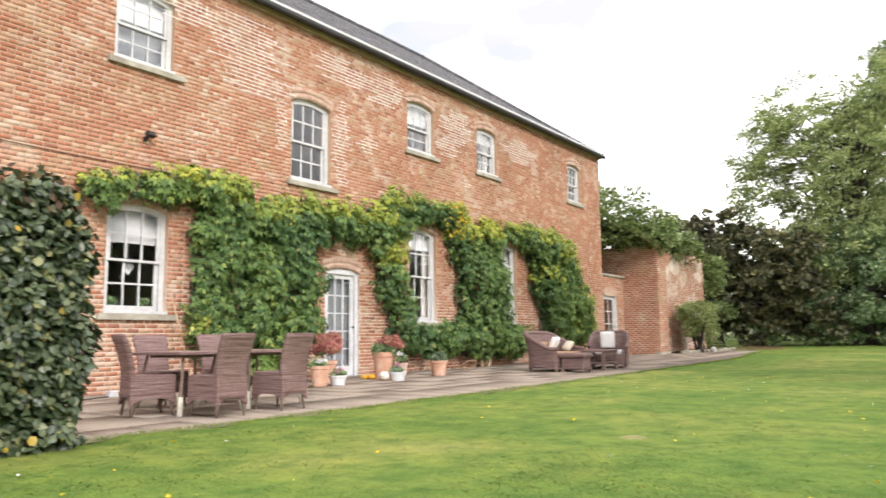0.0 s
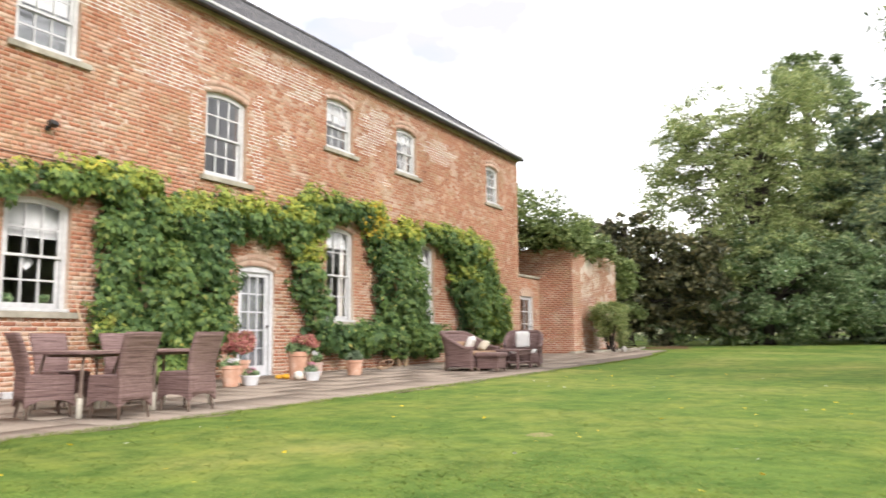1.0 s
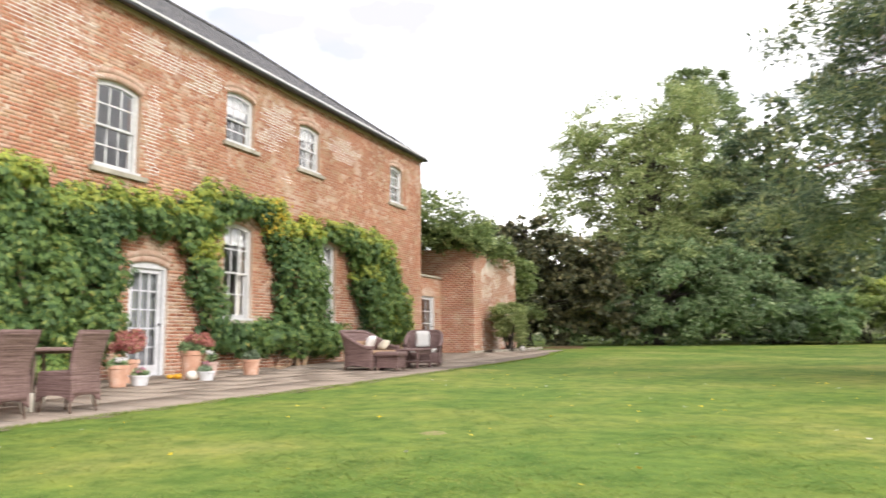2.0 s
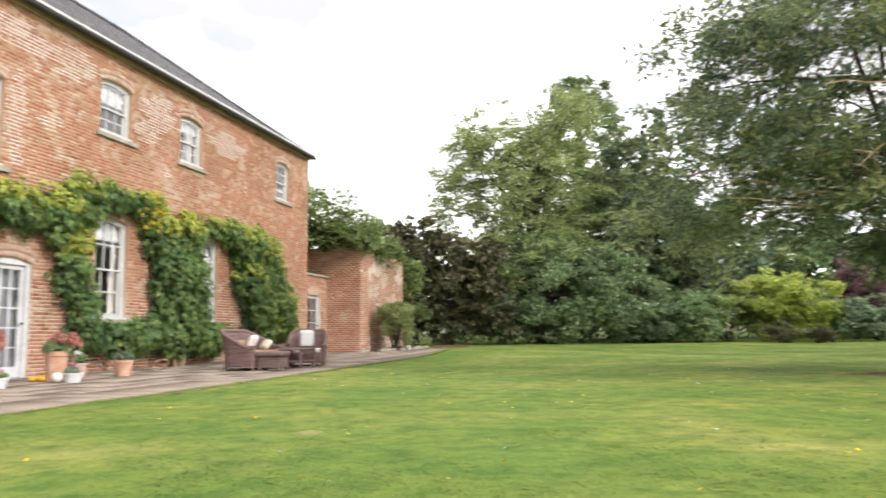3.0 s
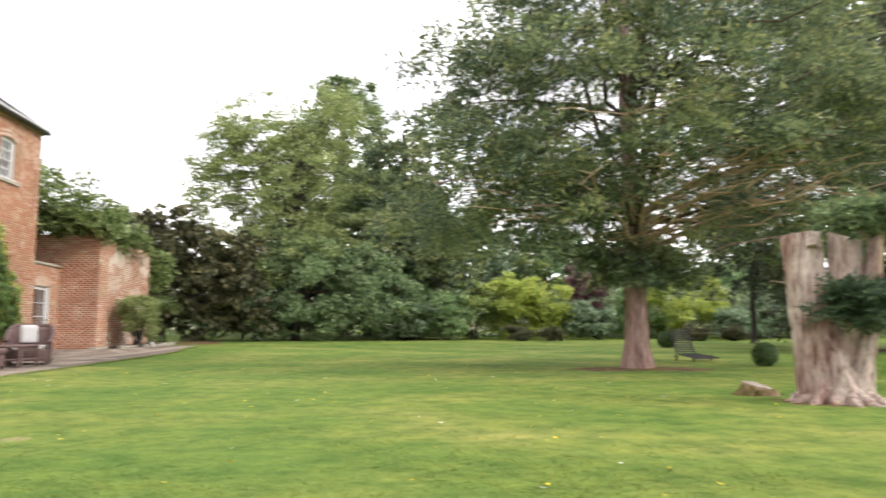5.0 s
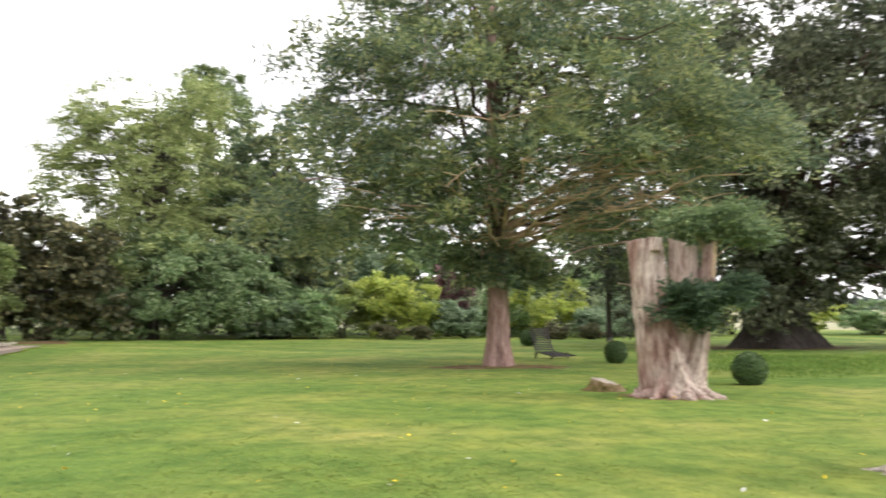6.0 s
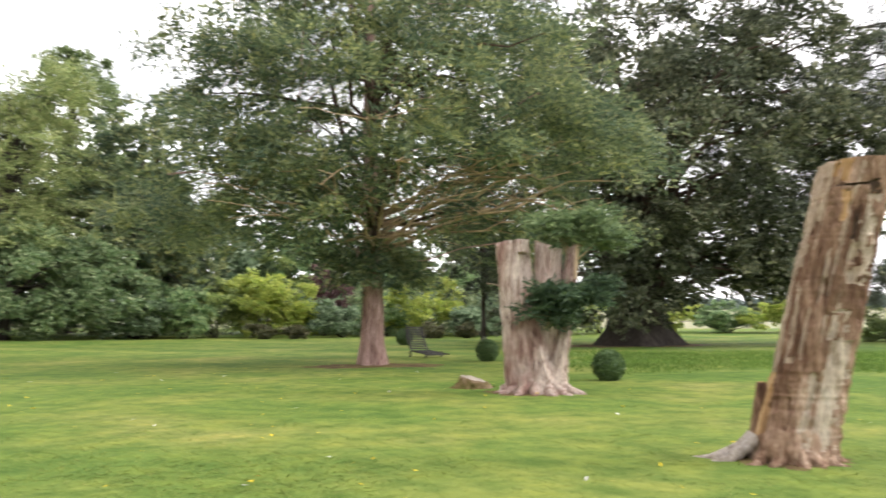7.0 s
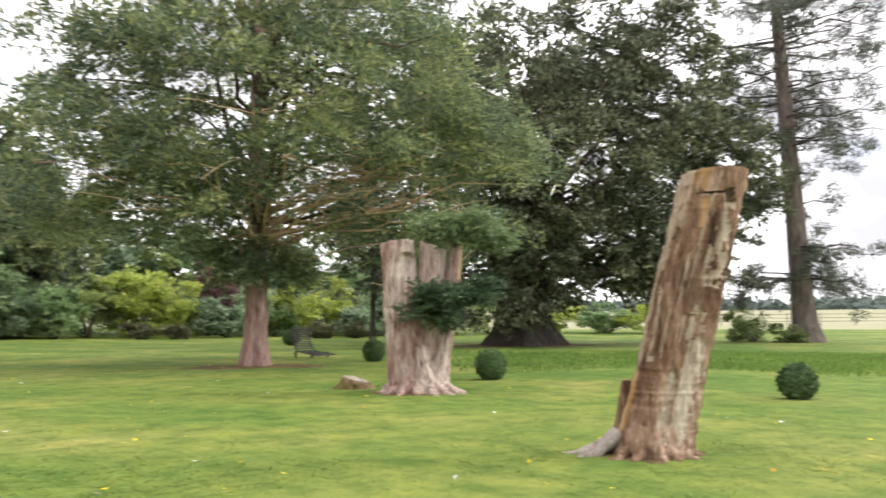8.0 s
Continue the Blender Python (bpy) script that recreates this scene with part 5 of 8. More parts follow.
VINE = OVER_FIRST_WINDOW + LEFT_OF_DOOR + OVER_DOOR + BETWEEN_TALL_WINDOWS + ALONG_FOOT + FAR_END


def climber():
    v = thing("wall_climber", (14.0, FACE - 0.05, 0.0), "dense green creeper turning yellow, trained over the brick front", "climber")
    rng = np.random.default_rng(51)
    at, way, sunny_young = [], [], []
    for x, z, rx, rz, d in VINE:                          # every mass is made of many overhanging tufts
        d *= 1.2
        k = int(25 * rx * rz * 3.1) + 6
        u = in_ball(k, rng)
        u[:, 1] = -np.abs(u[:, 1])
        tuft = u * np.array([rx, d, rz]) * rng.uniform(0.62, 1.04, k)[:, None]
        r = rng.uniform(0.11, 0.26, k)
        m = np.maximum(4, (245 * r * r * rng.uniform(0.8, 1.3, k)).astype(int) + 4)
        i = np.repeat(np.arange(k), m)
        q = in_ball(len(i), rng)
        q[:, 1] = np.where(q[:, 1] > 0.35, -q[:, 1], q[:, 1])
        p = tuft[i] + q * (r[i] * rng.uniform(0.7, 1.1, len(i)))[:, None]
        p[:, 1] = np.minimum(p[:, 1], -0.035)
        at.append(p + np.array([x - 14.0, 0.0, z]))
        way.append(q)
        # Tops and right edge: young growth and sunlit leaves take the lighter colour.
        sunny_young.append((u[i, 2] + 0.35 * q[:, 2] > 0.22) & (z + rz > 3.2) | (x > 21) & (u[i, 0] + 0.3 * q[:, 0] > 0.55))
    at, way, sunny_young = np.concatenate(at), np.concatenate(way), np.concatenate(sunny_young)

    def clear(p):                                         # the openings are kept clear, and nothing grows into the wall
        ok = p[:, 1] < 0.03
        for o in OPENINGS:
            ok &= ~((p[:, 0] + 14 > o[0] + 0.02) & (p[:, 0] + 14 < o[1] - 0.02) & (p[:, 2] > o[2] - 0.02) & (p[:, 2] < o[3] + 0.08))
        return ok

    palmate_leaves("foliage", at[~sunny_young], way[~sunny_young], 0.12, VINE_LEAF, v, rng, "", clear)
    palmate_leaves("young_foliage", at[sunny_young], way[sunny_young], 0.12, VINE_YOUNG_SUNLIT, v, rng, "yellow-green young leaves along the top, sunlight put into their colour", clear)
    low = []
    for x, z, rx, rz, d in VINE:                          # inner leaves close to the wall, coloured dark for the shade in the gaps
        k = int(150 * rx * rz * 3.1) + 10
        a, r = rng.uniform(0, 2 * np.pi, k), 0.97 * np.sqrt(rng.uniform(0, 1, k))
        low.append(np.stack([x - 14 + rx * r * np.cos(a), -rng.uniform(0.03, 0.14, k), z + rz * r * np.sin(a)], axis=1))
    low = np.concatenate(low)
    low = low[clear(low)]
    leaves("inner_foliage", low, np.tile([0, -1, 0.3], (len(low), 1)), 0.15, INNER_VINE, v, "inner leaves close to the wall, the creeper's shade put into their green", 0.8, 1.4, 0.4)
    # long trailing sprigs at the outline, and an orange-yellow patch above the tall window
    m = 520
    px, pz = rng.normal(16.45, 0.22, m), rng.normal(3.85, 0.24, m)
    leaves("yellow_foliage", np.stack([px - 14, -rng.uniform(0.1, 0.42, m), pz], axis=1), np.tile([0, -1, 0.4], (m, 1)), 0.10, VINE_YELLOW, v, "patch of yellow autumn leaves", 0.6, 1.0, 0.6)
    px, pz = np.concatenate([rng.normal(8.72, 0.13, 90), rng.normal(24.35, 0.16, 200)]), np.concatenate([rng.normal(1.12, 0.15, 90), rng.normal(1.5, 0.4, 200)])
    m = len(px)
    leaves("lime_foliage", np.stack([px - 14, -rng.uniform(0.05, 0.4, m), pz], axis=1), np.tile([0, -1, 0.4], (m, 1)), 0.11, LIME_LEAF, v, "fresh lime-coloured shoots", 0.6, 1.0, 0.6)
    for x0, x1, z1 in ((9.7, 9.4, 2.6), (10.6, 10.8, 2.8), (14.2, 14.0, 3.2), (17.6, 17.4, 3.0), (17.9, 18.3, 3.2), (22.0, 21.8, 3.2), (22.6, 23.0, 2.8), (17.2, 16.4, 0.08)):
        p = limb((x0 - 14, -0.18, gz(x0, FACE) - 0.02), (x1 - 14, -0.12, z1), 0.0, 9, 0.06, rng)
        t = Tubes()
        t.add(p, np.linspace(0.055, 0.02, 9), 7)
        put("stem", t.mesh("stem", TWIG), v, "twisted woody stem")


climber()

# ---- trees ----


def tree(name, x, y, label, trunk_h, trunk_r, blobs, leaf_mat, bark, count, size, aspect=0.5, limbs=24, seed=1, flare=1.5, lo=0.45, low_cut=-0.75, lean=(0, 0), fork=0.35, twigs=0, limb_r=0.09, ripple=0.08, group="", trunk_top=0.35, big=False, per=30, reach=1.5, width=0.42, sag=0.25, lift=0.05, ruffle=0.35):
    """A trunk with root flare, limbs that reach into the crown, and a crown of leaf clumps. blobs are set from the tree's foot."""
    rng = np.random.default_rng(seed)
    e = thing(name, (x, y, gz(x, y)), label, "tree", group)
    t = Tubes()
    n = 14
    h = np.linspace(-0.15, trunk_h, n)
    rad = trunk_r * (1 + (flare - 1) * np.exp(-np.clip(h, 0, None) / (0.45 * trunk_r + 0.12))) * np.linspace(1, trunk_top, n) ** 0.8
    axis = np.stack([lean[0] * h / trunk_h, lean[1] * h / trunk_h, h], axis=1)
    axis[2:, :2] += rng.normal(0, trunk_r * 0.10, (n - 2, 2))
    ph = rng.uniform(0, 6, 3)
    axis[:, 2] = h
    t.add(axis, rad, 20, lambda a, q: 1 + ripple * (1.4 - q) * (math.sin(5 * a + ph[0]) + 0.7 * math.sin(9 * a + ph[1] + 2 * q) + 0.5 * math.sin(15 * a + ph[2])))
    put("trunk", t.mesh("trunk", bark), e)
    cs, rs = crown_clumps(blobs, rng, lo, 1.0, low_cut)
    b = Tubes()
    order = rng.permutation(len(cs))[:limbs]
    for i in order:
        c = cs[i]
        k = np.clip(rng.uniform(fork, 0.98), 0, 1)
        s = np.array([np.interp(k * trunk_h, h, axis[:, 0]), np.interp(k * trunk_h, h, axis[:, 1]), min(k * trunk_h, max(c[2] - 0.2, fork * trunk_h))])
        ln = np.linalg.norm(c - s)
        line, girth = limb(s, c, 0.06 * ln, 8, 0.06, rng), np.linspace(limb_r * min(1.5, 0.4 + ln / 5), 0.012, 8)
        if big:
            one = Tubes()
            one.add(line, girth * 0.62, 7)
            put("limb", one.mesh("limb", LIMB_BARK), e)
        else:
            b.add(line, girth, 6)
    for _ in range(twigs):
        i, j = rng.integers(0, len(cs)), rng.integers(0, len(cs))
        if np.linalg.norm(cs[i] - cs[j]) < 3.0:
            b.add(limb(cs[i], cs[j], 0.1, 5, 0.08, rng), np.linspace(0.02, 0.008, 5), 4)
    if b.n:
        tagged(put("branching", b.mesh("branching", bark), e), kind="stuff")
    spray_leaves("crown", cs, rs, count, size, leaf_mat, e, rng, per, reach, width, sag, aspect, lift, (0.0, 0.0), ruffle)
    return e


def bush(name, x, y, label, blobs, mat, count, size, seed=1, aspect=0.55, category="shrub", group="", stems=7, lo=0.4, sink=0.0):
    rng = np.random.default_rng(seed)
    e = thing(name, (x, y, gz(x, y) - sink), label, category, group)
    cs, rs = crown_clumps(blobs, rng, lo, 1.0, -0.95)
    cs[:, 2] = np.maximum(cs[:, 2], 0.08)
    spray_leaves("foliage", cs, rs, count, size, mat, e, rng, 16, 1.0, 0.5, 0.3, aspect, 0.35, (0.0, 0.0), 0.5)
    t = Tubes()
    for i in rng.permutation(len(cs))[:stems]:
        t.add(limb((rng.normal(0, 0.12), rng.normal(0, 0.12), -0.03), cs[i], 0.05, 6, 0.05, rng), np.linspace(0.035, 0.01, 6), 5)
    put("stem", t.mesh("stem", BARK_DARK), e)
    return e


# the spreading yew on the lawn
YEW_CROWN = [(0, -0.3, 5.4, 5, 4.9, 2.9, 230, 0.46), (0, -0.4, 8.4, 4, 4, 2.8, 145, 0.44), (-0.8, 2.6, 3.7, 2.6, 2.5, 1.4, 70, 0.42), (0.6, 2.4, 2.9, 2.4, 2.4, 0.8, 26, 0.4), (-1.6, -3.6, 5, 2.6, 3.3, 1, 40, 0.42), (-0.35, 0, 2.15, 0.75, 0.95, 0.62, 70, 0.3), (0.5, -0.6, 10.8, 2.4, 2.8, 1.8, 80, 0.45), (0.3, -4.2, 3.2, 2, 2.2, 1.3, 44, 0.4)]
YEW_BOUGHS = [(2.4, 0.6, 3.6, 2.4, 4.4, 1.3, 56, 0.45), (-1.2, -2, 2.9, 1.6, 1.6, 0.6, 16, 0.36), (-2.6, -3.9, 4.6, 1.5, 2, 0.9, 30, 0.4), (-0.3, 0, 6.4, 2.2, 2.6, 1.9, 46, 0.4), (-0.4, 0.9, 4.4, 2.2, 2.6, 1.3, 56, 0.4), (-1.4, -2.6, 6.2, 2, 2.2, 1.8, 36, 0.4), (0.8, 3, 6.2, 1.8, 1.8, 1.6, 40, 0.4)]
yew = tree("yew_tree", 16.3, -5.8, "spreading old yew with pinkish fluted trunk and bare lower limbs", 8.4, 0.225, YEW_CROWN + YEW_BOUGHS,
    YEW_LEAF, BARK_RED, 166000, 0.148, 0.29, 50, 61, 1.5, 0.45, -0.7, (0.1, 0.1), 0.28, 200, 0.08, 0.10, big=True, per=34, reach=1.8, width=0.40, sag=0.35, lift=0.08, ruffle=0.5)
def bare_limbs():
    rng = np.random.default_rng(62)
    for ang, z, reach, rise in ((150, 2.7, 4.2, 0.5), (170, 2.9, 4.4, 0.7), (195, 2.8, 3.4, 0.6), (130, 2.6, 3.6, 0.3), (235, 3.0, 5.0, 0.9), (255, 2.9, 5.2, 0.6), (275, 3.2, 5.2, 1.0), (245, 3.4, 4.8, 1.3), (220, 2.8, 4.2, 0.5), (110, 2.9, 4.0, 0.6), (265, 3.6, 4.6, 1.4), (285, 2.9, 4.8, 0.5), (160, 3.4, 4.0, 1.2), (228, 3.3, 4.4, 0.7), (240, 3.1, 5.2, 0.4), (250, 3.7, 5.0, 1.0), (232, 3.6, 4.8, 1.1), (222, 3.2, 3.6, 0.9), (212, 3.4, 3.8, 0.8), (246, 2.8, 4.4, 0.2)):
        a = radians(ang)
        p = limb((0.2 * math.cos(a), 0.2 * math.sin(a), z - 0.3), (reach * math.cos(a), reach * math.sin(a), z + rise), 0.25, 9, 0.07, rng)
        t = Tubes()
        t.add(p, np.linspace(0.038, 0.010, 9), 6)
        for _ in range(8):
            i = rng.integers(2, 8)
            q = p[i] + np.array([rng.normal(0, 0.7), rng.normal(0, 0.7), rng.uniform(-0.2, 0.5)])
            t.add(limb(p[i], q, 0.05, 5, 0.06, rng), np.linspace(0.014, 0.005, 5), 4)
        put("bare_limb", t.mesh("bare_limb", TWIG), yew, "bare pale-brown lower limb")


bare_limbs()
# earth and litter round its foot
def litter(x, y, rx, ry, label, mat=SOIL):
    bm = bmesh.new()
    rng = np.random.default_rng(int(abs(x) * 10) + 1)
    ring = []
    c = bm.verts.new((x, y, gz(x, y) + 0.022))
    for i in range(40):
        a = 2 * math.pi * i / 40
        k = rng.uniform(0.75, 1.1)
        px, py = x + rx * k * math.cos(a), y + ry * k * math.sin(a)
        ring.append(bm.verts.new((px, py, gz(px, py) - 0.012)))
    for i in range(40):
        bm.faces.new((c, ring[i], ring[(i + 1) % 40]))
    ob = part("bare_earth", bm, mat, None)
    tagged(ob, label, "bare earth", kind="structure")


WORN_EARTH = surface("worn_lawn_patch", [(0.36, (0.17, 0.22, 0.06)), (0.5, (0.28, 0.23, 0.12)), (0.62, (0.22, 0.26, 0.08))], 14.0, 1.0, 0.1, relief=0.01)
EARTH = surface("leaf_litter", [(0.3, (0.10, 0.06, 0.035)), (0.55, (0.17, 0.115, 0.06)), (0.75, (0.15, 0.17, 0.04))], 3.0, 1.0, 0.1, relief=0.02)
litter(16.2, -5.7, 1.5, 2.0, "bare brown earth under the yew", EARTH)
litter(25.0, -19.5, 4.0, 5.5, "bare brown earth under the holm oak", EARTH)
litter(36.6, 8.4, 3.4, 2.1, "brown leaf litter where the terrace meets the shrubs", EARTH)
litter(6.68, 2.32, 0.2, 0.17, "small worn patch of bare earth in the lawn", WORN_EARTH)
litter(9.05, -5.75, 0.9, 0.95, "brown litter round the foot of the stump", EARTH)
litter(4.08, -4.72, 0.75, 0.75, "brown litter round the leaning trunk", EARTH)

# the dark holm oak
OAK_CROWN = [(0.2, -1.4, 8, 6.8, 6.6, 5, 220, 0.95), (0, -0.6, 12.4, 5.6, 5.6, 3.6, 120, 0.8), (-2, -5, 6.4, 4.2, 4.2, 4.2, 120, 0.85), (1.2, 4.6, 6.5, 4.2, 4.2, 5, 120, 0.85), (-2.8, -4.4, 3.2, 2.6, 3.2, 1.5, 50, 0.6), (-1.9, 0.6, 2.4, 1.5, 1.8, 2.2, 60, 0.55), (-1.7, 1.2, 2.2, 1.4, 1.6, 1.5, 60, 0.45), (0.6, 4.6, 15, 3.4, 3.4, 2.2, 40, 0.8), (1.2, 2.8, 2.6, 2.6, 3, 2.6, 70, 0.65), (2.6, -2.5, 3.6, 2.6, 3.6, 2.2, 60, 0.65), (-2.4, -4.8, 11.5, 3.6, 3.6, 3.4, 80, 0.7)]
OAK_SKIRTS = [(-2.6, 2.2, 5.6, 2.6, 3, 3, 70, 0.7), (-2, 3.6, 9.6, 3, 3, 2.6, 60, 0.7), (-2.5, -3.2, 2.7, 1.9, 1.9, 1.1, 60, 0.5), (-4.2, -7.6, 6.6, 2.4, 2.4, 4, 80, 0.7), (-3, -4.9, 3.2, 2.4, 2.4, 1.5, 60, 0.6), (-2.8, -5.6, 2.9, 1.6, 1.6, 1.2, 26, 0.55), (-2, -2.2, 4.6, 2.6, 2.6, 2.2, 80, 0.55), (-4.4, -4.2, 12, 2.2, 1.8, 2, 34, 0.6), (-4.8, -6.2, 9.2, 2, 2, 1.9, 46, 0.6), (-2.6, -1.6, 11.5, 2.6, 2.6, 2.2, 40, 0.7), (-5, -7.4, 6.6, 1.6, 1.6, 2, 40, 0.6)]
tree("holm_oak", 25.2, -19.6, "broad dark evergreen holm oak with branches to the ground", 10.5, 0.95, OAK_CROWN + OAK_SKIRTS,
    HOLM_LEAF, BARK_DARK, 168000, 0.20, 0.54, 64, 71, 1.8, 0.45, -0.9, (0, 0), 0.2, 60, 0.16, 0.12, big=True, per=26, reach=1.2, width=0.5, sag=0.5, lift=0.1, ruffle=0.8)

# the tall pine by the field
def pine(x, y):
    rng = np.random.default_rng(81)
    e = thing("pine_tree", (x, y, gz(x, y)), "tall dark pine with a bare trunk and thin side branches", "tree")
    t = Tubes()
    h = np.linspace(-0.2, 21, 22)
    rad = 0.50 * (1 + 0.75 * np.exp(-np.clip(h, 0, None) / 0.5)) * np.linspace(1, 0.35, 22)
    lean_x, lean_y = 0.022, 0.036
    axis = np.stack([h * lean_x, h * lean_y, h], axis=1)
    t.add(axis, rad, 16, lambda a, q: 1 + 0.05 * math.sin(6 * a) + 0.03 * math.sin(11 * a + 20 * q))
    put("trunk", t.mesh("trunk", BARK_PINE), e)
    b, cs = Tubes(), []
    for i in range(165):
        z = rng.uniform(2.5, 20.5) if i > 7 else rng.uniform(2.1, 3.1)
        if 3.2 < z < 8.5 and rng.uniform() < (0.85 if z < 5.6 else 0.55):
            continue
        a = rng.uniform(0, 2 * np.pi)
        ln = rng.uniform(1.4, 5.8) * (0.65 if z < 6 else 1.0)
        s = np.array([z * lean_x, z * lean_y, z])
        q = s + np.array([math.cos(a) * ln, math.sin(a) * ln, rng.uniform(-0.7, 0.5)])
        p = limb(s, q, 0.25, 7, 0.1, rng)
        b.add(p, np.linspace(0.055, 0.012, 7), 5)
        for j in (4, 5, 6):
            for _ in range(rng.integers(1, 4)):
                r = p[j] + rng.normal(0, 0.42, 3)
                b.add(np.stack([p[j], r]), [0.014, 0.006], 4)
                cs.append(r)
    tagged(put("branching", b.mesh("branching", BARK_DARK), e), kind="stuff")
    cs = np.array(cs)
    p, d = clump_leaves(cs, np.full(len(cs), 0.36) * rng.uniform(0.6, 1.3, len(cs)), 54000, 0.7, rng)
    leaves("crown", p, d, 0.215, PINE_LEAF, e, "", 0.2, 0.2, 1.0)


pine(20.9, -32.2)
bush("shrub", 20.9, -31.0, "low dark shrub at the foot of the pine", [(0, 0, 0.3, 0.65, 0.65, 0.34, 14, 0.24)], OLIVE_LEAF, 3500, 0.10, 82)
bush("shrub", 22.7, -31.0, "loose grey-green shrub near the pine", [(0, 0, 0.6, 1.2, 1.2, 0.75, 20, 0.35), (0.3, 0.4, 1.1, 0.7, 0.7, 0.5, 9, 0.28)], OLIVE_LEAF, 6000, 0.11, 83)

# big mixed trees at the far end of the lawn
tree("lime_tree", 43.0, 4.8, "tall light-green broadleaf tree with airy feathery top", 12.0, 0.35, [
    (0, 0, 8.0, 3.6, 3.6, 4.6, 290, 0.38), (0.5, 1.6, 11.2, 2.2, 2.3, 3.0, 80, 0.4), (0, -1.6, 12.0, 1.8, 2.0, 2.6, 66, 0.4), (0, 3.6, 8.6, 1.7, 1.7, 4.0, 70, 0.38), (0, 0, 4.5, 4.0, 4.4, 3.0, 170, 0.42), (0, 4.6, 5.5, 1.6, 1.4, 2.6, 40, 0.4), (-0.6, 3.2, 11.9, 1.3, 0.9, 1.7, 34, 0.28), (-0.6, 4.6, 8.8, 0.9, 1.1, 1.7, 24, 0.28)],
    MAPLE_LEAF, BARK_DARK, 90000, 0.165, 0.48, 90, 91, 1.4, 0.3, -0.8, (0, 0), 0.3, 120, 0.06, per=24, reach=2.5, width=0.27, sag=0.3, lift=0.15, ruffle=0.7)
tree("laurel_tree", 41.0, 4.3, "broad glossy dark-green laurel reaching to the grass", 4.5, 0.25, [
    (0, 0, 2.9, 2.8, 4.3, 2.9, 160, 0.6), (0.5, 3.0, 2.4, 2.4, 2.6, 2.4, 80, 0.55), (0.2, -3.6, 2.6, 2.2, 2.8, 2.6, 90, 0.55), (-0.6, 0, 1.2, 2.4, 5.4, 1.2, 70, 0.5)],
    LAUREL_LEAF, BARK_DARK, 64000, 0.19, 0.5, 30, 92, 1.4, 0.5, -0.98, per=18, reach=1.1, width=0.5, sag=0.35, lift=0.3, ruffle=0.7)
tree("fir_tree", 52.0, 2.6, "tall grey-green conifer behind the lighter tree", 17.5, 0.4, [
    (0, 0, 14.4, 2.9, 2.9, 3.0, 110, 0.55), (0, 0, 9.0, 4.2, 4.2, 4.8, 130, 0.8), (0, 0, 16.6, 1.7, 1.7, 1.4, 40, 0.45)],
    FIR_LEAF, BARK_DARK, 34000, 0.27, 0.42, 24, 93, reach=1.5, ruffle=0.7)
tree("cypress_tree", 44.5, -1.4, "slim dark conifer with ragged top", 12.0, 0.3, [
    (0, 0.4, 6.6, 2.8, 3.2, 4.4, 130, 0.55), (0, 0.6, 10.0, 1.6, 1.8, 2.2, 44, 0.45), (0, -0.8, 4.0, 2.8, 3.6, 3.6, 110, 0.6), (0, -0.6, 12.2, 0.5, 0.45, 1.6, 22, 0.28), (0, -2.0, 10.6, 0.8, 0.9, 1.3, 22, 0.32)],
    YEW_LEAF, BARK_DARK, 36000, 0.27, 0.5, 20, 94, ruffle=0.7)
tree("drooping_conifer", 34.0, -17.2, "dark grey-brown conifer with drooping branches to near the ground", 8.0, 0.13, [
    (0, 0, 4.6, 2.0, 2.2, 2.6, 90, 0.42), (0, 0.3, 6.6, 1.4, 1.5, 1.6, 40, 0.4), (-0.3, -0.9, 3.2, 1.3, 1.4, 1.5, 40, 0.4)],
    PINE_LEAF, BARK_DARK, 13000, 0.26, 0.34, 24, 99, 1.4, 0.3, -0.9, sag=0.9, reach=1.6, ruffle=0.6)
for i, (x, y, h, w) in enumerate(((50.0, 0.6, 11.0, 4.4), (49.0, -5.0, 9.0, 3.0), (52.0, -11.0, 7.6, 3.2), (53.0, -18.0, 8.6, 3.4), (52.0, -25.5, 7.0, 3.0))):
    tree("woodland_tree", x, y, "dark green woodland tree behind the shrubs", h * 0.8, 0.3, [
        (0, 0, h * 0.55, w, w, h * 0.42, 110, 0.6), (0, w * 0.6, h * 0.4, w * 0.7, w * 0.7, h * 0.3, 50, 0.55), (0, -w * 0.6, h * 0.42, w * 0.7, w * 0.7, h * 0.32, 50, 0.55)],
        GREY_LEAF if i % 2 else SHRUB_LEAF, BARK_DARK, 12000, 0.40, 0.55, 16, 100 + i, group="woodland edge", low_cut=-0.95, ruffle=0.7)
tree("ivy_clad_tree", 38.5, 10.6, "dark ivy-covered tree beyond the garden wall", 6.0, 0.3, [
    (0, 0.2, 5.0, 1.8, 1.9, 1.7, 60, 0.45), (0, 0.8, 3.2, 1.9, 2.2, 2.8, 80, 0.5), (0.5, -1.6, 3.0, 1.8, 1.8, 2.9, 80, 0.5), (0.6, -3.2, 3.6, 1.8, 1.5, 2.4, 70, 0.45), (0.8, -4.0, 1.8, 1.8, 1.6, 1.6, 50, 0.45)],
    DARK_IVY, BARK_DARK, 37000, 0.25, 0.7, 20, 95, 1.4, 0.4, -0.95, ruffle=0.8, reach=1.1)
bush("ivy", 36.0, 10.2, "hanging ivy over the end of the brick wall", [(0, 0, 2.2, 1.3, 0.7, 2.4, 44, 0.4), (-0.8, -0.1, 3.4, 0.9, 0.5, 1.0, 14, 0.3)], OLIVE_LEAF, 12000, 0.17, 96, category="ivy")
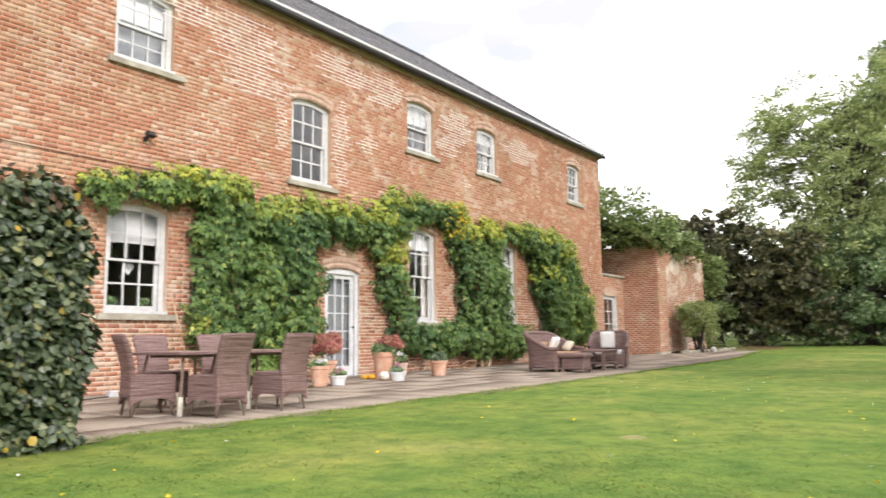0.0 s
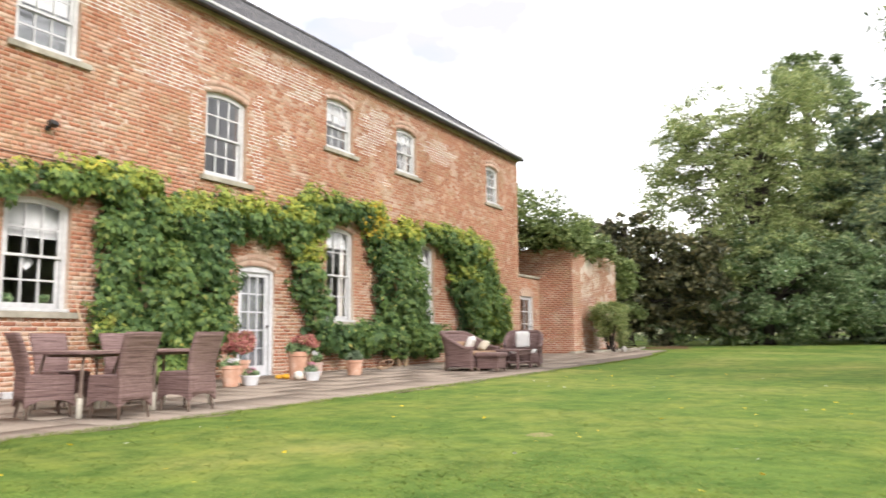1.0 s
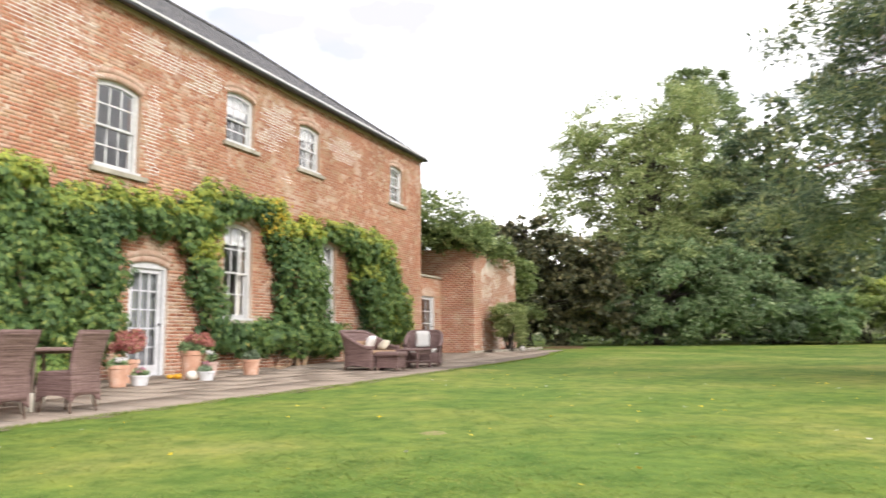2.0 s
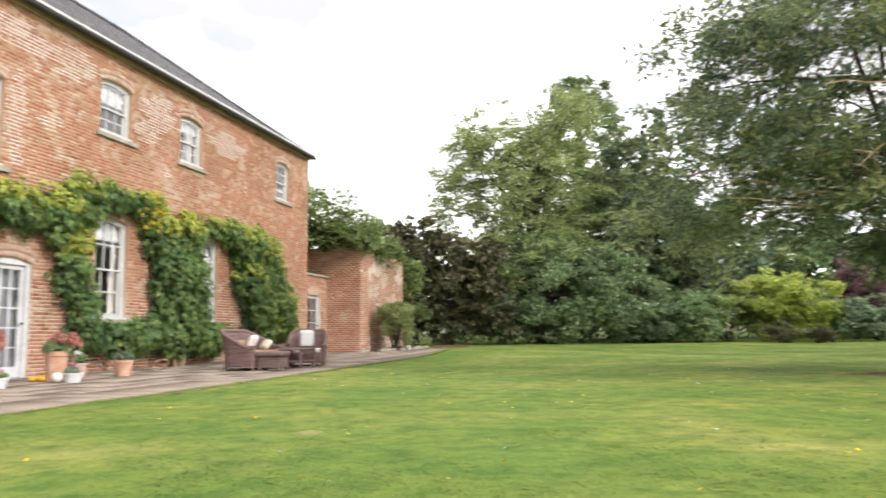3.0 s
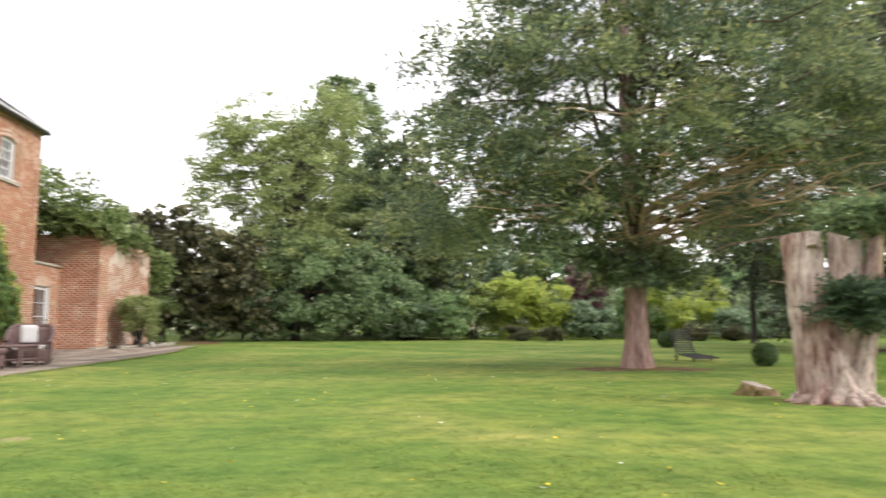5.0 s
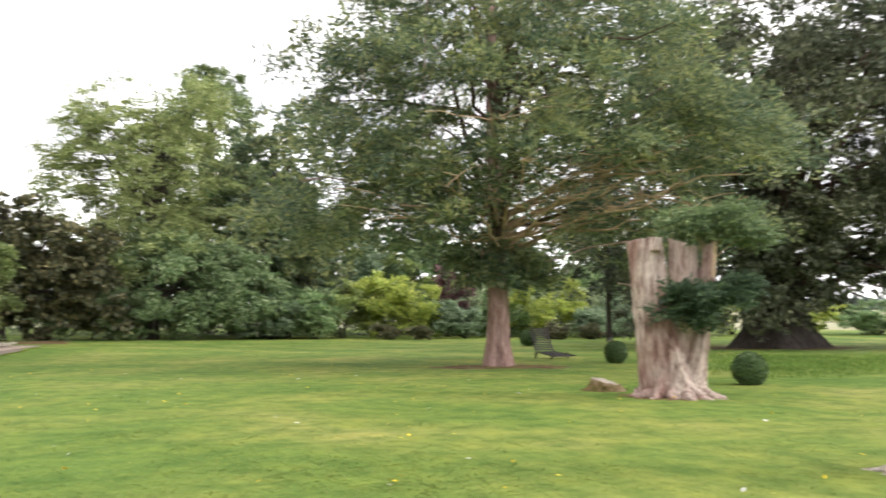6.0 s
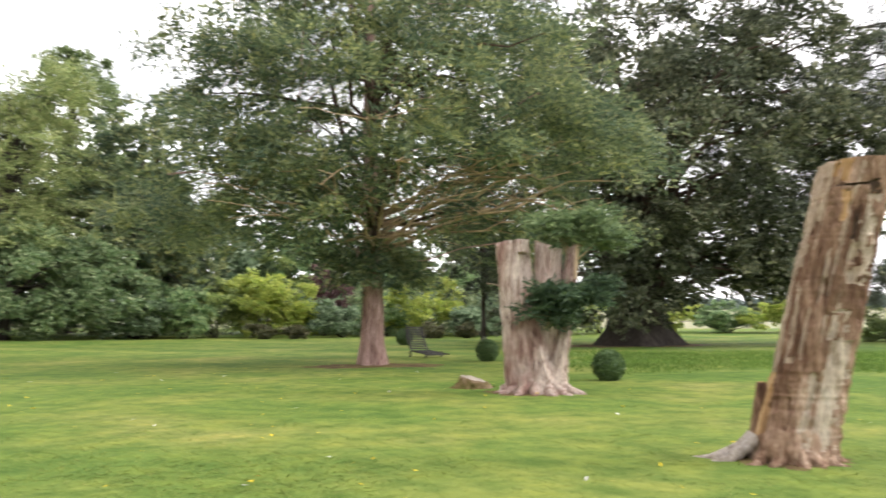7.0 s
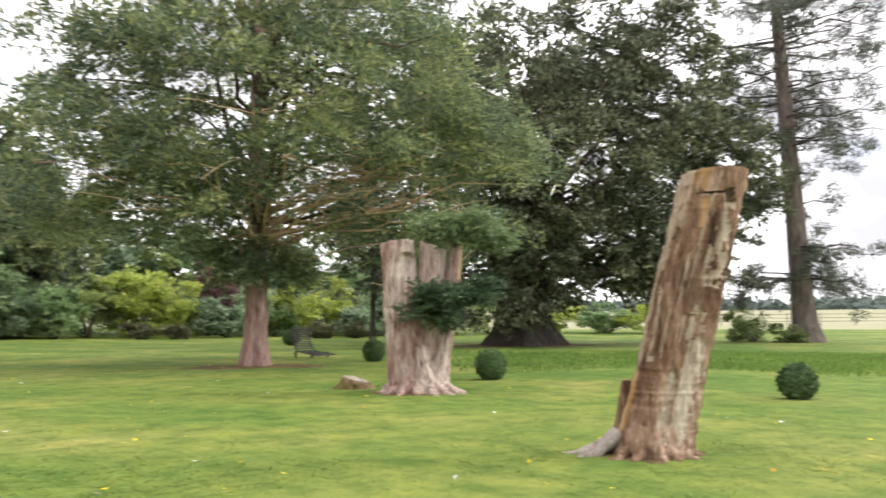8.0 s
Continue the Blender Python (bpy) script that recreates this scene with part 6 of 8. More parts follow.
# mound of shrub over the wall behind the link door
tree("wall_tree", 31.0, 12.6, "rounded evergreen shrub spilling over the brick wall", 4.6, 0.16, [
    (-1.6, -0.6, 5.0, 2.4, 1.4, 1.5, 50, 0.55), (1.0, -1.0, 4.9, 2.4, 1.4, 0.9, 40, 0.5), (-2.6, 0.4, 5.6, 1.4, 1.2, 1.4, 26, 0.5), (-1.5, -1.6, 4.3, 1.6, 0.6, 0.55, 22, 0.4), (2.8, -1.2, 4.5, 1.2, 1.0, 0.6, 14, 0.4), (-3.7, -0.3, 4.6, 1.3, 0.9, 1.7, 36, 0.4), (-3.6, 0.0, 6.3, 0.9, 0.7, 0.7, 16, 0.32), (0.4, -2.7, 4.2, 2.9, 0.5, 0.42, 70, 0.28), (-2.2, -2.35, 4.6, 1.2, 0.75, 0.38, 46, 0.28), (-2.5, -2.75, 4.3, 1.0, 0.42, 0.36, 60, 0.26), (-3.2, -1.3, 4.45, 0.7, 1.2, 0.42, 60, 0.28)],
    OLIVE_LEAF, BARK_DARK, 37000, 0.165, 0.55, 22, 97, 1.3, 0.4, -0.9)
bush("shrub", 30.6, 9.0, "small open shrub with twisted stems before the wall", [(0, 0, 1.4, 0.95, 0.8, 0.62, 70, 0.22), (-0.4, 0, 0.85, 0.6, 0.55, 0.45, 22, 0.2), (0.5, 0.1, 0.7, 0.5, 0.5, 0.5, 22, 0.2)], MAPLE_LEAF, 12500, 0.085, 98, stems=14)

# belt of shrubs along the far side of the lawn
NEAR_BELT = [(41.5, -1.6, 1.7, 1.3, "grey", 2.2), (41.5, -3.8, 1.6, 1.8, "green", 2.2), (43, -5.4, 1.8, 2.4, "pale", 2.8), (42.4, -7.8, 2, 2.3, "lime", 2.0), (42.2, -9.6, 1.8, 2.3, "lime", 2.0), (41.6, -12.2, 1.4, 1.4, "grey", 1.9), (43, -15.2, 1.7, 1.7, "green", 2), (42, -17.2, 1.8, 2.15, "lime", 2.6), (40, -19.4, 1, 1, "grey", 1.2), (41.5, -20.8, 1.7, 1.6, "grey", 2.2), (42.5, -23.4, 2, 2, "grey", 2.8), (42, -29.5, 2, 1.9, "lime", 3), (41, -33.5, 2.2, 1.6, "lime", 3.4), (38, -36.6, 2, 1.4, "green", 3), (35.5, -39, 2, 1.5, "lime", 3)]
FAR_BELT = [(44, -2.4, 1.9, 2.4, "green", 3), (45, -12.0, 1.2, 2.9, "purple", 1.2), (44, -26.6, 2.2, 2.6, "green", 3), (47.5, -4, 2.4, 4.2, "pale", 3), (49, -9.5, 2.4, 4.2, "pale", 3), (50.5, -12.8, 2.4, 4.2, "pale", 3), (49, -17, 2.6, 4.4, "green", 3), (48, -24, 2.4, 4, "green", 3)]
KINDS = {"green": (SHRUB_LEAF, "rounded mid-green garden shrub"), "grey": (GREY_LEAF, "grey-green shrub at the lawn edge"), "lime": (LIME_LEAF, "bright yellow-green shrub at the lawn edge"), "pale": (PALE_LEAF, "pale green garden shrub at the lawn edge"), "purple": (PURPLE_LEAF, "purple-leaved shrub among green ones")}
for i, (x, y, rx, h, kind, ry) in enumerate(NEAR_BELT + FAR_BELT):
    m, lab = KINDS[kind]
    h *= 1.45
    rng = random.Random(400 + i)
    lobes = [(0, 0, h * 0.42, rx * 0.75, ry * 0.6, h * 0.4, 24, 0.45)]
    for j in range(6):
        lobes.append((rng.uniform(-0.5, 0.5) * rx, rng.uniform(-0.75, 0.75) * ry, h * rng.uniform(0.25, 0.95), rx * rng.uniform(0.2, 0.45), ry * rng.uniform(0.15, 0.35), h * rng.uniform(0.12, 0.32), 8, rng.uniform(0.25, 0.5)))
    bush("shrub", x, y, lab, lobes, m, 8000, 0.195, 110 + i, group="shrubs along the far lawn edge")

for i, (x, y, r) in enumerate(((40.0, -7.5, 0.62), (39.6, -9.0, 0.5), (38.3, -16.2, 0.5), (38.0, -18.2, 0.5))):
    bush("shrub", x, y, "low dark rounded evergreen at the foot of taller shrubs", [(0, 0, r * 0.7, r, r * 1.2, r * 0.7, 22, 0.22)], DARK_IVY, 3200, 0.13, 150 + i, group="low dark shrubs")

# shaded undergrowth closing the foot of the trees
def undergrowth():
    rng = np.random.default_rng(129)
    n = 720
    a = np.radians(rng.uniform(-36, 17, n))
    r = rng.uniform(45.5, 49.5, n)
    x, y = 2 + r * np.cos(a), r * np.sin(a)
    cs = np.stack([x, y, ground_height(x, y) + 0.2 + rng.uniform(0, 1, n) * np.where(y > -1.5, 3.3, 2.3)], axis=1)
    p, d = clump_leaves(cs, rng.uniform(0.5, 0.9, n), 25000, 0.8, rng, 0.6)
    v, f = leaf_arrays(p, d, 0.26, 0.6, 0, 0.8, rng)
    tagged(new("undergrowth", mesh_from("undergrowth", v, f, UNDER_LEAF)), "shaded undergrowth below the trees round the garden", "undergrowth", kind="stuff")


undergrowth()

# far hedge line and woods on the hill
def far_woods():
    rng = np.random.default_rng(130)
    n = 1500
    a = np.radians(rng.uniform(-80, 40, n))
    r = rng.uniform(285, 310, n)
    x, y = 2 + r * np.cos(a), r * np.sin(a)
    cs = np.stack([x, y, ground_height(x, y) + rng.uniform(0.0, 2.6, n)], axis=1)
    p, d = clump_leaves(cs, rng.uniform(2.0, 3.6, n), 20000, 0.7, rng)
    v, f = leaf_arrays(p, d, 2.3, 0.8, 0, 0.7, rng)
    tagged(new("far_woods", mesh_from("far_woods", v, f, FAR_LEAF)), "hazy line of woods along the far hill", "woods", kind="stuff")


# The haze of distance is put into this blue-grey leaf colour.
FAR_LEAF = leaf_material("hazed_wood_leaf", [(0.0, (0.125, 0.165, 0.15)), (1.0, (0.19, 0.235, 0.21))], 0.02)
far_woods()


def fence():
    f = thing("post_and_rail_fence", (0, 0, 0), "weathered post-and-rail fence along the field", "fence")
    a0, a1 = np.array([80.0, -20.0]), np.array([16.0, -84.0])
    ln = np.linalg.norm(a1 - a0)
    n = 34
    ang = math.degrees(math.atan2(*(a1 - a0)[::-1]))
    post = mesh_from("post", np.array([[sx * 0.045, sy * 0.045, z] for z in (-0.3, 1.1) for sx, sy in ((-1, -1), (1, -1), (1, 1), (-1, 1))]), [[0, 1, 5, 4], [1, 2, 6, 5], [2, 3, 7, 6], [3, 0, 4, 7], [4, 5, 6, 7]], FENCE_WOOD)
    w = ln / n
    rail = mesh_from("rail", np.array([[x, sy * 0.02, z] for x in (0, w) for sy, z in ((-1, -0.025), (1, -0.025), (1, 0.025), (-1, 0.025))]), [[0, 1, 2, 3], [4, 7, 6, 5], [0, 4, 5, 1], [1, 5, 6, 2], [2, 6, 7, 3], [3, 7, 4, 0]], FENCE_WOOD)
    for i in range(n + 1):
        p = a0 + (a1 - a0) * i / n
        q = a0 + (a1 - a0) * min(i + 1, n) / n
        put("post", post, f).matrix_basis = pose(p[0], p[1], gz(*p), 0, 0, ang)
        if i < n:
            tilt = -math.degrees(math.atan2(gz(*q) - gz(*p), w))
            for z in (0.35, 0.65, 0.95):
                put("rail", rail, f).matrix_basis = pose(p[0], p[1], gz(*p) + z, 0, tilt, ang)


fence()

# ---- stumps, topiary and seat on the lawn ----


def grooved(depth, seed, twist=0.4):
    ph = np.random.default_rng(seed).uniform(0, 6.28, 5)

    def f(a, q):
        v = math.sin(3 * a + ph[0] + twist * q) + 0.8 * math.sin(7 * a + ph[1] - twist * q) + 0.6 * math.sin(13 * a + ph[2] + 0.8 * q) + 0.5 * noise.noise(Vector((math.cos(a) * 3, math.sin(a) * 3, q * 4 + seed)))
        return 1 + depth * v + 0.35 * depth * noise.noise(Vector((math.cos(a) * 9, math.sin(a) * 9, q * 5 + seed)))

    return f


def log_column(base, top, r0, r1, seed, depth=0.07, flare=1.0, sides=44, n=26, cut_tilt=(0.0, 0.0), squash=1.0, rough=0.0):
    """A barkless trunk between two points, its top sawn, with grooves along it. Returns verts, side faces and the cap's faces."""
    rng = np.random.default_rng(seed)
    t = np.linspace(0, 1, n)
    b, e = np.asarray(base, float), np.asarray(top, float)
    axis = b + (e - b) * t[:, None]
    ln = np.linalg.norm(e - b)
    rad = (r0 + (r1 - r0) * t) * (1 + (flare - 1) * np.exp(-t * ln / 0.16))
    axis[1:-1, :2] += rng.normal(0, 0.002, (n - 2, 2))
    f = grooved(depth, seed)
    ang = np.linspace(0, 2 * np.pi, sides, endpoint=False)
    vs = []
    for i in range(n):
        rr = rad[i] * np.array([f(a, t[i]) for a in ang])
        if rough:                                         # torn plates and long cracks
            zz = t[i] * ln
            rr += rough * np.array([0.9 * abs(noise.noise(Vector((math.cos(a) * 4.5, math.sin(a) * 4.5, zz * 1.6 + seed)))) - 0.55 * max(0.0, 0.16 - abs(noise.noise(Vector((math.cos(a) * 7, math.sin(a) * 7, zz * 1.1 + 40 + seed))))) / 0.16 + 0.35 * noise.noise(Vector((math.cos(a) * 14, math.sin(a) * 14, zz * 9 + seed))) for a in ang])
        x, y = np.cos(ang) * rr, np.sin(ang) * rr * squash
        z = (cut_tilt[0] * x + cut_tilt[1] * y + 0.015 * np.array([noise.noise(Vector((a * 2, seed, 1))) for a in ang])) * max(0.0, (t[i] - 0.7) / 0.3)
        vs.append(np.stack([axis[i, 0] + x, axis[i, 1] + y, axis[i, 2] + z], axis=1))
    v = np.concatenate(vs)
    fs = [[i * sides + j, i * sides + (j + 1) % sides, (i + 1) * sides + (j + 1) % sides, (i + 1) * sides + j] for i in range(n - 1) for j in range(sides)]
    inner = v[-sides:] * 0.45 + v[-sides:].mean(axis=0) * 0.55 - np.array([0, 0, 0.012])
    v = np.concatenate([v, inner, v[-sides:].mean(axis=0)[None] - np.array([0, 0, 0.008])])
    o, c = (n - 1) * sides, n * sides
    cap = [[o + j, o + (j + 1) % sides, c + (j + 1) % sides, c + j] for j in range(sides)] + [[c + j, c + (j + 1) % sides, c + sides] for j in range(sides)]
    return v, fs, cap


def trunk_part(name, parent, bark, cut, *a, label="", **k):
    v, fs, cap = log_column(*a, **k)
    me = mesh_from(name, v, fs + cap, [bark, cut], [0] * len(fs) + [1] * len(cap), True)
    return put(name, me, parent, label)


ROOT_GREY = trunk_surface("grey_root_wood", [(0.27, (0.19, 0.15, 0.12)), (0.45, (0.46, 0.40, 0.34)), (0.7, (0.66, 0.60, 0.54))], [(0.35, (0.8, 0.8, 0.8)), (0.65, (1.15, 1.1, 1.05))])


def roots(parent, bark, spec, seed):
    rng = np.random.default_rng(seed)
    for ang, ln, r in spec:
        a = radians(ang)
        t = Tubes()
        p = np.stack([np.linspace(0.18, ln, 7) * math.cos(a), np.linspace(0.18, ln, 7) * math.sin(a), np.array([0.30, 0.17, 0.10, 0.06, 0.03, 0.0, -0.04]) * (r / 0.1)], axis=1)
        p[1:, :2] += rng.normal(0, 0.02, (6, 2))
        t.add(p, np.linspace(r, r * 0.3, 7), 9, lambda q, s: 1 + 0.12 * math.sin(4 * q + 9 * s))
        put("root", t.mesh("root", bark), parent)


def split_stump(x, y):
    """Broad old stump sawn off at head height: three fused uprights with a split between them, and green shoots. -y faces the house side."""
    e = thing("yew_stump", (x, y, gz(x, y) - 0.02), "broad pale yew stump split at the top, sprouting green shoots", "tree stump", turn=-123.0)
    up = dict(depth=0.05, sides=84, n=44, rough=0.035)
    trunk_part("upright", e, BARK_PALE, CUT_WOOD, (-0.17, 0.0, -0.08), (-0.31, 0.0, 1.99), 0.22, 0.205, 202, flare=1.25, cut_tilt=(0.13, -0.1), label="taller sawn upright", **up)
    trunk_part("upright", e, BARK_PALE, CUT_WOOD, (0.10, 0.10, -0.08), (0.17, 0.10, 1.97), 0.22, 0.165, 203, flare=1.15, cut_tilt=(-0.35, 0.1), **up)
    trunk_part("upright", e, BARK_PALE, CUT_WOOD, (0.24, 0.10, 0.30), (0.50, 0.10, 1.95), 0.13, 0.068, 204, cut_tilt=(0.5, 0.0), label="thin splintered upright", **up)
    trunk_part("split_face", e, CUT_WOOD, ORANGE_WOOD, (0.505, 0.045, 1.50), (0.548, 0.045, 1.97), 0.03, 0.022, 216, depth=0.05, n=10, sides=12, label="freshly split orange wood")
    trunk_part("spur", e, BARK_PALE, CUT_WOOD, (0.16, -0.06, -0.08), (0.385, -0.06, 0.90), 0.20, 0.050, 210, flare=1.3, cut_tilt=(0.6, 0.2), label="broken spur on the side of the stump", **up)
    trunk_part("buttress", e, BARK_PALE, BARK_PALE, (0.16, -0.20, -0.08), (-0.10, -0.08, 1.05), 0.17, 0.06, 209, flare=1.5, label="slanting reddish buttress", **up)
    trunk_part("buttress", e, BARK_PALE, BARK_PALE, (-0.06, -0.20, -0.08), (-0.16, -0.10, 0.95), 0.14, 0.07, 211, flare=1.5, **up)
    trunk_part("knot", e, BARK_PALE, CUT_WOOD, (-0.17, -0.13, 1.82), (-0.16, -0.24, 1.85), 0.08, 0.05, 205, depth=0.08, n=8, sides=16)
    trunk_part("branch_stub", e, BARK_PALE, ORANGE_WOOD, (-0.48, -0.02, 1.42), (-0.63, -0.03, 1.45), 0.035, 0.03, 206, depth=0.03, n=6, sides=12, label="short sawn branch with an orange cut")
    roots(e, BARK_PALE, [(0, 0.66, 0.10), (338, 0.72, 0.10), (318, 0.66, 0.09), (295, 0.62, 0.10), (270, 0.56, 0.09), (245, 0.58, 0.10), (215, 0.62, 0.09), (190, 0.64, 0.09), (100, 0.6, 0.1), (50, 0.6, 0.1)], 207)
    rng = np.random.default_rng(208)
    cs, rs = crown_clumps([(0.22, -0.30, 1.18, 0.33, 0.20, 0.30, 34, 0.10), (0.55, -0.18, 1.26, 0.34, 0.20, 0.20, 20, 0.10), (0.24, -0.32, 0.95, 0.18, 0.12, 0.14, 10, 0.08), (0.84, -0.10, 1.38, 0.20, 0.12, 0.14, 9, 0.07)], rng, 0.2)
    spray_leaves("foliage", cs, rs, 8200, 0.075, SHOOT_LEAF, e, rng, 22, 2.6, 0.4, 0.1, 0.34, 0.3, (-0.1, 0.3), 0.5, "dark green young shoots")
    ts, tr = crown_clumps([(0.55, 0.24, 2.16, 0.52, 0.24, 0.24, 40, 0.12), (0.30, 0.20, 2.24, 0.32, 0.2, 0.2, 18, 0.11), (0.92, 0.22, 2.02, 0.26, 0.2, 0.14, 12, 0.10)], rng, 0.2)
    spray_leaves("top_foliage", ts, tr, 9000, 0.085, FRESH_LEAF, e, rng, 22, 2.6, 0.4, 0.2, 0.34, 0.1, (0.1, 0.3), 0.5, "fresh green shoots over the sawn top")
    # Added dark column that fills the split between the uprights with shade.
    trunk_part("hollow_heart", e, BARK_DARK, BARK_DARK, (-0.06, 0.10, 0.0), (-0.08, 0.12, 1.45), 0.2, 0.10, 219, depth=0.08, n=20, sides=24, label="dark column added between the uprights for the shade in the split")
    t = Tubes()
    for i in range(20):
        t.add(limb((0.12, -0.1, 0.85 + 0.02 * i), cs[i * 3], 0.03, 5, 0.05, rng), np.linspace(0.012, 0.004, 5), 5)
    for i in range(12):
        t.add(limb((0.45, 0.12, 1.5 + 0.03 * i), ts[i * 3], 0.03, 5, 0.05, rng), np.linspace(0.014, 0.004, 5), 5)
    put("shoot", t.mesh("shoot", TWIG), e)


split_stump(9.10, -5.75)


def trunk_zone(a, t, seed):
    """Which skin a leaning trunk has at an angle and a height from 0 to 1: bark, bared wood, tan edge, orange heartwood or a crack."""
    n1 = noise.noise(Vector((math.cos(a) * 2.2, math.sin(a) * 2.2, t * 9 + seed)))
    n2 = noise.noise(Vector((math.cos(a) * 7.0, math.sin(a) * 7.0, t * 16 + seed)))
    a += 0.30
    u, front = math.cos(a) + 0.10 * n1 + 0.07 * n2, math.sin(a) < 0.25
    h = t + 0.012 * n1
    v = math.cos(a)
    if not front:
        return "bark" if n1 < 0.25 else "tan_edge"
    for lo, hi, c in ((-0.42, 0.52, 0.915), (0.05, 0.55, 0.512)):
        if lo < v < hi and abs(t + 0.006 * n1 - c) < 0.0035:
            return "crack"
    if 0.30 < u < 0.42 and 0.74 < h < 0.96 or (0.42 < u < 0.85 and 0.885 < h < 0.925):
        return "crack" if n2 > 0.2 else "bark"
    if 0.10 < t < 0.33 and v < -0.82 + 0.07 * math.sin((t - 0.10) * 13.6) + 0.05 * n2:
        return "orange_strip"
    if u < -0.80 + 0.05 * math.sin(9 * t):
        return "tan_edge"
    if (0.80 < h < 0.90 and abs(u + 0.02 + 0.6 * (0.85 - h)) < 0.13 + 0.12 * n2) or (h > 0.925 and abs(u + 0.24) < 0.21 + 0.14 * n2):
        return "orange_strip"
    if 0.42 < u < 0.92 and 0.60 < h < 0.90 and n2 > -0.22:
        return "bared_wood"
    if 0.12 < u < 0.72 and 0.43 < h < 0.52 and n2 > -0.1:
        return "bared_wood"
    if 0.38 < u < 0.84 and 0.33 < h <= 0.43:
        return "bared_wood"
    if 0.06 < u < 0.96 and 0.10 < h <= 0.34 and not 0.30 < u + 0.5 * (h - 0.2) < 0.38 and n1 > -0.34:
        return "bared_wood"
    if u > 0.1 and h <= 0.10 and n2 > 0.12:
        return "bared_wood"
    n3 = noise.noise(Vector((math.cos(a) * 6.0, math.sin(a) * 6.0, t * 4.0 + seed)))
    if h > 0.36 and -0.8 < u < 0.42 and n3 + 0.3 * n2 > 0.30 - 0.25 * (h - 0.6):
        return "tan_edge"
    return "bark"


def connected(faces, least):
    """Groups of faces that share corners; groups smaller than least come back as one list of leftovers."""
    root = {}

    def find(p):
        while root.setdefault(p, p) != p:
            root[p] = root[root[p]]
            p = root[p]
        return p

    for f in faces:
        for p in f[1:]:
            root[find(p)] = find(f[0])
    groups = {}
    for f in faces:
        groups.setdefault(find(f[0]), []).append(f)
    return [g for g in groups.values() if len(g) >= least], [f for g in groups.values() if len(g) < least for f in g]


def leaning_trunk(x, y):
    """-y faces the house side; the trunk leans along +x."""
    e = thing("leaning_trunk", (x, y, gz(x, y) - 0.02), "stripped brown tree trunk leaning over the lawn, sawn off on top", "tree stump", turn=-121.3)
    sides, n = 132, 170
    v, fs, cap = log_column((0.0, 0, -0.1), (0.53, 0.0, 1.95), 0.232, 0.205, 211, depth=0.026, flare=1.22, sides=sides, n=n, cut_tilt=(0.05, 0.0), rough=0.035)
    depth_of = {"bark": 0.008, "tan_edge": 0.0, "orange_strip": -0.006, "bared_wood": -0.008, "crack": -0.010}
    zones = {k: [] for k in depth_of}
    ang = 2 * math.pi / sides
    for i in range(n):                                   # bark stands proud, bared wood lies back, cracks cut in
        for j in range(sides):
            z = trunk_zone(j * ang, i / (n - 1), 5.0)
            o = np.array([math.cos(j * ang), math.sin(j * ang), 0.0])
            torn = noise.noise(Vector((math.cos(j * ang) * 12, math.sin(j * ang) * 12, i * 0.16))) * (0.022 if z == "bark" and i < 45 else 0.010 if z == "bark" else 0.005)
            v[i * sides + j] += o * (depth_of[z] + torn)
    for q, f in enumerate(fs):
        i, j = divmod(q, sides)
        zones[trunk_zone((j + 0.5) * ang, (i + 0.5) / (n - 1), 5.0)].append(f)
    look_of = {"bark": (BARK_BROWN, "rough brown inner bark"), "tan_edge": (TAN_WOOD, "tan weathered wood"), "orange_strip": (ORANGE_WOOD, "orange streak of heartwood"), "bared_wood": (BARED_WOOD, "pale bared wood"), "crack": (ROT, "dark crack and rot holes")}
    pieces = []
    for k in ("orange_strip", "crack"):
        whole, crumbs = connected(zones[k], 14)
        zones["bark"] += crumbs
        pieces += [(k, faces) for faces in whole]
    skins = [(k, zones[k]) for k in ("bark", "tan_edge", "bared_wood")]
    for k, faces in skins + pieces + [("cut_top", cap)]:
        used = sorted({p for f in faces for p in f})
        at = {p: r for r, p in enumerate(used)}
        mat, lab = look_of.get(k, (CUT_WOOD, "sawn top"))
        put(k, mesh_from(k, v[used], [[at[p] for p in f] for f in faces], mat, smooth=True), e, lab)
    trunk_part("bark_stub", e, BARK_BROWN, ORANGE_WOOD, (-0.13, 0.18, 0.0), (-0.065, 0.18, 0.50), 0.07, 0.040, 214, depth=0.08, n=12, sides=16, label="broken stub of bark")
    roots(e, ROOT_GREY, [(180, 0.62, 0.055), (165, 0.5, 0.05), (198, 0.60, 0.05), (90, 0.42, 0.06)], 215)
    roots(e, BARK_BROWN, [(222, 0.40, 0.06), (248, 0.36, 0.07), (272, 0.38, 0.065), (296, 0.36, 0.075), (322, 0.40, 0.065), (350, 0.42, 0.06)], 218)


leaning_trunk(4.10, -4.67)


def low_stump(x, y):
    e = thing("low_stump", (x, y, gz(x, y) - 0.03), "low mossy stump sawn near the ground", "tree stump", turn=-115)
    trunk_part("stump", e, MOSSY, ROOT_GREY, (0, 0, 0), (0.02, 0, 0.16), 0.25, 0.16, 221, depth=0.09, flare=1.2, n=9, cut_tilt=(-0.25, 0.12), squash=0.8)
    roots(e, MOSSY, [(170, 0.42, 0.032), (20, 0.42, 0.032), (270, 0.36, 0.03)], 222)


MOSSY = surface("mossy_wood", [(0.3, (0.07, 0.068, 0.018)), (0.5, (0.15, 0.11, 0.05)), (0.7, (0.30, 0.22, 0.165))], 7.0, 0.95, 0.1, relief=0.01)
low_stump(10.15, -5.3)


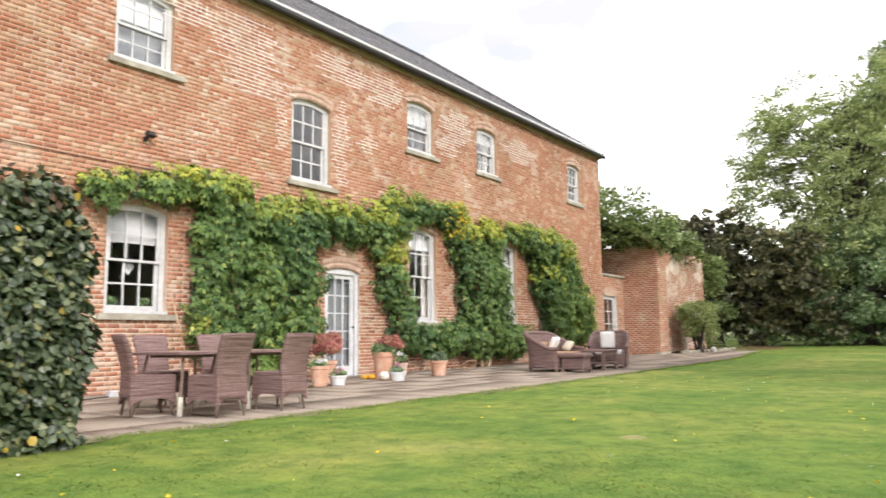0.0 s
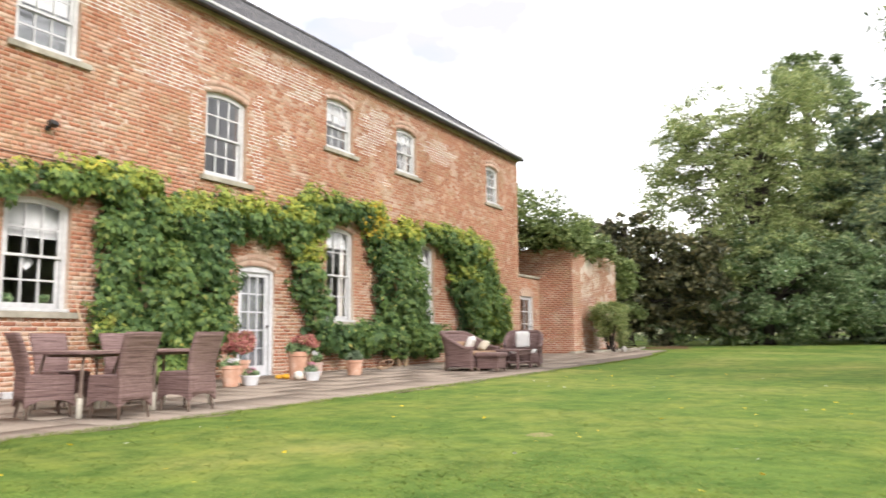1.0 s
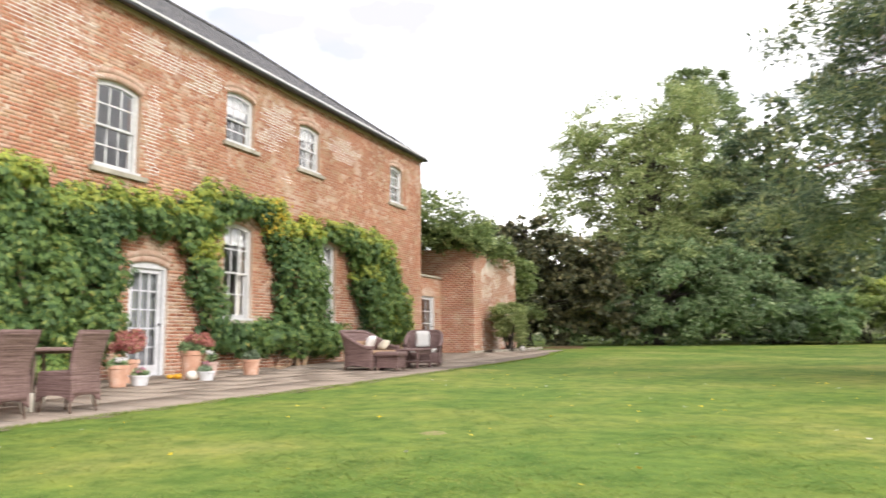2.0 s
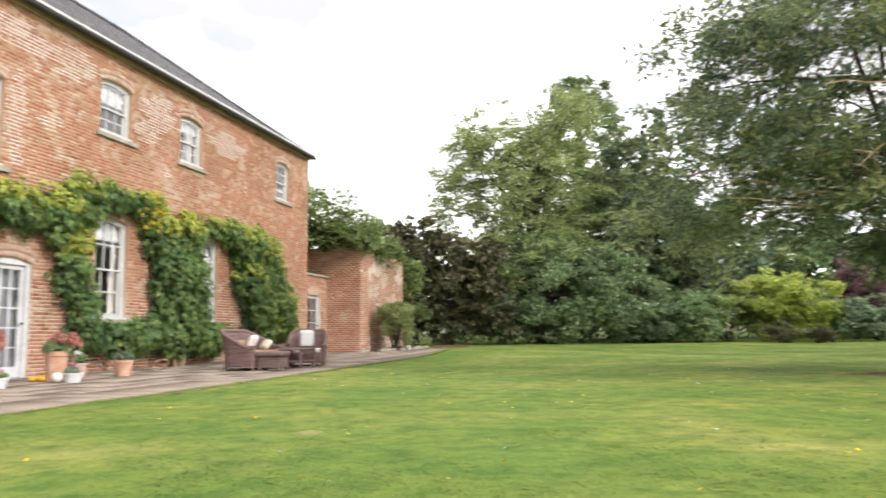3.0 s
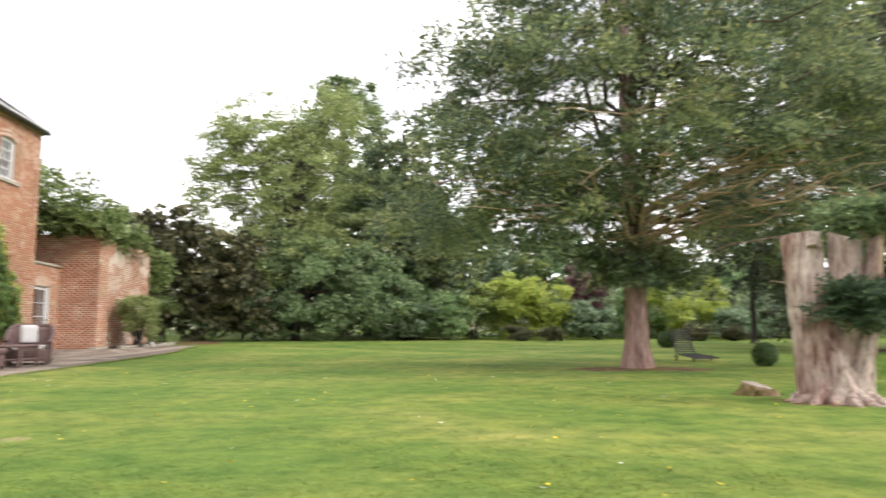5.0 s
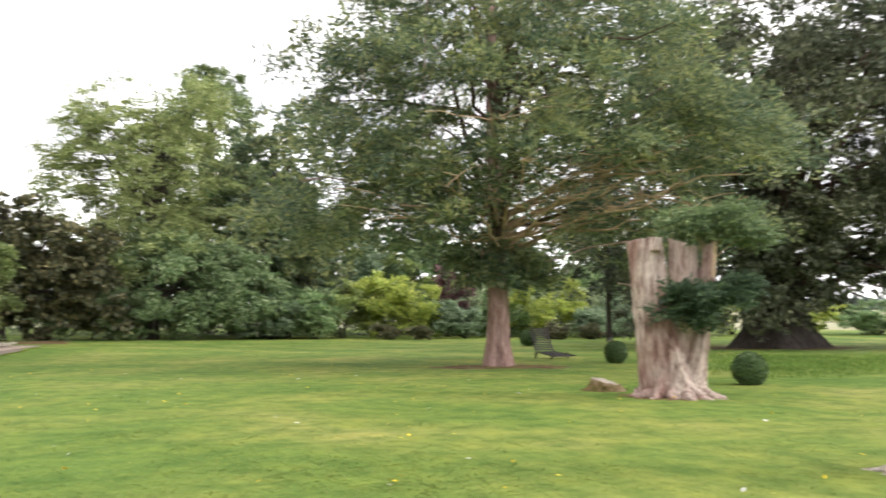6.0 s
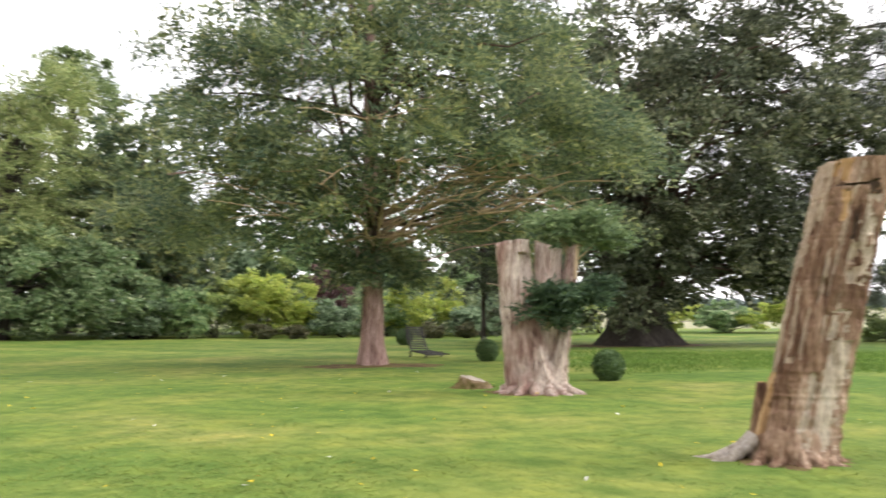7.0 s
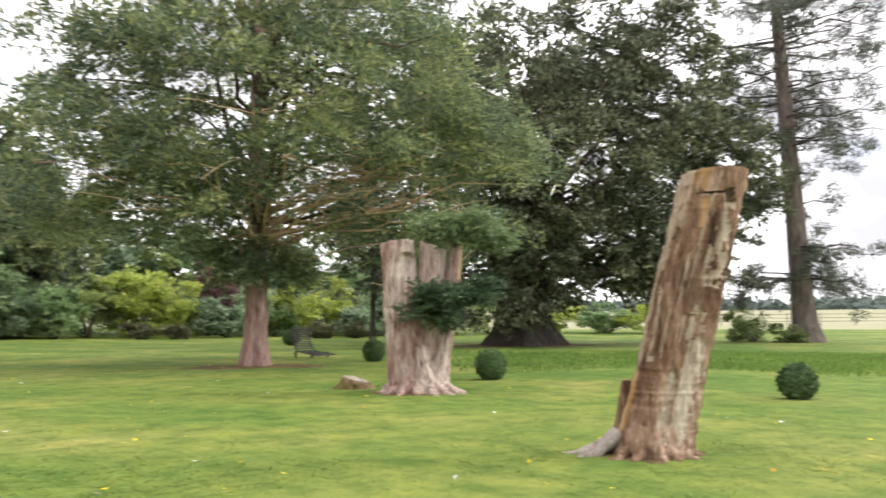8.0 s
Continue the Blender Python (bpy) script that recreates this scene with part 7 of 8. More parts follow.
def topiary(x, y, r, label):
    e = thing("topiary_ball", (x, y, gz(x, y)), label, "topiary", "clipped box balls on the lawn")
    rng = np.random.default_rng(int(x * 10))
    n = int(9000 * r / 0.33)
    d = in_ball(n, rng)
    lump = np.array([1 + 0.07 * noise.noise(Vector(q) * 2.5 + Vector((x, 0, 0))) for q in d])
    p = d * (r * lump * rng.uniform(0.90, 1.01, n))[:, None] + np.array([0, 0, r * 0.93])
    ok = p[:, 2] > 0.005
    leaves("foliage", p[ok], d[ok], 0.045, BOX_LEAF, e, "", 0.6, 0.1, 0.6)
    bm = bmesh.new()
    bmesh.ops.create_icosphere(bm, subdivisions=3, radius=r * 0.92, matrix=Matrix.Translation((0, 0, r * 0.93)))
    # Solid filler inside the ball, coloured as the shade behind its leaves.
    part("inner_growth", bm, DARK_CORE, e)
    t = Tubes()
    t.add([(0, 0, -0.05), (0, 0, 0.3)], [0.035, 0.03], 8)
    put("stem", t.mesh("stem", BARK_DARK), e)


# Near-black green: the shade inside clipped foliage is put into this colour.
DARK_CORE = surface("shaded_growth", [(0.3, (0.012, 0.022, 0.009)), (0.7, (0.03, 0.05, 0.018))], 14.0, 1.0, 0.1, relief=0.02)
topiary(17.0, -8.95, 0.265, "small dark green clipped box ball")
topiary(10.55, -7.9, 0.245, "clipped green box ball beside the stump")
topiary(5.98, -9.18, 0.212, "slightly ragged clipped box ball on open lawn")
topiary(29.5, -11.4, 0.34, "far clipped box ball near the slatted seat")


def slatted_seat(x, y):
    """Curved recliner of thin dark slats: the back stands nearly upright, the seat lies low."""
    e = thing("slatted_recliner", (x, y, gz(x, y)), "dark weathered slatted garden recliner with upright back", "garden seat", turn=120)
    slat = mesh_from("slat", np.array([[sx * 0.40, sy * 0.010, sz * 0.013] for sz in (-1, 1) for sx, sy in ((-1, -1), (1, -1), (1, 1), (-1, 1))]), [[0, 1, 5, 4], [1, 2, 6, 5], [2, 3, 7, 6], [3, 0, 4, 7], [4, 5, 6, 7], [3, 2, 1, 0]], SLAT_WOOD)
    prof = []
    for i in range(24):
        s = i / 23
        if s < 0.55:
            q = s / 0.55
            prof.append((0.12 - 0.18 * q * q, 0.80 - 0.60 * q, 80 - 8 * q))
        else:
            q = (s - 0.55) / 0.45
            prof.append((-0.06 - 0.75 * q, 0.18 - 0.10 * q, 5))
    for yy, zz, a in prof:
        put("slat", slat, e).matrix_basis = pose(0.25 * (yy < -0.06) * -yy, -yy, zz, 90 - a, 0, 0)
    for sx in (-0.34, 0.34):
        t = Tubes()
        t.add([(sx, -yy, zz) for yy, zz, a in prof], [0.018] * len(prof), 6)
        put("side_rail", t.mesh("side_rail", SLAT_WOOD), e)
        for yy in (0.02, 0.55):
            b = boxes((sx - 0.02, sx + 0.02, yy - 0.02, yy + 0.02, -0.03, 0.16))
            part("leg", b, SLAT_WOOD, e)


slatted_seat(19.8, -8.22)

# ---- ivy hedge at the corner of the terrace ----


def hedge(x0, x1, y0, y1, h):
    cx, cy = (x0 + x1) / 2, (y0 + y1) / 2
    e = thing("ivy_hedge", (cx, cy, gz(cx, cy)), "tall clipped hedge of glossy dark leaves with browning top", "hedge")
    rng = np.random.default_rng(231)
    hx, hy = (x1 - x0) / 2, (y1 - y0) / 2

    def skin(n):
        faces = rng.choice(4, n, p=[0.42, 0.33, 0.17, 0.08])
        u, v = rng.uniform(-1, 1, n), rng.uniform(0, 1, n)
        p, d = np.zeros((n, 3)), np.zeros((n, 3))
        for f, (axis, sgn) in enumerate((("y", -1), ("x", 1), ("z", 1), ("y", 1))):
            m = faces == f
            if axis == "y":
                p[m], d[m] = np.stack([u[m] * hx, np.full(m.sum(), sgn * hy), v[m] * h], axis=1), (0, sgn, 0.3)
            elif axis == "x":
                p[m], d[m] = np.stack([np.full(m.sum(), sgn * hx), u[m] * hy, v[m] * h], axis=1), (sgn, 0, 0.3)
            else:
                p[m], d[m] = np.stack([u[m] * hx, (v[m] * 2 - 1) * hy, np.full(m.sum(), h)], axis=1), (0, 0, 1)
        k = np.array([noise.noise(Vector(q) * 1.7) * 0.13 + noise.noise(Vector(q) * 5) * 0.10 for q in p])
        round_off = 0.10 * np.clip(p[:, 2] / h - 0.82, 0, 1) / 0.18 + 0.16 * np.clip(0.3 - p[:, 2] / h, 0, 1)
        p[:, 0] *= 1 - round_off * 0.6
        p[:, 1] *= 1 - round_off
        return p + d * (k + rng.uniform(-0.17, 0.06, n))[:, None], d

    p, d = skin(29000)
    ovate_leaves("foliage", p, d + np.array([0, 0, 0.45]), 0.070, HEDGE_LEAF, e, "", 0.86, 2.2, 0.55)
    p, d = skin(6000)
    top = p[:, 2] > h * 0.88
    leaves("brown_top", p[top] + np.array([0, 0, 0.04]), d[top], 0.085, BROWN_LEAF, e, "browning leaves along the top", 0.6, 0.4, 0.8)
    p, d = skin(2600)
    side = (p[:, 0] > hx - 0.25) | (p[:, 1] < -hy + 0.12)
    pick = side & (rng.uniform(0, 1, len(p)) < 0.012)
    leaves("lime_foliage", p[pick] + d[pick] * 0.05, d[pick], 0.05, VINE_YELLOW, e, "scattered yellow leaves", 0.7, 2.0, 0.4)
    # Added filler block; its dark colour is the shade between the hedge leaves.
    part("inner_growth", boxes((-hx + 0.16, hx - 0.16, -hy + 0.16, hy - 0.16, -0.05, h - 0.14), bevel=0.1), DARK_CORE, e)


hedge(0.9, 3.87, 5.72, 7.0, 2.04)

# ---- terrace ----


def terrace():
    bm = bmesh.new()
    xs = np.linspace(PATIO_X0, PATIO_X1 + 2, 40)
    rows = []
    for k in (0.0, 0.3, 0.65, 1.0):
        edge = [(x, min(terrace_edge(x), FACE - 0.3) * (1 - k) + (FACE + 0.02) * k) for x in xs]
        rows.append([bm.verts.new((x, y, gz(x, y) - 0.006)) for x, y in edge])
    for a, b in zip(rows, rows[1:]):
        for i in range(len(xs) - 1):
            bm.faces.new((a[i], a[i + 1], b[i + 1], b[i]))
    t = part("pavement", bm, JOINT_SAND, None)
    tagged(t, "terrace of pale brown sandstone flags along the house", "terrace", kind="structure")
    rng = np.random.default_rng(241)
    cell = 0.56
    nx, ny = int((PATIO_X1 - PATIO_X0) / cell), int((FACE - PATIO_Y0) / cell + 0.4)
    taken = np.zeros((nx, ny), bool)
    top = np.array([[4, 5, 6, 7], [0, 1, 5, 4], [1, 2, 6, 5], [2, 3, 7, 6], [3, 0, 4, 7]])
    shapes, made = {}, 0
    rest_v, rest_f, n = [], [], 0
    for i in range(nx):
        for j in range(ny):
            if taken[i, j]:
                continue
            for a, b in [[(1, 2), (2, 2), (1, 1), (1, 2), (2, 2), (1, 3)][q] for q in rng.permutation(6)] + [(1, 1)]:
                if i + a <= nx and j + b <= ny and not taken[i:i + a, j:j + b].any():
                    break
            taken[i:i + a, j:j + b] = True
            x, y, ww, dd, c = PATIO_X0 + i * cell, PATIO_Y0 + j * cell, a * cell - 0.009, b * cell - 0.009, 0.003
            if y < terrace_edge(x + ww / 2) - 0.06 or (x < 3.4 and y < 6.6):      # the walk narrows past the pier; the hedge stands in soil
                continue
            if (a, b) not in shapes:
                shapes[a, b] = mesh_from("flagstone", np.array([[0, 0, -0.03], [ww, 0, -0.03], [ww, dd, -0.03], [0, dd, -0.03], [c, c, 0.003], [ww - c, c, 0.003], [ww - c, dd - c, 0.003], [c, dd - c, 0.003]]), top, FLAG)
            up = rng.uniform(-0.001, 0.001)
            z = gz(x, y) + up
            tilt_x, tilt_y = math.degrees(math.atan2(gz(x, y + dd) - gz(x, y), dd)), math.degrees(math.atan2(gz(x, y) - gz(x + ww, y), ww))
            if made < 300 and 3.4 < x < 21:
                put("flagstone", shapes[a, b], t).matrix_basis = pose(x, y, z, tilt_x + rng.normal(0, 0.03), tilt_y + rng.normal(0, 0.03), 0)
                made += 1
            else:
                corner = np.array([q.co[:] for q in shapes[a, b].vertices]) + np.array([x, y, up])
                corner[:, 2] += ground_height(corner[:, 0], corner[:, 1])
                rest_v.append(corner)
                rest_f.append(top + n)
                n += 8
    tagged(put("flagstones", mesh_from("flagstones", np.concatenate(rest_v), np.concatenate(rest_f), FLAG_REST), t), kind="stuff")


# ---- wicker dining set ----


def curved_panel(w, h, bow, lean, thick, n=10, m=12):
    """A tall woven back, bowed across and leaning back as it rises, with rounded edges."""
    bm = bmesh.new()
    grid = [[], []]
    for s in (0, 1):
        for j in range(m + 1):
            v = j / m
            row = []
            for i in range(n + 1):
                u = -1 + 2 * i / n
                half = w / 2 * (1 + 0.17 * v) * (1 - 0.04 * max(0, v - 0.94) / 0.06)
                y = -lean * v ** 1.7 + 0.035 * math.sin(math.pi * v) - bow * (1 - u * u) * (0.4 + 0.6 * v) + (-thick if s else 0) * (1 - 0.35 * max(0, abs(u) - 0.9) / 0.1)
                row.append(bm.verts.new((u * half, y, h * v)))
            grid[s].append(row)
    for s in (0, 1):
        for j in range(m):
            for i in range(n):
                q = (grid[s][j][i], grid[s][j][i + 1], grid[s][j + 1][i + 1], grid[s][j + 1][i])
                bm.faces.new(q if s else q[::-1])
    for j in range(m):
        for i, fl in ((0, False), (n, True)):
            q = (grid[0][j][i], grid[0][j + 1][i], grid[1][j + 1][i], grid[1][j][i])
            bm.faces.new(q if fl else q[::-1])
    for i in range(n):
        bm.faces.new((grid[0][m][i], grid[0][m][i + 1], grid[1][m][i + 1], grid[1][m][i])[::-1])
        bm.faces.new((grid[0][0][i], grid[0][0][i + 1], grid[1][0][i + 1], grid[1][0][i]))
    for f in bm.faces:
        f.smooth = True
    return bm


def dining_chair():
    e = thing("dining_chair", (0, 0, 0), "high-backed brown woven wicker dining chair at the table", "chair", "wicker chairs round the table")
    part("seat", boxes((-0.238, 0.238, -0.22, 0.255, 0.34, 0.445), bevel=0.02), WICKER_DARK, e)
    b = part("backrest", curved_panel(0.475, 0.70, 0.012, 0.12, 0.05), WICKER_DARK, e)
    b.matrix_basis = pose(0, -0.205, 0.19)
    # woven skirt, its lower edge slightly arched on each side
    bm = bmesh.new()
    rings = []
    for drop in (0, 1):
        for push in (0.0, -0.02):
            ring = []
            for face in range(4):
                rot = Matrix.Rotation(math.pi / 2 * face, 4, "Z")
                for i in range(12):
                    u = -1 + 2 * i / 12
                    z = 0.43 if not drop else 0.115 + 0.075 * (1 - abs(u) ** 3)
                    half = 0.248 + (0.008 if drop else 0.0) + push
                    ring.append(bm.verts.new(rot @ Vector((u * half, -half, z))))
            rings.append(ring)
    n = len(rings[0])
    for a, b2 in ((0, 2), (2, 3), (3, 1), (1, 0)):
        for i in range(n):
            k = (i + 1) % n
            bm.faces.new((rings[b2][i], rings[b2][k], rings[a][k], rings[a][i]))
    part("skirt", bm, WICKER_DARK, e)
    for sx in (-1, 1):
        for sy in (-1, 1):
            t = Tubes()
            t.add([(sx * 0.205, sy * 0.205, 0.18), (sx * 0.225, sy * 0.228, 0.0)], [0.019, 0.013], 10, cap=True)
            put("leg", t.mesh("leg", LEG_DARK), e)
    for piece in e.children:
        piece.data.transform(Matrix.Diagonal((0.82, 0.96, 1.0, 1.0)))
    return e


LEG_DARK = surface("chair_leg_wood", [(0.3, (0.13, 0.09, 0.07)), (0.7, (0.26, 0.19, 0.15))], 8.0, 0.6, 0.3)


def dining_table():
    """One of the two square tables that stand end to end: woven edge, smooth top, four legs splayed to the corners."""
    e = thing("dining_table", (0, 0, 0), "square brown woven garden table with splayed pale-footed legs", "table", "square tables end to end")
    part("tabletop", boxes((-0.478, 0.478, -0.478, 0.478, 0.656, 0.684), bevel=0.010), WICKER_DARK, e)
    part("top_inset", boxes((-0.42, 0.42, -0.42, 0.42, 0.685, 0.689)), TABLE_TOP, e, "smooth brown top panel")
    part("apron", boxes((-0.31, 0.31, -0.31, -0.29, 0.622, 0.649), (-0.31, 0.31, 0.29, 0.31, 0.622, 0.649), (-0.31, -0.29, -0.29, 0.29, 0.622, 0.649), (0.29, 0.31, -0.29, 0.29, 0.622, 0.649)), LEG_DARK, e)
    for sx in (-1, 1):
        for sy in (-1, 1):
            t = Tubes()
            t.add([(sx * 0.325, sy * 0.325, 0.648), (sx * 0.405, sy * 0.405, 0.20)], [0.015, 0.021], 10)
            leg = put("leg", t.mesh("leg", LEG_DARK), e)
            t = Tubes()
            t.add([(sx * 0.405, sy * 0.405, 0.20), (sx * 0.436, sy * 0.436, 0.0)], [0.028, 0.031], 12, cap=True)
            put("foot", t.mesh("foot", LEG_PALE), leg, "pale lower foot of the leg")
    return e


TABLE_TOP = surface("brown_table_top", [(0.3, (0.24, 0.16, 0.14)), (0.7, (0.34, 0.235, 0.21))], 3.0, 0.45, 0.4)
first_table = dining_table()
first_table.matrix_basis = pose(6.15, 7.48, gz(6.15, 7.48) + 0.004, 0, 0, 1.0)
copy_thing(first_table, pose(7.12, 7.50, gz(7.12, 7.50) + 0.004, 0, 0, -0.6))
chair = dining_chair()
seats = [(5.66, 7.54, -106.0), (6.00, 6.76, 1.0), (6.90, 6.77, 3.0), (6.30, 8.20, 178.0), (7.26, 8.22, 183.0)]
for i, (x, y, a) in enumerate(seats):
    m = pose(x, y, gz(x, y) + 0.004, 0, 0, a)
    if i == 0:
        chair.matrix_basis = m
    else:
        copy_thing(chair, m)

# ---- lounge set ----


CUSHION_CREAM = surface("cream_cushion", [(0.3, (0.60, 0.54, 0.42)), (0.7, (0.70, 0.64, 0.52))], 8.0, 0.95, 0.1)


def woven_tub(name, x, y, turn, label, category, half, group="wicker lounge set"):
    """A deep woven seat, half its width given: a rim that falls from the back to the arms, a flared skirt, a seat box, feet."""
    e = thing(name, (x, y, gz(x, y) + 0.004), label, category, group, turn=turn)
    n, rows = 44, 9
    vs, fs = [], []
    for s in (0, 1):
        for i in range(n + 1):
            a = math.pi * (-0.16 + 1.32 * i / n)
            sn, cs = math.sin(a), math.cos(a)
            u = math.copysign(abs(cs) ** 0.62, cs)               # squarish plan
            w = max(0.0, sn) ** 0.62 if sn > 0 else sn
            deep = -0.42 * w - (0.45 * sn if sn < 0 else 0.0)
            rim = 0.50 + 0.37 * min(1.0, max(0.0, (0.26 - deep) / 0.62)) ** 1.3
            for j in range(rows):
                q = j / (rows - 1)
                waist = 1 + 0.10 * q * q + 0.07 * (1 - q) ** 3
                r = 1.0 - 0.11 * s
                skirt = 0.075 * (1 - abs(math.sin(2 * a))) if j == 0 else 0.0
                vs.append([(half - 0.41 + 0.41 * waist * (1 - 0.16 * s)) * u, -0.42 * waist * r * w - (0.45 * sn if sn < 0 else 0.0) - 0.13 * q * q * max(0.0, w), 0.05 + skirt + (rim - 0.05) * q])
    k = (n + 1) * rows
    for s in (0, 1):
        for i in range(n):
            for j in range(rows - 1):
                o = s * k + i * rows + j
                q = [o, o + rows, o + rows + 1, o + 1]
                fs.append(q if s == 0 else q[::-1])
    for i in range(n):
        o = i * rows + rows - 1
        fs.append([o, o + rows, k + o + rows, k + o])
    for i in (0, n):                                             # the closed fronts of the arms
        o = i * rows
        for j in range(rows - 1):
            fs.append([o + j, o + j + 1, k + o + j + 1, k + o + j])
    put("shell", mesh_from("shell", np.array(vs), fs, WICKER_LOUNGE, smooth=True), e)
    t = Tubes()
    pts = [[(vs[i * rows + rows - 1][c] + vs[k + i * rows + rows - 1][c]) / 2 for c in range(3)] for i in range(n + 1)]
    t.add(pts, [0.048] * (n + 1), 10, cap=True)
    put("rim", t.mesh("rim", WICKER_LOUNGE), e, "thick rolled wicker rim")
    part("seat", boxes((-half + 0.06, half - 0.06, -0.30, 0.42, 0.08, 0.34), bevel=0.03), WICKER_LOUNGE, e)
    for sx in (-half + 0.07, half - 0.07):
        for sy in (-0.30, 0.38):
            part("leg", boxes((sx - 0.03, sx + 0.03, sy - 0.03, sy + 0.03, 0.0, 0.10), bevel=0.008), LEG_DARK, e)
    return e


def pillow(name, w, h, d, mat, parent, place, label):
    """A plump square cushion with pinched corners."""
    bm = bmesh.new()
    bmesh.ops.create_grid(bm, x_segments=10, y_segments=10, size=1.0)
    top = list(bm.verts)
    back = bmesh.ops.duplicate(bm, geom=bm.verts[:] + bm.edges[:] + bm.faces[:])["geom"]
    bmesh.ops.reverse_faces(bm, faces=[g for g in back if isinstance(g, bmesh.types.BMFace)])
    low = [g for g in back if isinstance(g, bmesh.types.BMVert)]
    for vset, sgn in ((top, 1), (low, -1)):
        for v in vset:
            u, q = v.co.x, v.co.y
            puff = ((1 - u ** 4) * (1 - q ** 4)) ** 0.5
            pinch = 1 - 0.07 * (1 - (1 - u * u) * (1 - q * q)) * (1 - min(abs(abs(u) - abs(q)), 0.5))
            v.co = Vector((u * w / 2 * pinch, sgn * d / 2 * puff, q * h / 2 * pinch))
    bmesh.ops.remove_doubles(bm, verts=bm.verts, dist=0.001)
    for f in bm.faces:
        f.smooth = True
    ob = part(name, bm, mat, parent, label)
    ob.matrix_basis = place


sofa = woven_tub("wicker_sofa", 16.50, 8.08, 177.0, "small brown woven wicker sofa with tan seat and pale scatter cushions", "sofa", 0.66)
part("seat_cushion", boxes((-0.56, 0.56, -0.27, 0.40, 0.34, 0.44), bevel=0.035), CUSHION_TAN, sofa, "tan seat cushion")
part("back_cushion", boxes((-0.56, 0.56, -0.36, -0.24, 0.42, 0.66), bevel=0.05), CUSHION_TAN, sofa, "tan back cushion")
pillow("scatter_cushion", 0.36, 0.34, 0.15, CUSHION, sofa, pose(-0.22, -0.12, 0.63, -24, 0, 8), "white scatter cushion")
pillow("scatter_cushion", 0.38, 0.28, 0.14, CUSHION_CREAM, sofa, pose(-0.42, 0.12, 0.56, -40, 0, 52), "cream scatter cushion")
armchair = woven_tub("wicker_armchair", 18.55, 7.62, 108.0, "brown wicker tub armchair with white cushions", "armchair", 0.46)
part("seat_cushion", boxes((-0.34, 0.34, -0.26, 0.38, 0.34, 0.43), bevel=0.03), CUSHION, armchair)
pillow("back_cushion", 0.38, 0.44, 0.14, CUSHION, armchair, pose(0.04, -0.22, 0.68, -14, 0, 4), "white scatter cushion")


def low_table(name, x, y, turn, w, d, h, label, shelf):
    e = thing(name, (x, y, gz(x, y) + 0.004), label, "low table", turn=turn)
    top = boxes((-w / 2, w / 2, -d / 2, d / 2, h - 0.05, h), bevel=0.02) if shelf else boxes((-w / 2 - 0.03, w / 2 + 0.03, -d / 2 - 0.03, d / 2 + 0.03, h - 0.11, h), bevel=0.05)
    part("tabletop" if shelf else "rolled_top", top, WICKER_LOUNGE, e)
    if shelf:
        part("shelf", boxes((-w / 2 + 0.04, w / 2 - 0.04, -d / 2 + 0.04, d / 2 - 0.04, 0.14, 0.17), bevel=0.008), WICKER_LOUNGE, e)
        part("apron", boxes((-w / 2 + 0.03, w / 2 - 0.03, -d / 2 + 0.03, -d / 2 + 0.05, h - 0.13, h - 0.05), (-w / 2 + 0.03, w / 2 - 0.03, d / 2 - 0.05, d / 2 - 0.03, h - 0.13, h - 0.05)), WICKER_LOUNGE, e)
    else:
        part("body", boxes((-w / 2 + 0.02, w / 2 - 0.02, -d / 2 + 0.02, d / 2 - 0.02, 0.06, h - 0.09), bevel=0.02), WICKER_LOUNGE, e)
    for sx in (-1, 1):
        for sy in (-1, 1):
            part("leg", boxes((sx * (w / 2 - 0.05) - 0.03, sx * (w / 2 - 0.05) + 0.03, sy * (d / 2 - 0.05) - 0.03, sy * (d / 2 - 0.05) + 0.03, 0.0, (h - 0.05) if shelf else 0.07), bevel=0.006), WICKER_LOUNGE if shelf else LEG_DARK, e)


low_table("footstool", 16.22, 7.40, 4, 0.52, 0.56, 0.42, "square brown wicker footstool", False)
low_table("coffee_table", 17.50, 7.44, 4, 0.98, 0.66, 0.46, "brown wicker coffee table with lower shelf", True)

# ---- pots ----


def lathe(profile, sides=24):
    """A turned shape; profile of (radius, height), outside up and inside down."""
    vs, fs = [], []
    ang = np.linspace(0, 2 * np.pi, sides, endpoint=False)
    for r, z in profile:
        vs += [[r * math.cos(a), r * math.sin(a), z] for a in ang]
    for i in range(len(profile) - 1):
        for j in range(sides):
            k = (j + 1) % sides
            fs.append([i * sides + j, i * sides + k, (i + 1) * sides + k, (i + 1) * sides + j])
    return np.array(vs), fs


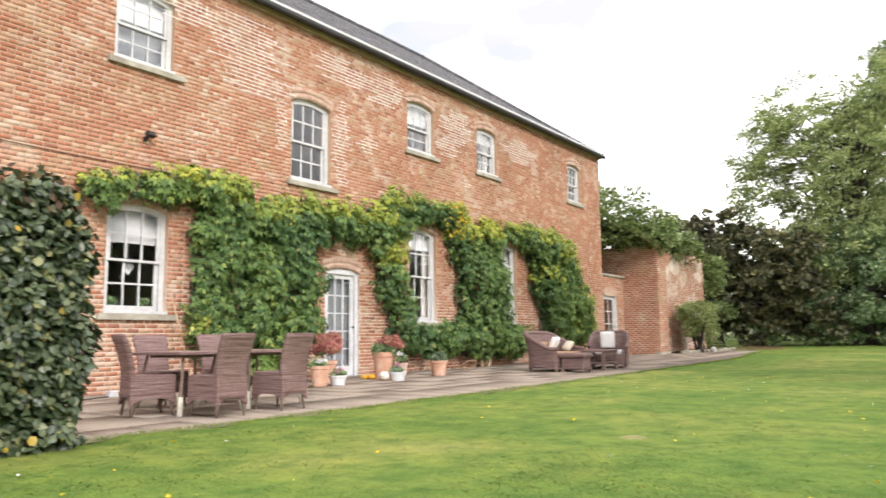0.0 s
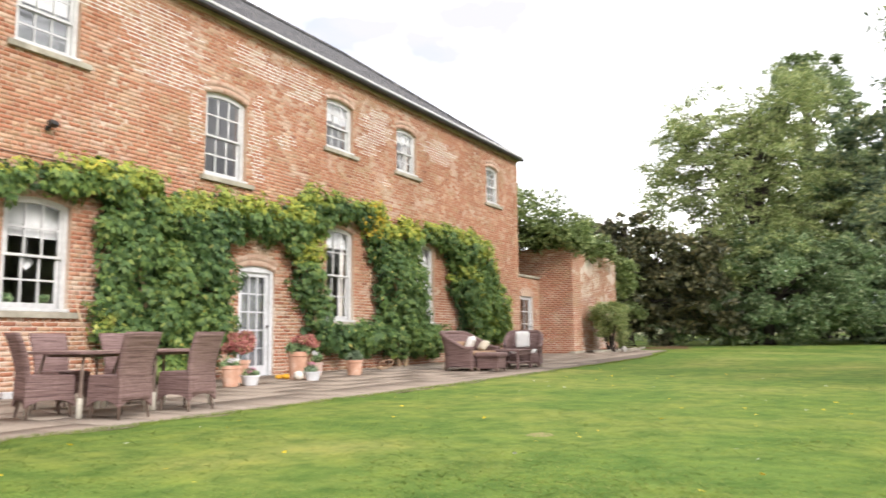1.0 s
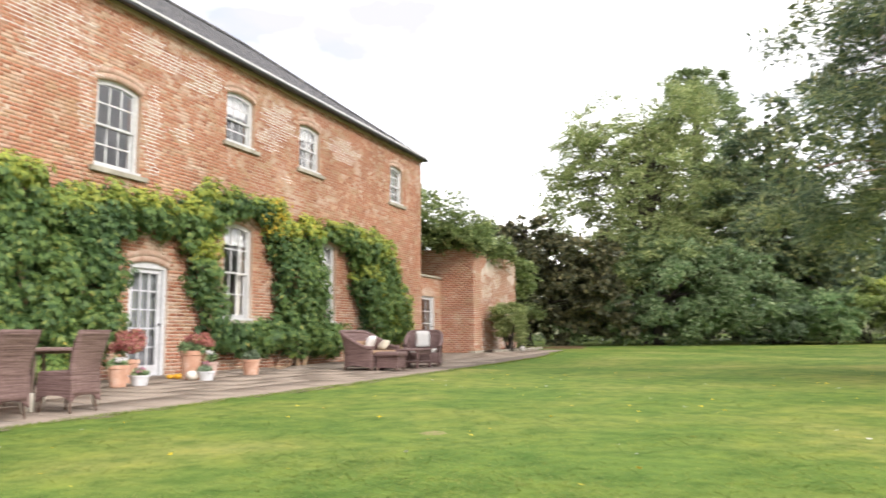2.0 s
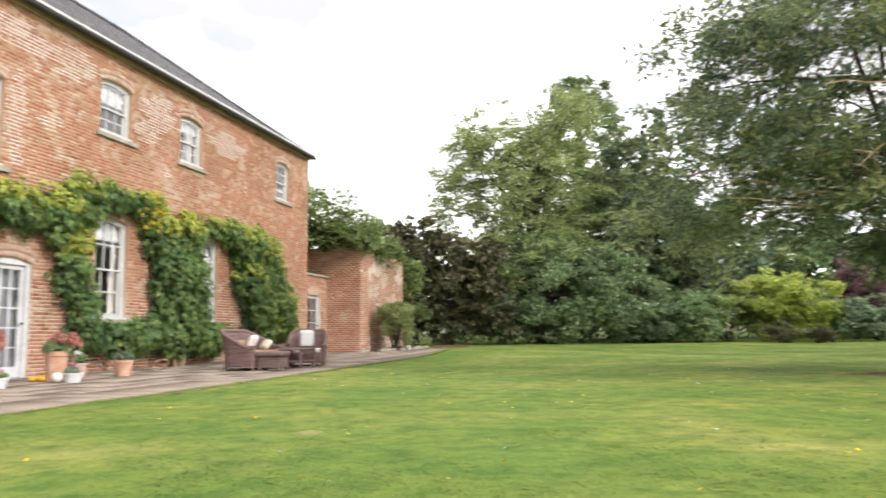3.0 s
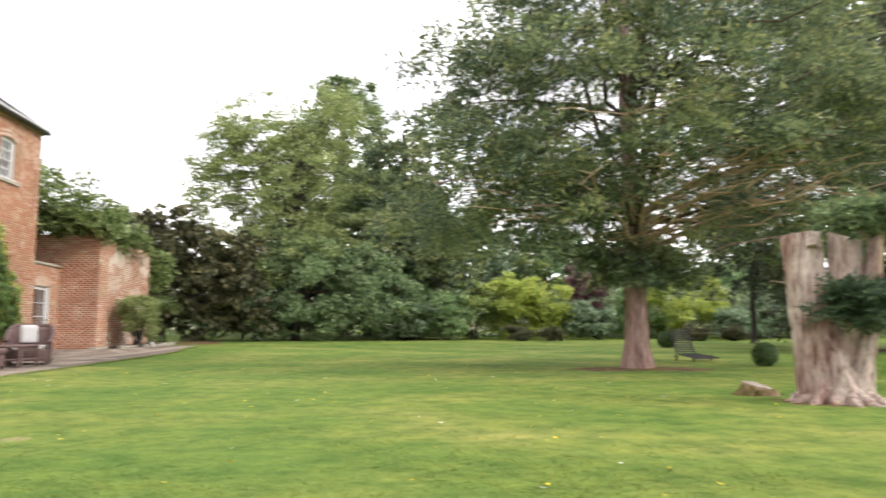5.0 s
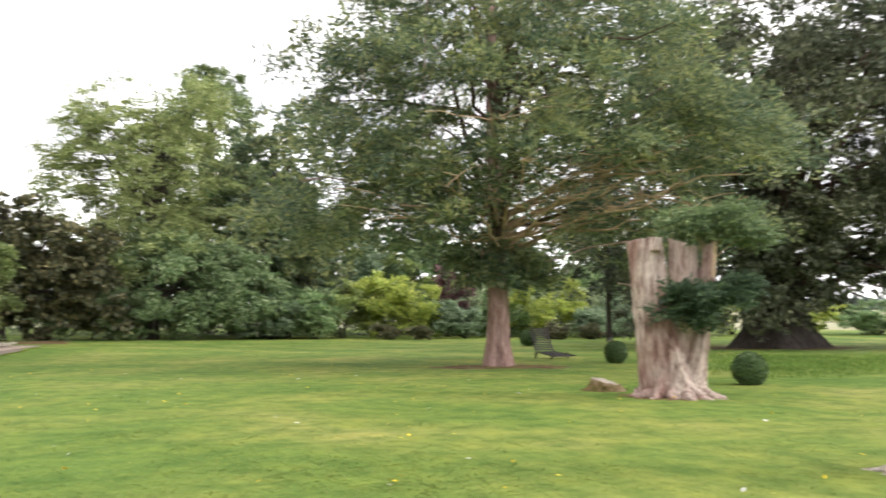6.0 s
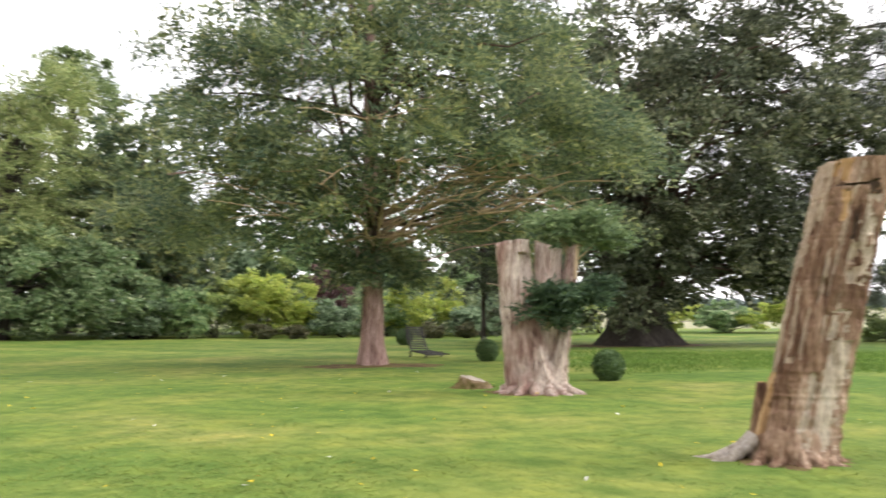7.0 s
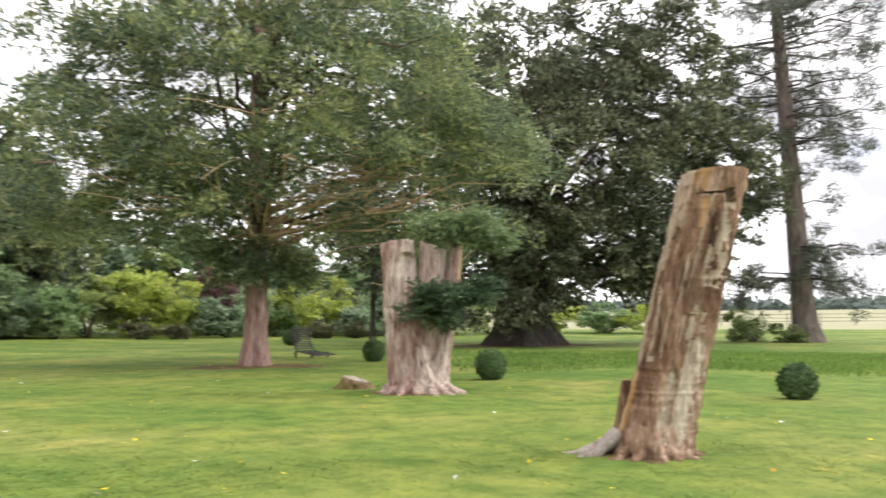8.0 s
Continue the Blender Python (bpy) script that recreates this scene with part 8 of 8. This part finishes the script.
def pot_plant(name, x, y, r, h, pot_mat, label, plant, seed, category="plant pot"):
    """A rimmed pot with earth and a plant out of (leaf material, blob, count, size) rows."""
    e = thing(name, (x, y, gz(x, y) + 0.004), label, category, "pots by the door")
    v, f = lathe([(0.0, 0.0), (r * 0.72, 0.0), (r * 0.74, 0.01), (r * 0.92, h * 0.82), (r * 1.02, h * 0.84), (r * 1.03, h), (r * 0.94, h), (r * 0.9, h * 0.86), (r * 0.9, h * 0.8)])
    put("pot", mesh_from("pot", v, f, pot_mat, smooth=False), e)
    v, f = lathe([(r * 0.9, h * 0.88), (r * 0.5, h * 0.90), (0.001, h * 0.91)])
    put("earth", mesh_from("earth", v, f, SOIL), e)
    rng = np.random.default_rng(seed)
    for mat, blob, count, size, nm in plant:
        cs, rs = crown_clumps([blob], rng, 0.3, 1.0, -0.6)
        p, d = clump_leaves(cs, rs, count, 0.8, rng)
        leaves(nm, p, d, size, mat, e, "", 0.65, 0.1, 0.7)
    t = Tubes()
    for _ in range(7):
        b = plant[0][1]
        t.add([(rng.normal(0, r * 0.2), rng.normal(0, r * 0.2), h * 0.85), (b[0] + rng.normal(0, b[3] * 0.5), b[1] + rng.normal(0, b[4] * 0.5), b[2])], [0.007, 0.004], 5)
    put("stem", t.mesh("stem", SHRUB_STEM), e)


PALE_POT = surface("pale_pink_pot", [(0.3, (0.55, 0.40, 0.34)), (0.7, (0.68, 0.54, 0.47))], 5.0, 0.85, 0.2)
SHRUB_STEM = surface("green_stem", [(0.3, (0.07, 0.10, 0.03)), (0.7, (0.14, 0.17, 0.06))], 9.0)
pot_plant("flower_pot", 10.05, 9.24, 0.165, 0.35, TERRACOTTA, "tall terracotta pot with small white flowers", [(SHRUB_LEAF, (0, 0, 0.37, 0.13, 0.13, 0.06, 12, 0.05), 600, 0.05, "foliage"), (WHITE_FLOWER, (0, 0, 0.42, 0.12, 0.12, 0.04, 9, 0.04), 260, 0.035, "blossom")], 301)
pot_plant("flower_pot", 10.93, 9.93, 0.20, 0.40, TERRACOTTA, "terracotta pot crowded with red sedum flowers", [(SHRUB_LEAF, (0, 0, 0.60, 0.20, 0.20, 0.14, 20, 0.07), 900, 0.06, "foliage"), (RED_FLOWER, (0, 0, 0.68, 0.33, 0.33, 0.20, 38, 0.10), 5200, 0.045, "blossom")], 302)
pot_plant("flower_pot", 10.45, 9.19, 0.165, 0.17, GLAZED, "low white pot with a small pink plant", [(SHRUB_LEAF, (0, 0, 0.20, 0.12, 0.12, 0.06, 10, 0.05), 350, 0.05, "foliage"), (PINK_FLOWER, (0, 0, 0.25, 0.10, 0.10, 0.05, 8, 0.04), 120, 0.035, "blossom")], 303)
pot_plant("flower_pot", 12.12, 9.56, 0.205, 0.53, TERRACOTTA, "large terracotta pot with red sedum flowers", [(SHRUB_LEAF, (0, 0, 0.60, 0.20, 0.20, 0.10, 18, 0.08), 1000, 0.07, "foliage"), (RED_FLOWER, (0.10, -0.08, 0.70, 0.25, 0.25, 0.13, 24, 0.08), 2500, 0.045, "blossom")], 304)
pot_plant("flower_pot", 13.30, 10.06, 0.15, 0.27, PALE_POT, "small pale pinkish pot with pale flowers", [(SHRUB_LEAF, (0, 0, 0.33, 0.13, 0.13, 0.09, 10, 0.05), 500, 0.05, "foliage"), (WHITE_FLOWER, (0, 0, 0.44, 0.10, 0.10, 0.05, 8, 0.04), 220, 0.04, "blossom")], 305)
pot_plant("flower_pot", 11.95, 9.05, 0.155, 0.165, GLAZED, "fluted white pot with a small green plant", [(GREY_LEAF, (0, 0, 0.21, 0.12, 0.12, 0.08, 10, 0.05), 500, 0.05, "foliage"), (PINK_FLOWER, (0, 0, 0.28, 0.08, 0.08, 0.05, 5, 0.03), 60, 0.03, "blossom")], 306)
pot_plant("flower_pot", 13.75, 9.40, 0.19, 0.315, TERRACOTTA, "squat terracotta pot with a grey-green mound", [(GREY_LEAF, (0, 0, 0.36, 0.165, 0.165, 0.14, 60, 0.05), 5200, 0.034, "foliage")], 307)


def gourd(x, y, r, squash, mat, label):
    bm = bmesh.new()
    bmesh.ops.create_uvsphere(bm, u_segments=30, v_segments=14, radius=1.0)
    for v in bm.verts:
        a = math.atan2(v.co.y, v.co.x)
        k = 1 + 0.06 * math.cos(10 * a)
        v.co = Vector((v.co.x * r * k, v.co.y * r * k, v.co.z * r * squash * (1 - 0.18 * math.exp(-6 * (v.co.x ** 2 + v.co.y ** 2))) + r * squash))
    for f in bm.faces:
        f.smooth = True
    e = thing("gourd", (x, y, gz(x, y) + 0.004), label, "gourd", "gourds by the door")
    part("fruit", bm, mat, e)
    t = Tubes()
    t.add([(0, 0, 2 * r * squash * 0.86), (0.01, 0, 2 * r * squash + 0.02), (0.03, 0.01, 2 * r * squash + 0.035)], [0.014, 0.01, 0.009], 7, cap=True)
    put("stalk", t.mesh("stalk", TWIG), e)


gourd(11.97, 9.90, 0.075, 0.62, GOURD_YELLOW, "yellow-orange gourd on the flagstones")
gourd(12.02, 9.75, 0.095, 0.6, GOURD_YELLOW, "orange gourd on the flagstones")
gourd(11.84, 9.28, 0.11, 0.85, GOURD_WHITE, "creamy white pumpkin before the pots")

# ---- fittings on the front ----


def floodlight(x, z):
    e = thing("floodlight", (x, FACE, z), "small black floodlight on a wall bracket", "lamp")
    part("bracket", boxes((-0.035, 0.035, -0.03, 0.0, -0.035, 0.035), (-0.012, 0.012, -0.12, -0.03, -0.01, 0.015)), BLACK_METAL, e)
    h = part("housing", boxes((-0.08, 0.08, -0.075, 0.02, -0.042, 0.042), bevel=0.012), BLACK_METAL, e)
    h.matrix_basis = pose(0, -0.13, 0.04, -25, 0, 12)


floodlight(7.72, 4.16)


def cable():
    t = Tubes()
    t.add([(0.6, FACE - 0.014, 3.70), (4.5, FACE - 0.014, 3.69), (6.3, FACE - 0.014, 3.665), (8.6, FACE - 0.014, 3.675)], [0.007] * 4, 6)
    tagged(new("cable", t.mesh("cable", LEG_DARK)), "thin brown cable clipped along the brick wall", "cable")


cable()


def window_heart():
    bm = bmesh.new()
    n = 40
    pts = []
    for i in range(n):
        a = 2 * math.pi * i / n
        pts.append((16 * math.sin(a) ** 3 / 17 * 0.115, (13 * math.cos(a) - 5 * math.cos(2 * a) - 2 * math.cos(3 * a) - math.cos(4 * a)) / 17 * 0.125))
    rows = [[bm.verts.new((x * k, y, z * k)) for x, z in pts] for y, k in ((-0.012, 0.86), (0.0, 1.0), (0.012, 0.86))]
    for a, b in zip(rows, rows[1:]):
        for i in range(n):
            bm.faces.new((a[i], a[(i + 1) % n], b[(i + 1) % n], b[i]))
    bm.faces.new(rows[0][::-1])
    bm.faces.new(rows[2])
    e = thing("heart_ornament", (7.66, FACE + 0.255, 2.02), "white heart ornament hanging inside the window", "ornament")
    part("heart", bm, BLIND, e)
    t = Tubes()
    t.add([(0, 0, 0.06), (0, 0, 0.75)], [0.003, 0.003], 5)
    put("string", t.mesh("string", BLIND), e)


window_heart()


def small_things():
    """The little things by the house and under the wall shrub."""
    e = thing("outdoor_socket", (6.9, 10.3, gz(6.9, 10.3) + 0.004), "small white weatherproof socket box on the flags", "socket")
    part("box", boxes((-0.07, 0.07, -0.05, 0.05, 0.0, 0.075), bevel=0.012), BLIND, e)
    part("lid", boxes((-0.075, 0.075, -0.055, 0.055, 0.0755, 0.09), bevel=0.005), GLAZED, e)
    t = Tubes()
    t.add([(4.2, 10.0, 0.03), (5.2, 10.15, 0.025), (6.1, 10.05, 0.03), (6.84, 10.28, 0.045)], [0.011] * 4, 6)
    tagged(new("hose", t.mesh("hose", BLACK_METAL)), "dark hose lying on the terrace by the wall", "hose")
    t = Tubes()
    t.add([(15.95 + 0.30 * math.cos(a) + 0.03 * a, 10.10 - 0.08 * math.sin(a) + 0.015 * a, gz(15.95, 9.95) + 0.125 + 0.11 * math.sin(a)) for a in np.linspace(-2.4, 8.2, 40)], [0.010] * 40, 7)
    tagged(new("rope_coil", t.mesh("rope_coil", CUSHION_TAN)), "tan coil of rope leaning below the creeper", "rope")
    t = Tubes()
    t.add([(8.42, 10.45, gz(8.4, 10.4)), (8.30, 10.62, 0.8), (8.18, 10.8, 1.6)], [0.012, 0.011, 0.009], 7, cap=True)
    tagged(new("garden_cane", t.mesh("garden_cane", TWIG)), "thin brown cane leaning beside the creeper", "cane")
    bm = bmesh.new()
    bmesh.ops.create_icosphere(bm, subdivisions=3, radius=0.14, matrix=Matrix.Diagonal((1.2, 0.8, 1.0, 1)))
    for q in bm.verts:
        q.co *= 1 + 0.22 * noise.noise(q.co * 5)
    ob = part("pale_stone", bm, STONE_PALE, None)
    tagged(ob, "pale rounded stone under the wall shrub", "stone")
    ob.matrix_basis = pose(30.75, 8.55, gz(30.75, 8.55) + 0.09)
    for x, seed in ((7.40, 341), (8.00, 342)):
        e = thing("house_plant", (x, FACE + 0.30, 1.30), "small green plant on the inner window sill", "house plant", "plants on the inner sill")
        v, f = lathe([(0.0, 0.0), (0.05, 0.0), (0.065, 0.11), (0.055, 0.11), (0.05, 0.09), (0.0, 0.09)], 16)
        put("pot", mesh_from("pot", v, f, GLAZED), e)
        rng = np.random.default_rng(seed)
        cs, rs = crown_clumps([(0, 0, 0.19, 0.09, 0.07, 0.08, 14, 0.04)], rng, 0.2)
        p, d = clump_leaves(cs, rs, 300, 0.9, rng)
        leaves("foliage", p, d, 0.05, SHRUB_LEAF, e)
    part("inner_sill", boxes((7.12, 8.22, FACE + 0.205, FACE + 0.42, 1.26, 1.30)), PAINT, house)


STONE_PALE = surface("pale_stone", [(0.3, (0.38, 0.36, 0.32)), (0.7, (0.56, 0.54, 0.50))], 9.0, 0.9, 0.2, relief=0.01)
small_things()

terrace()
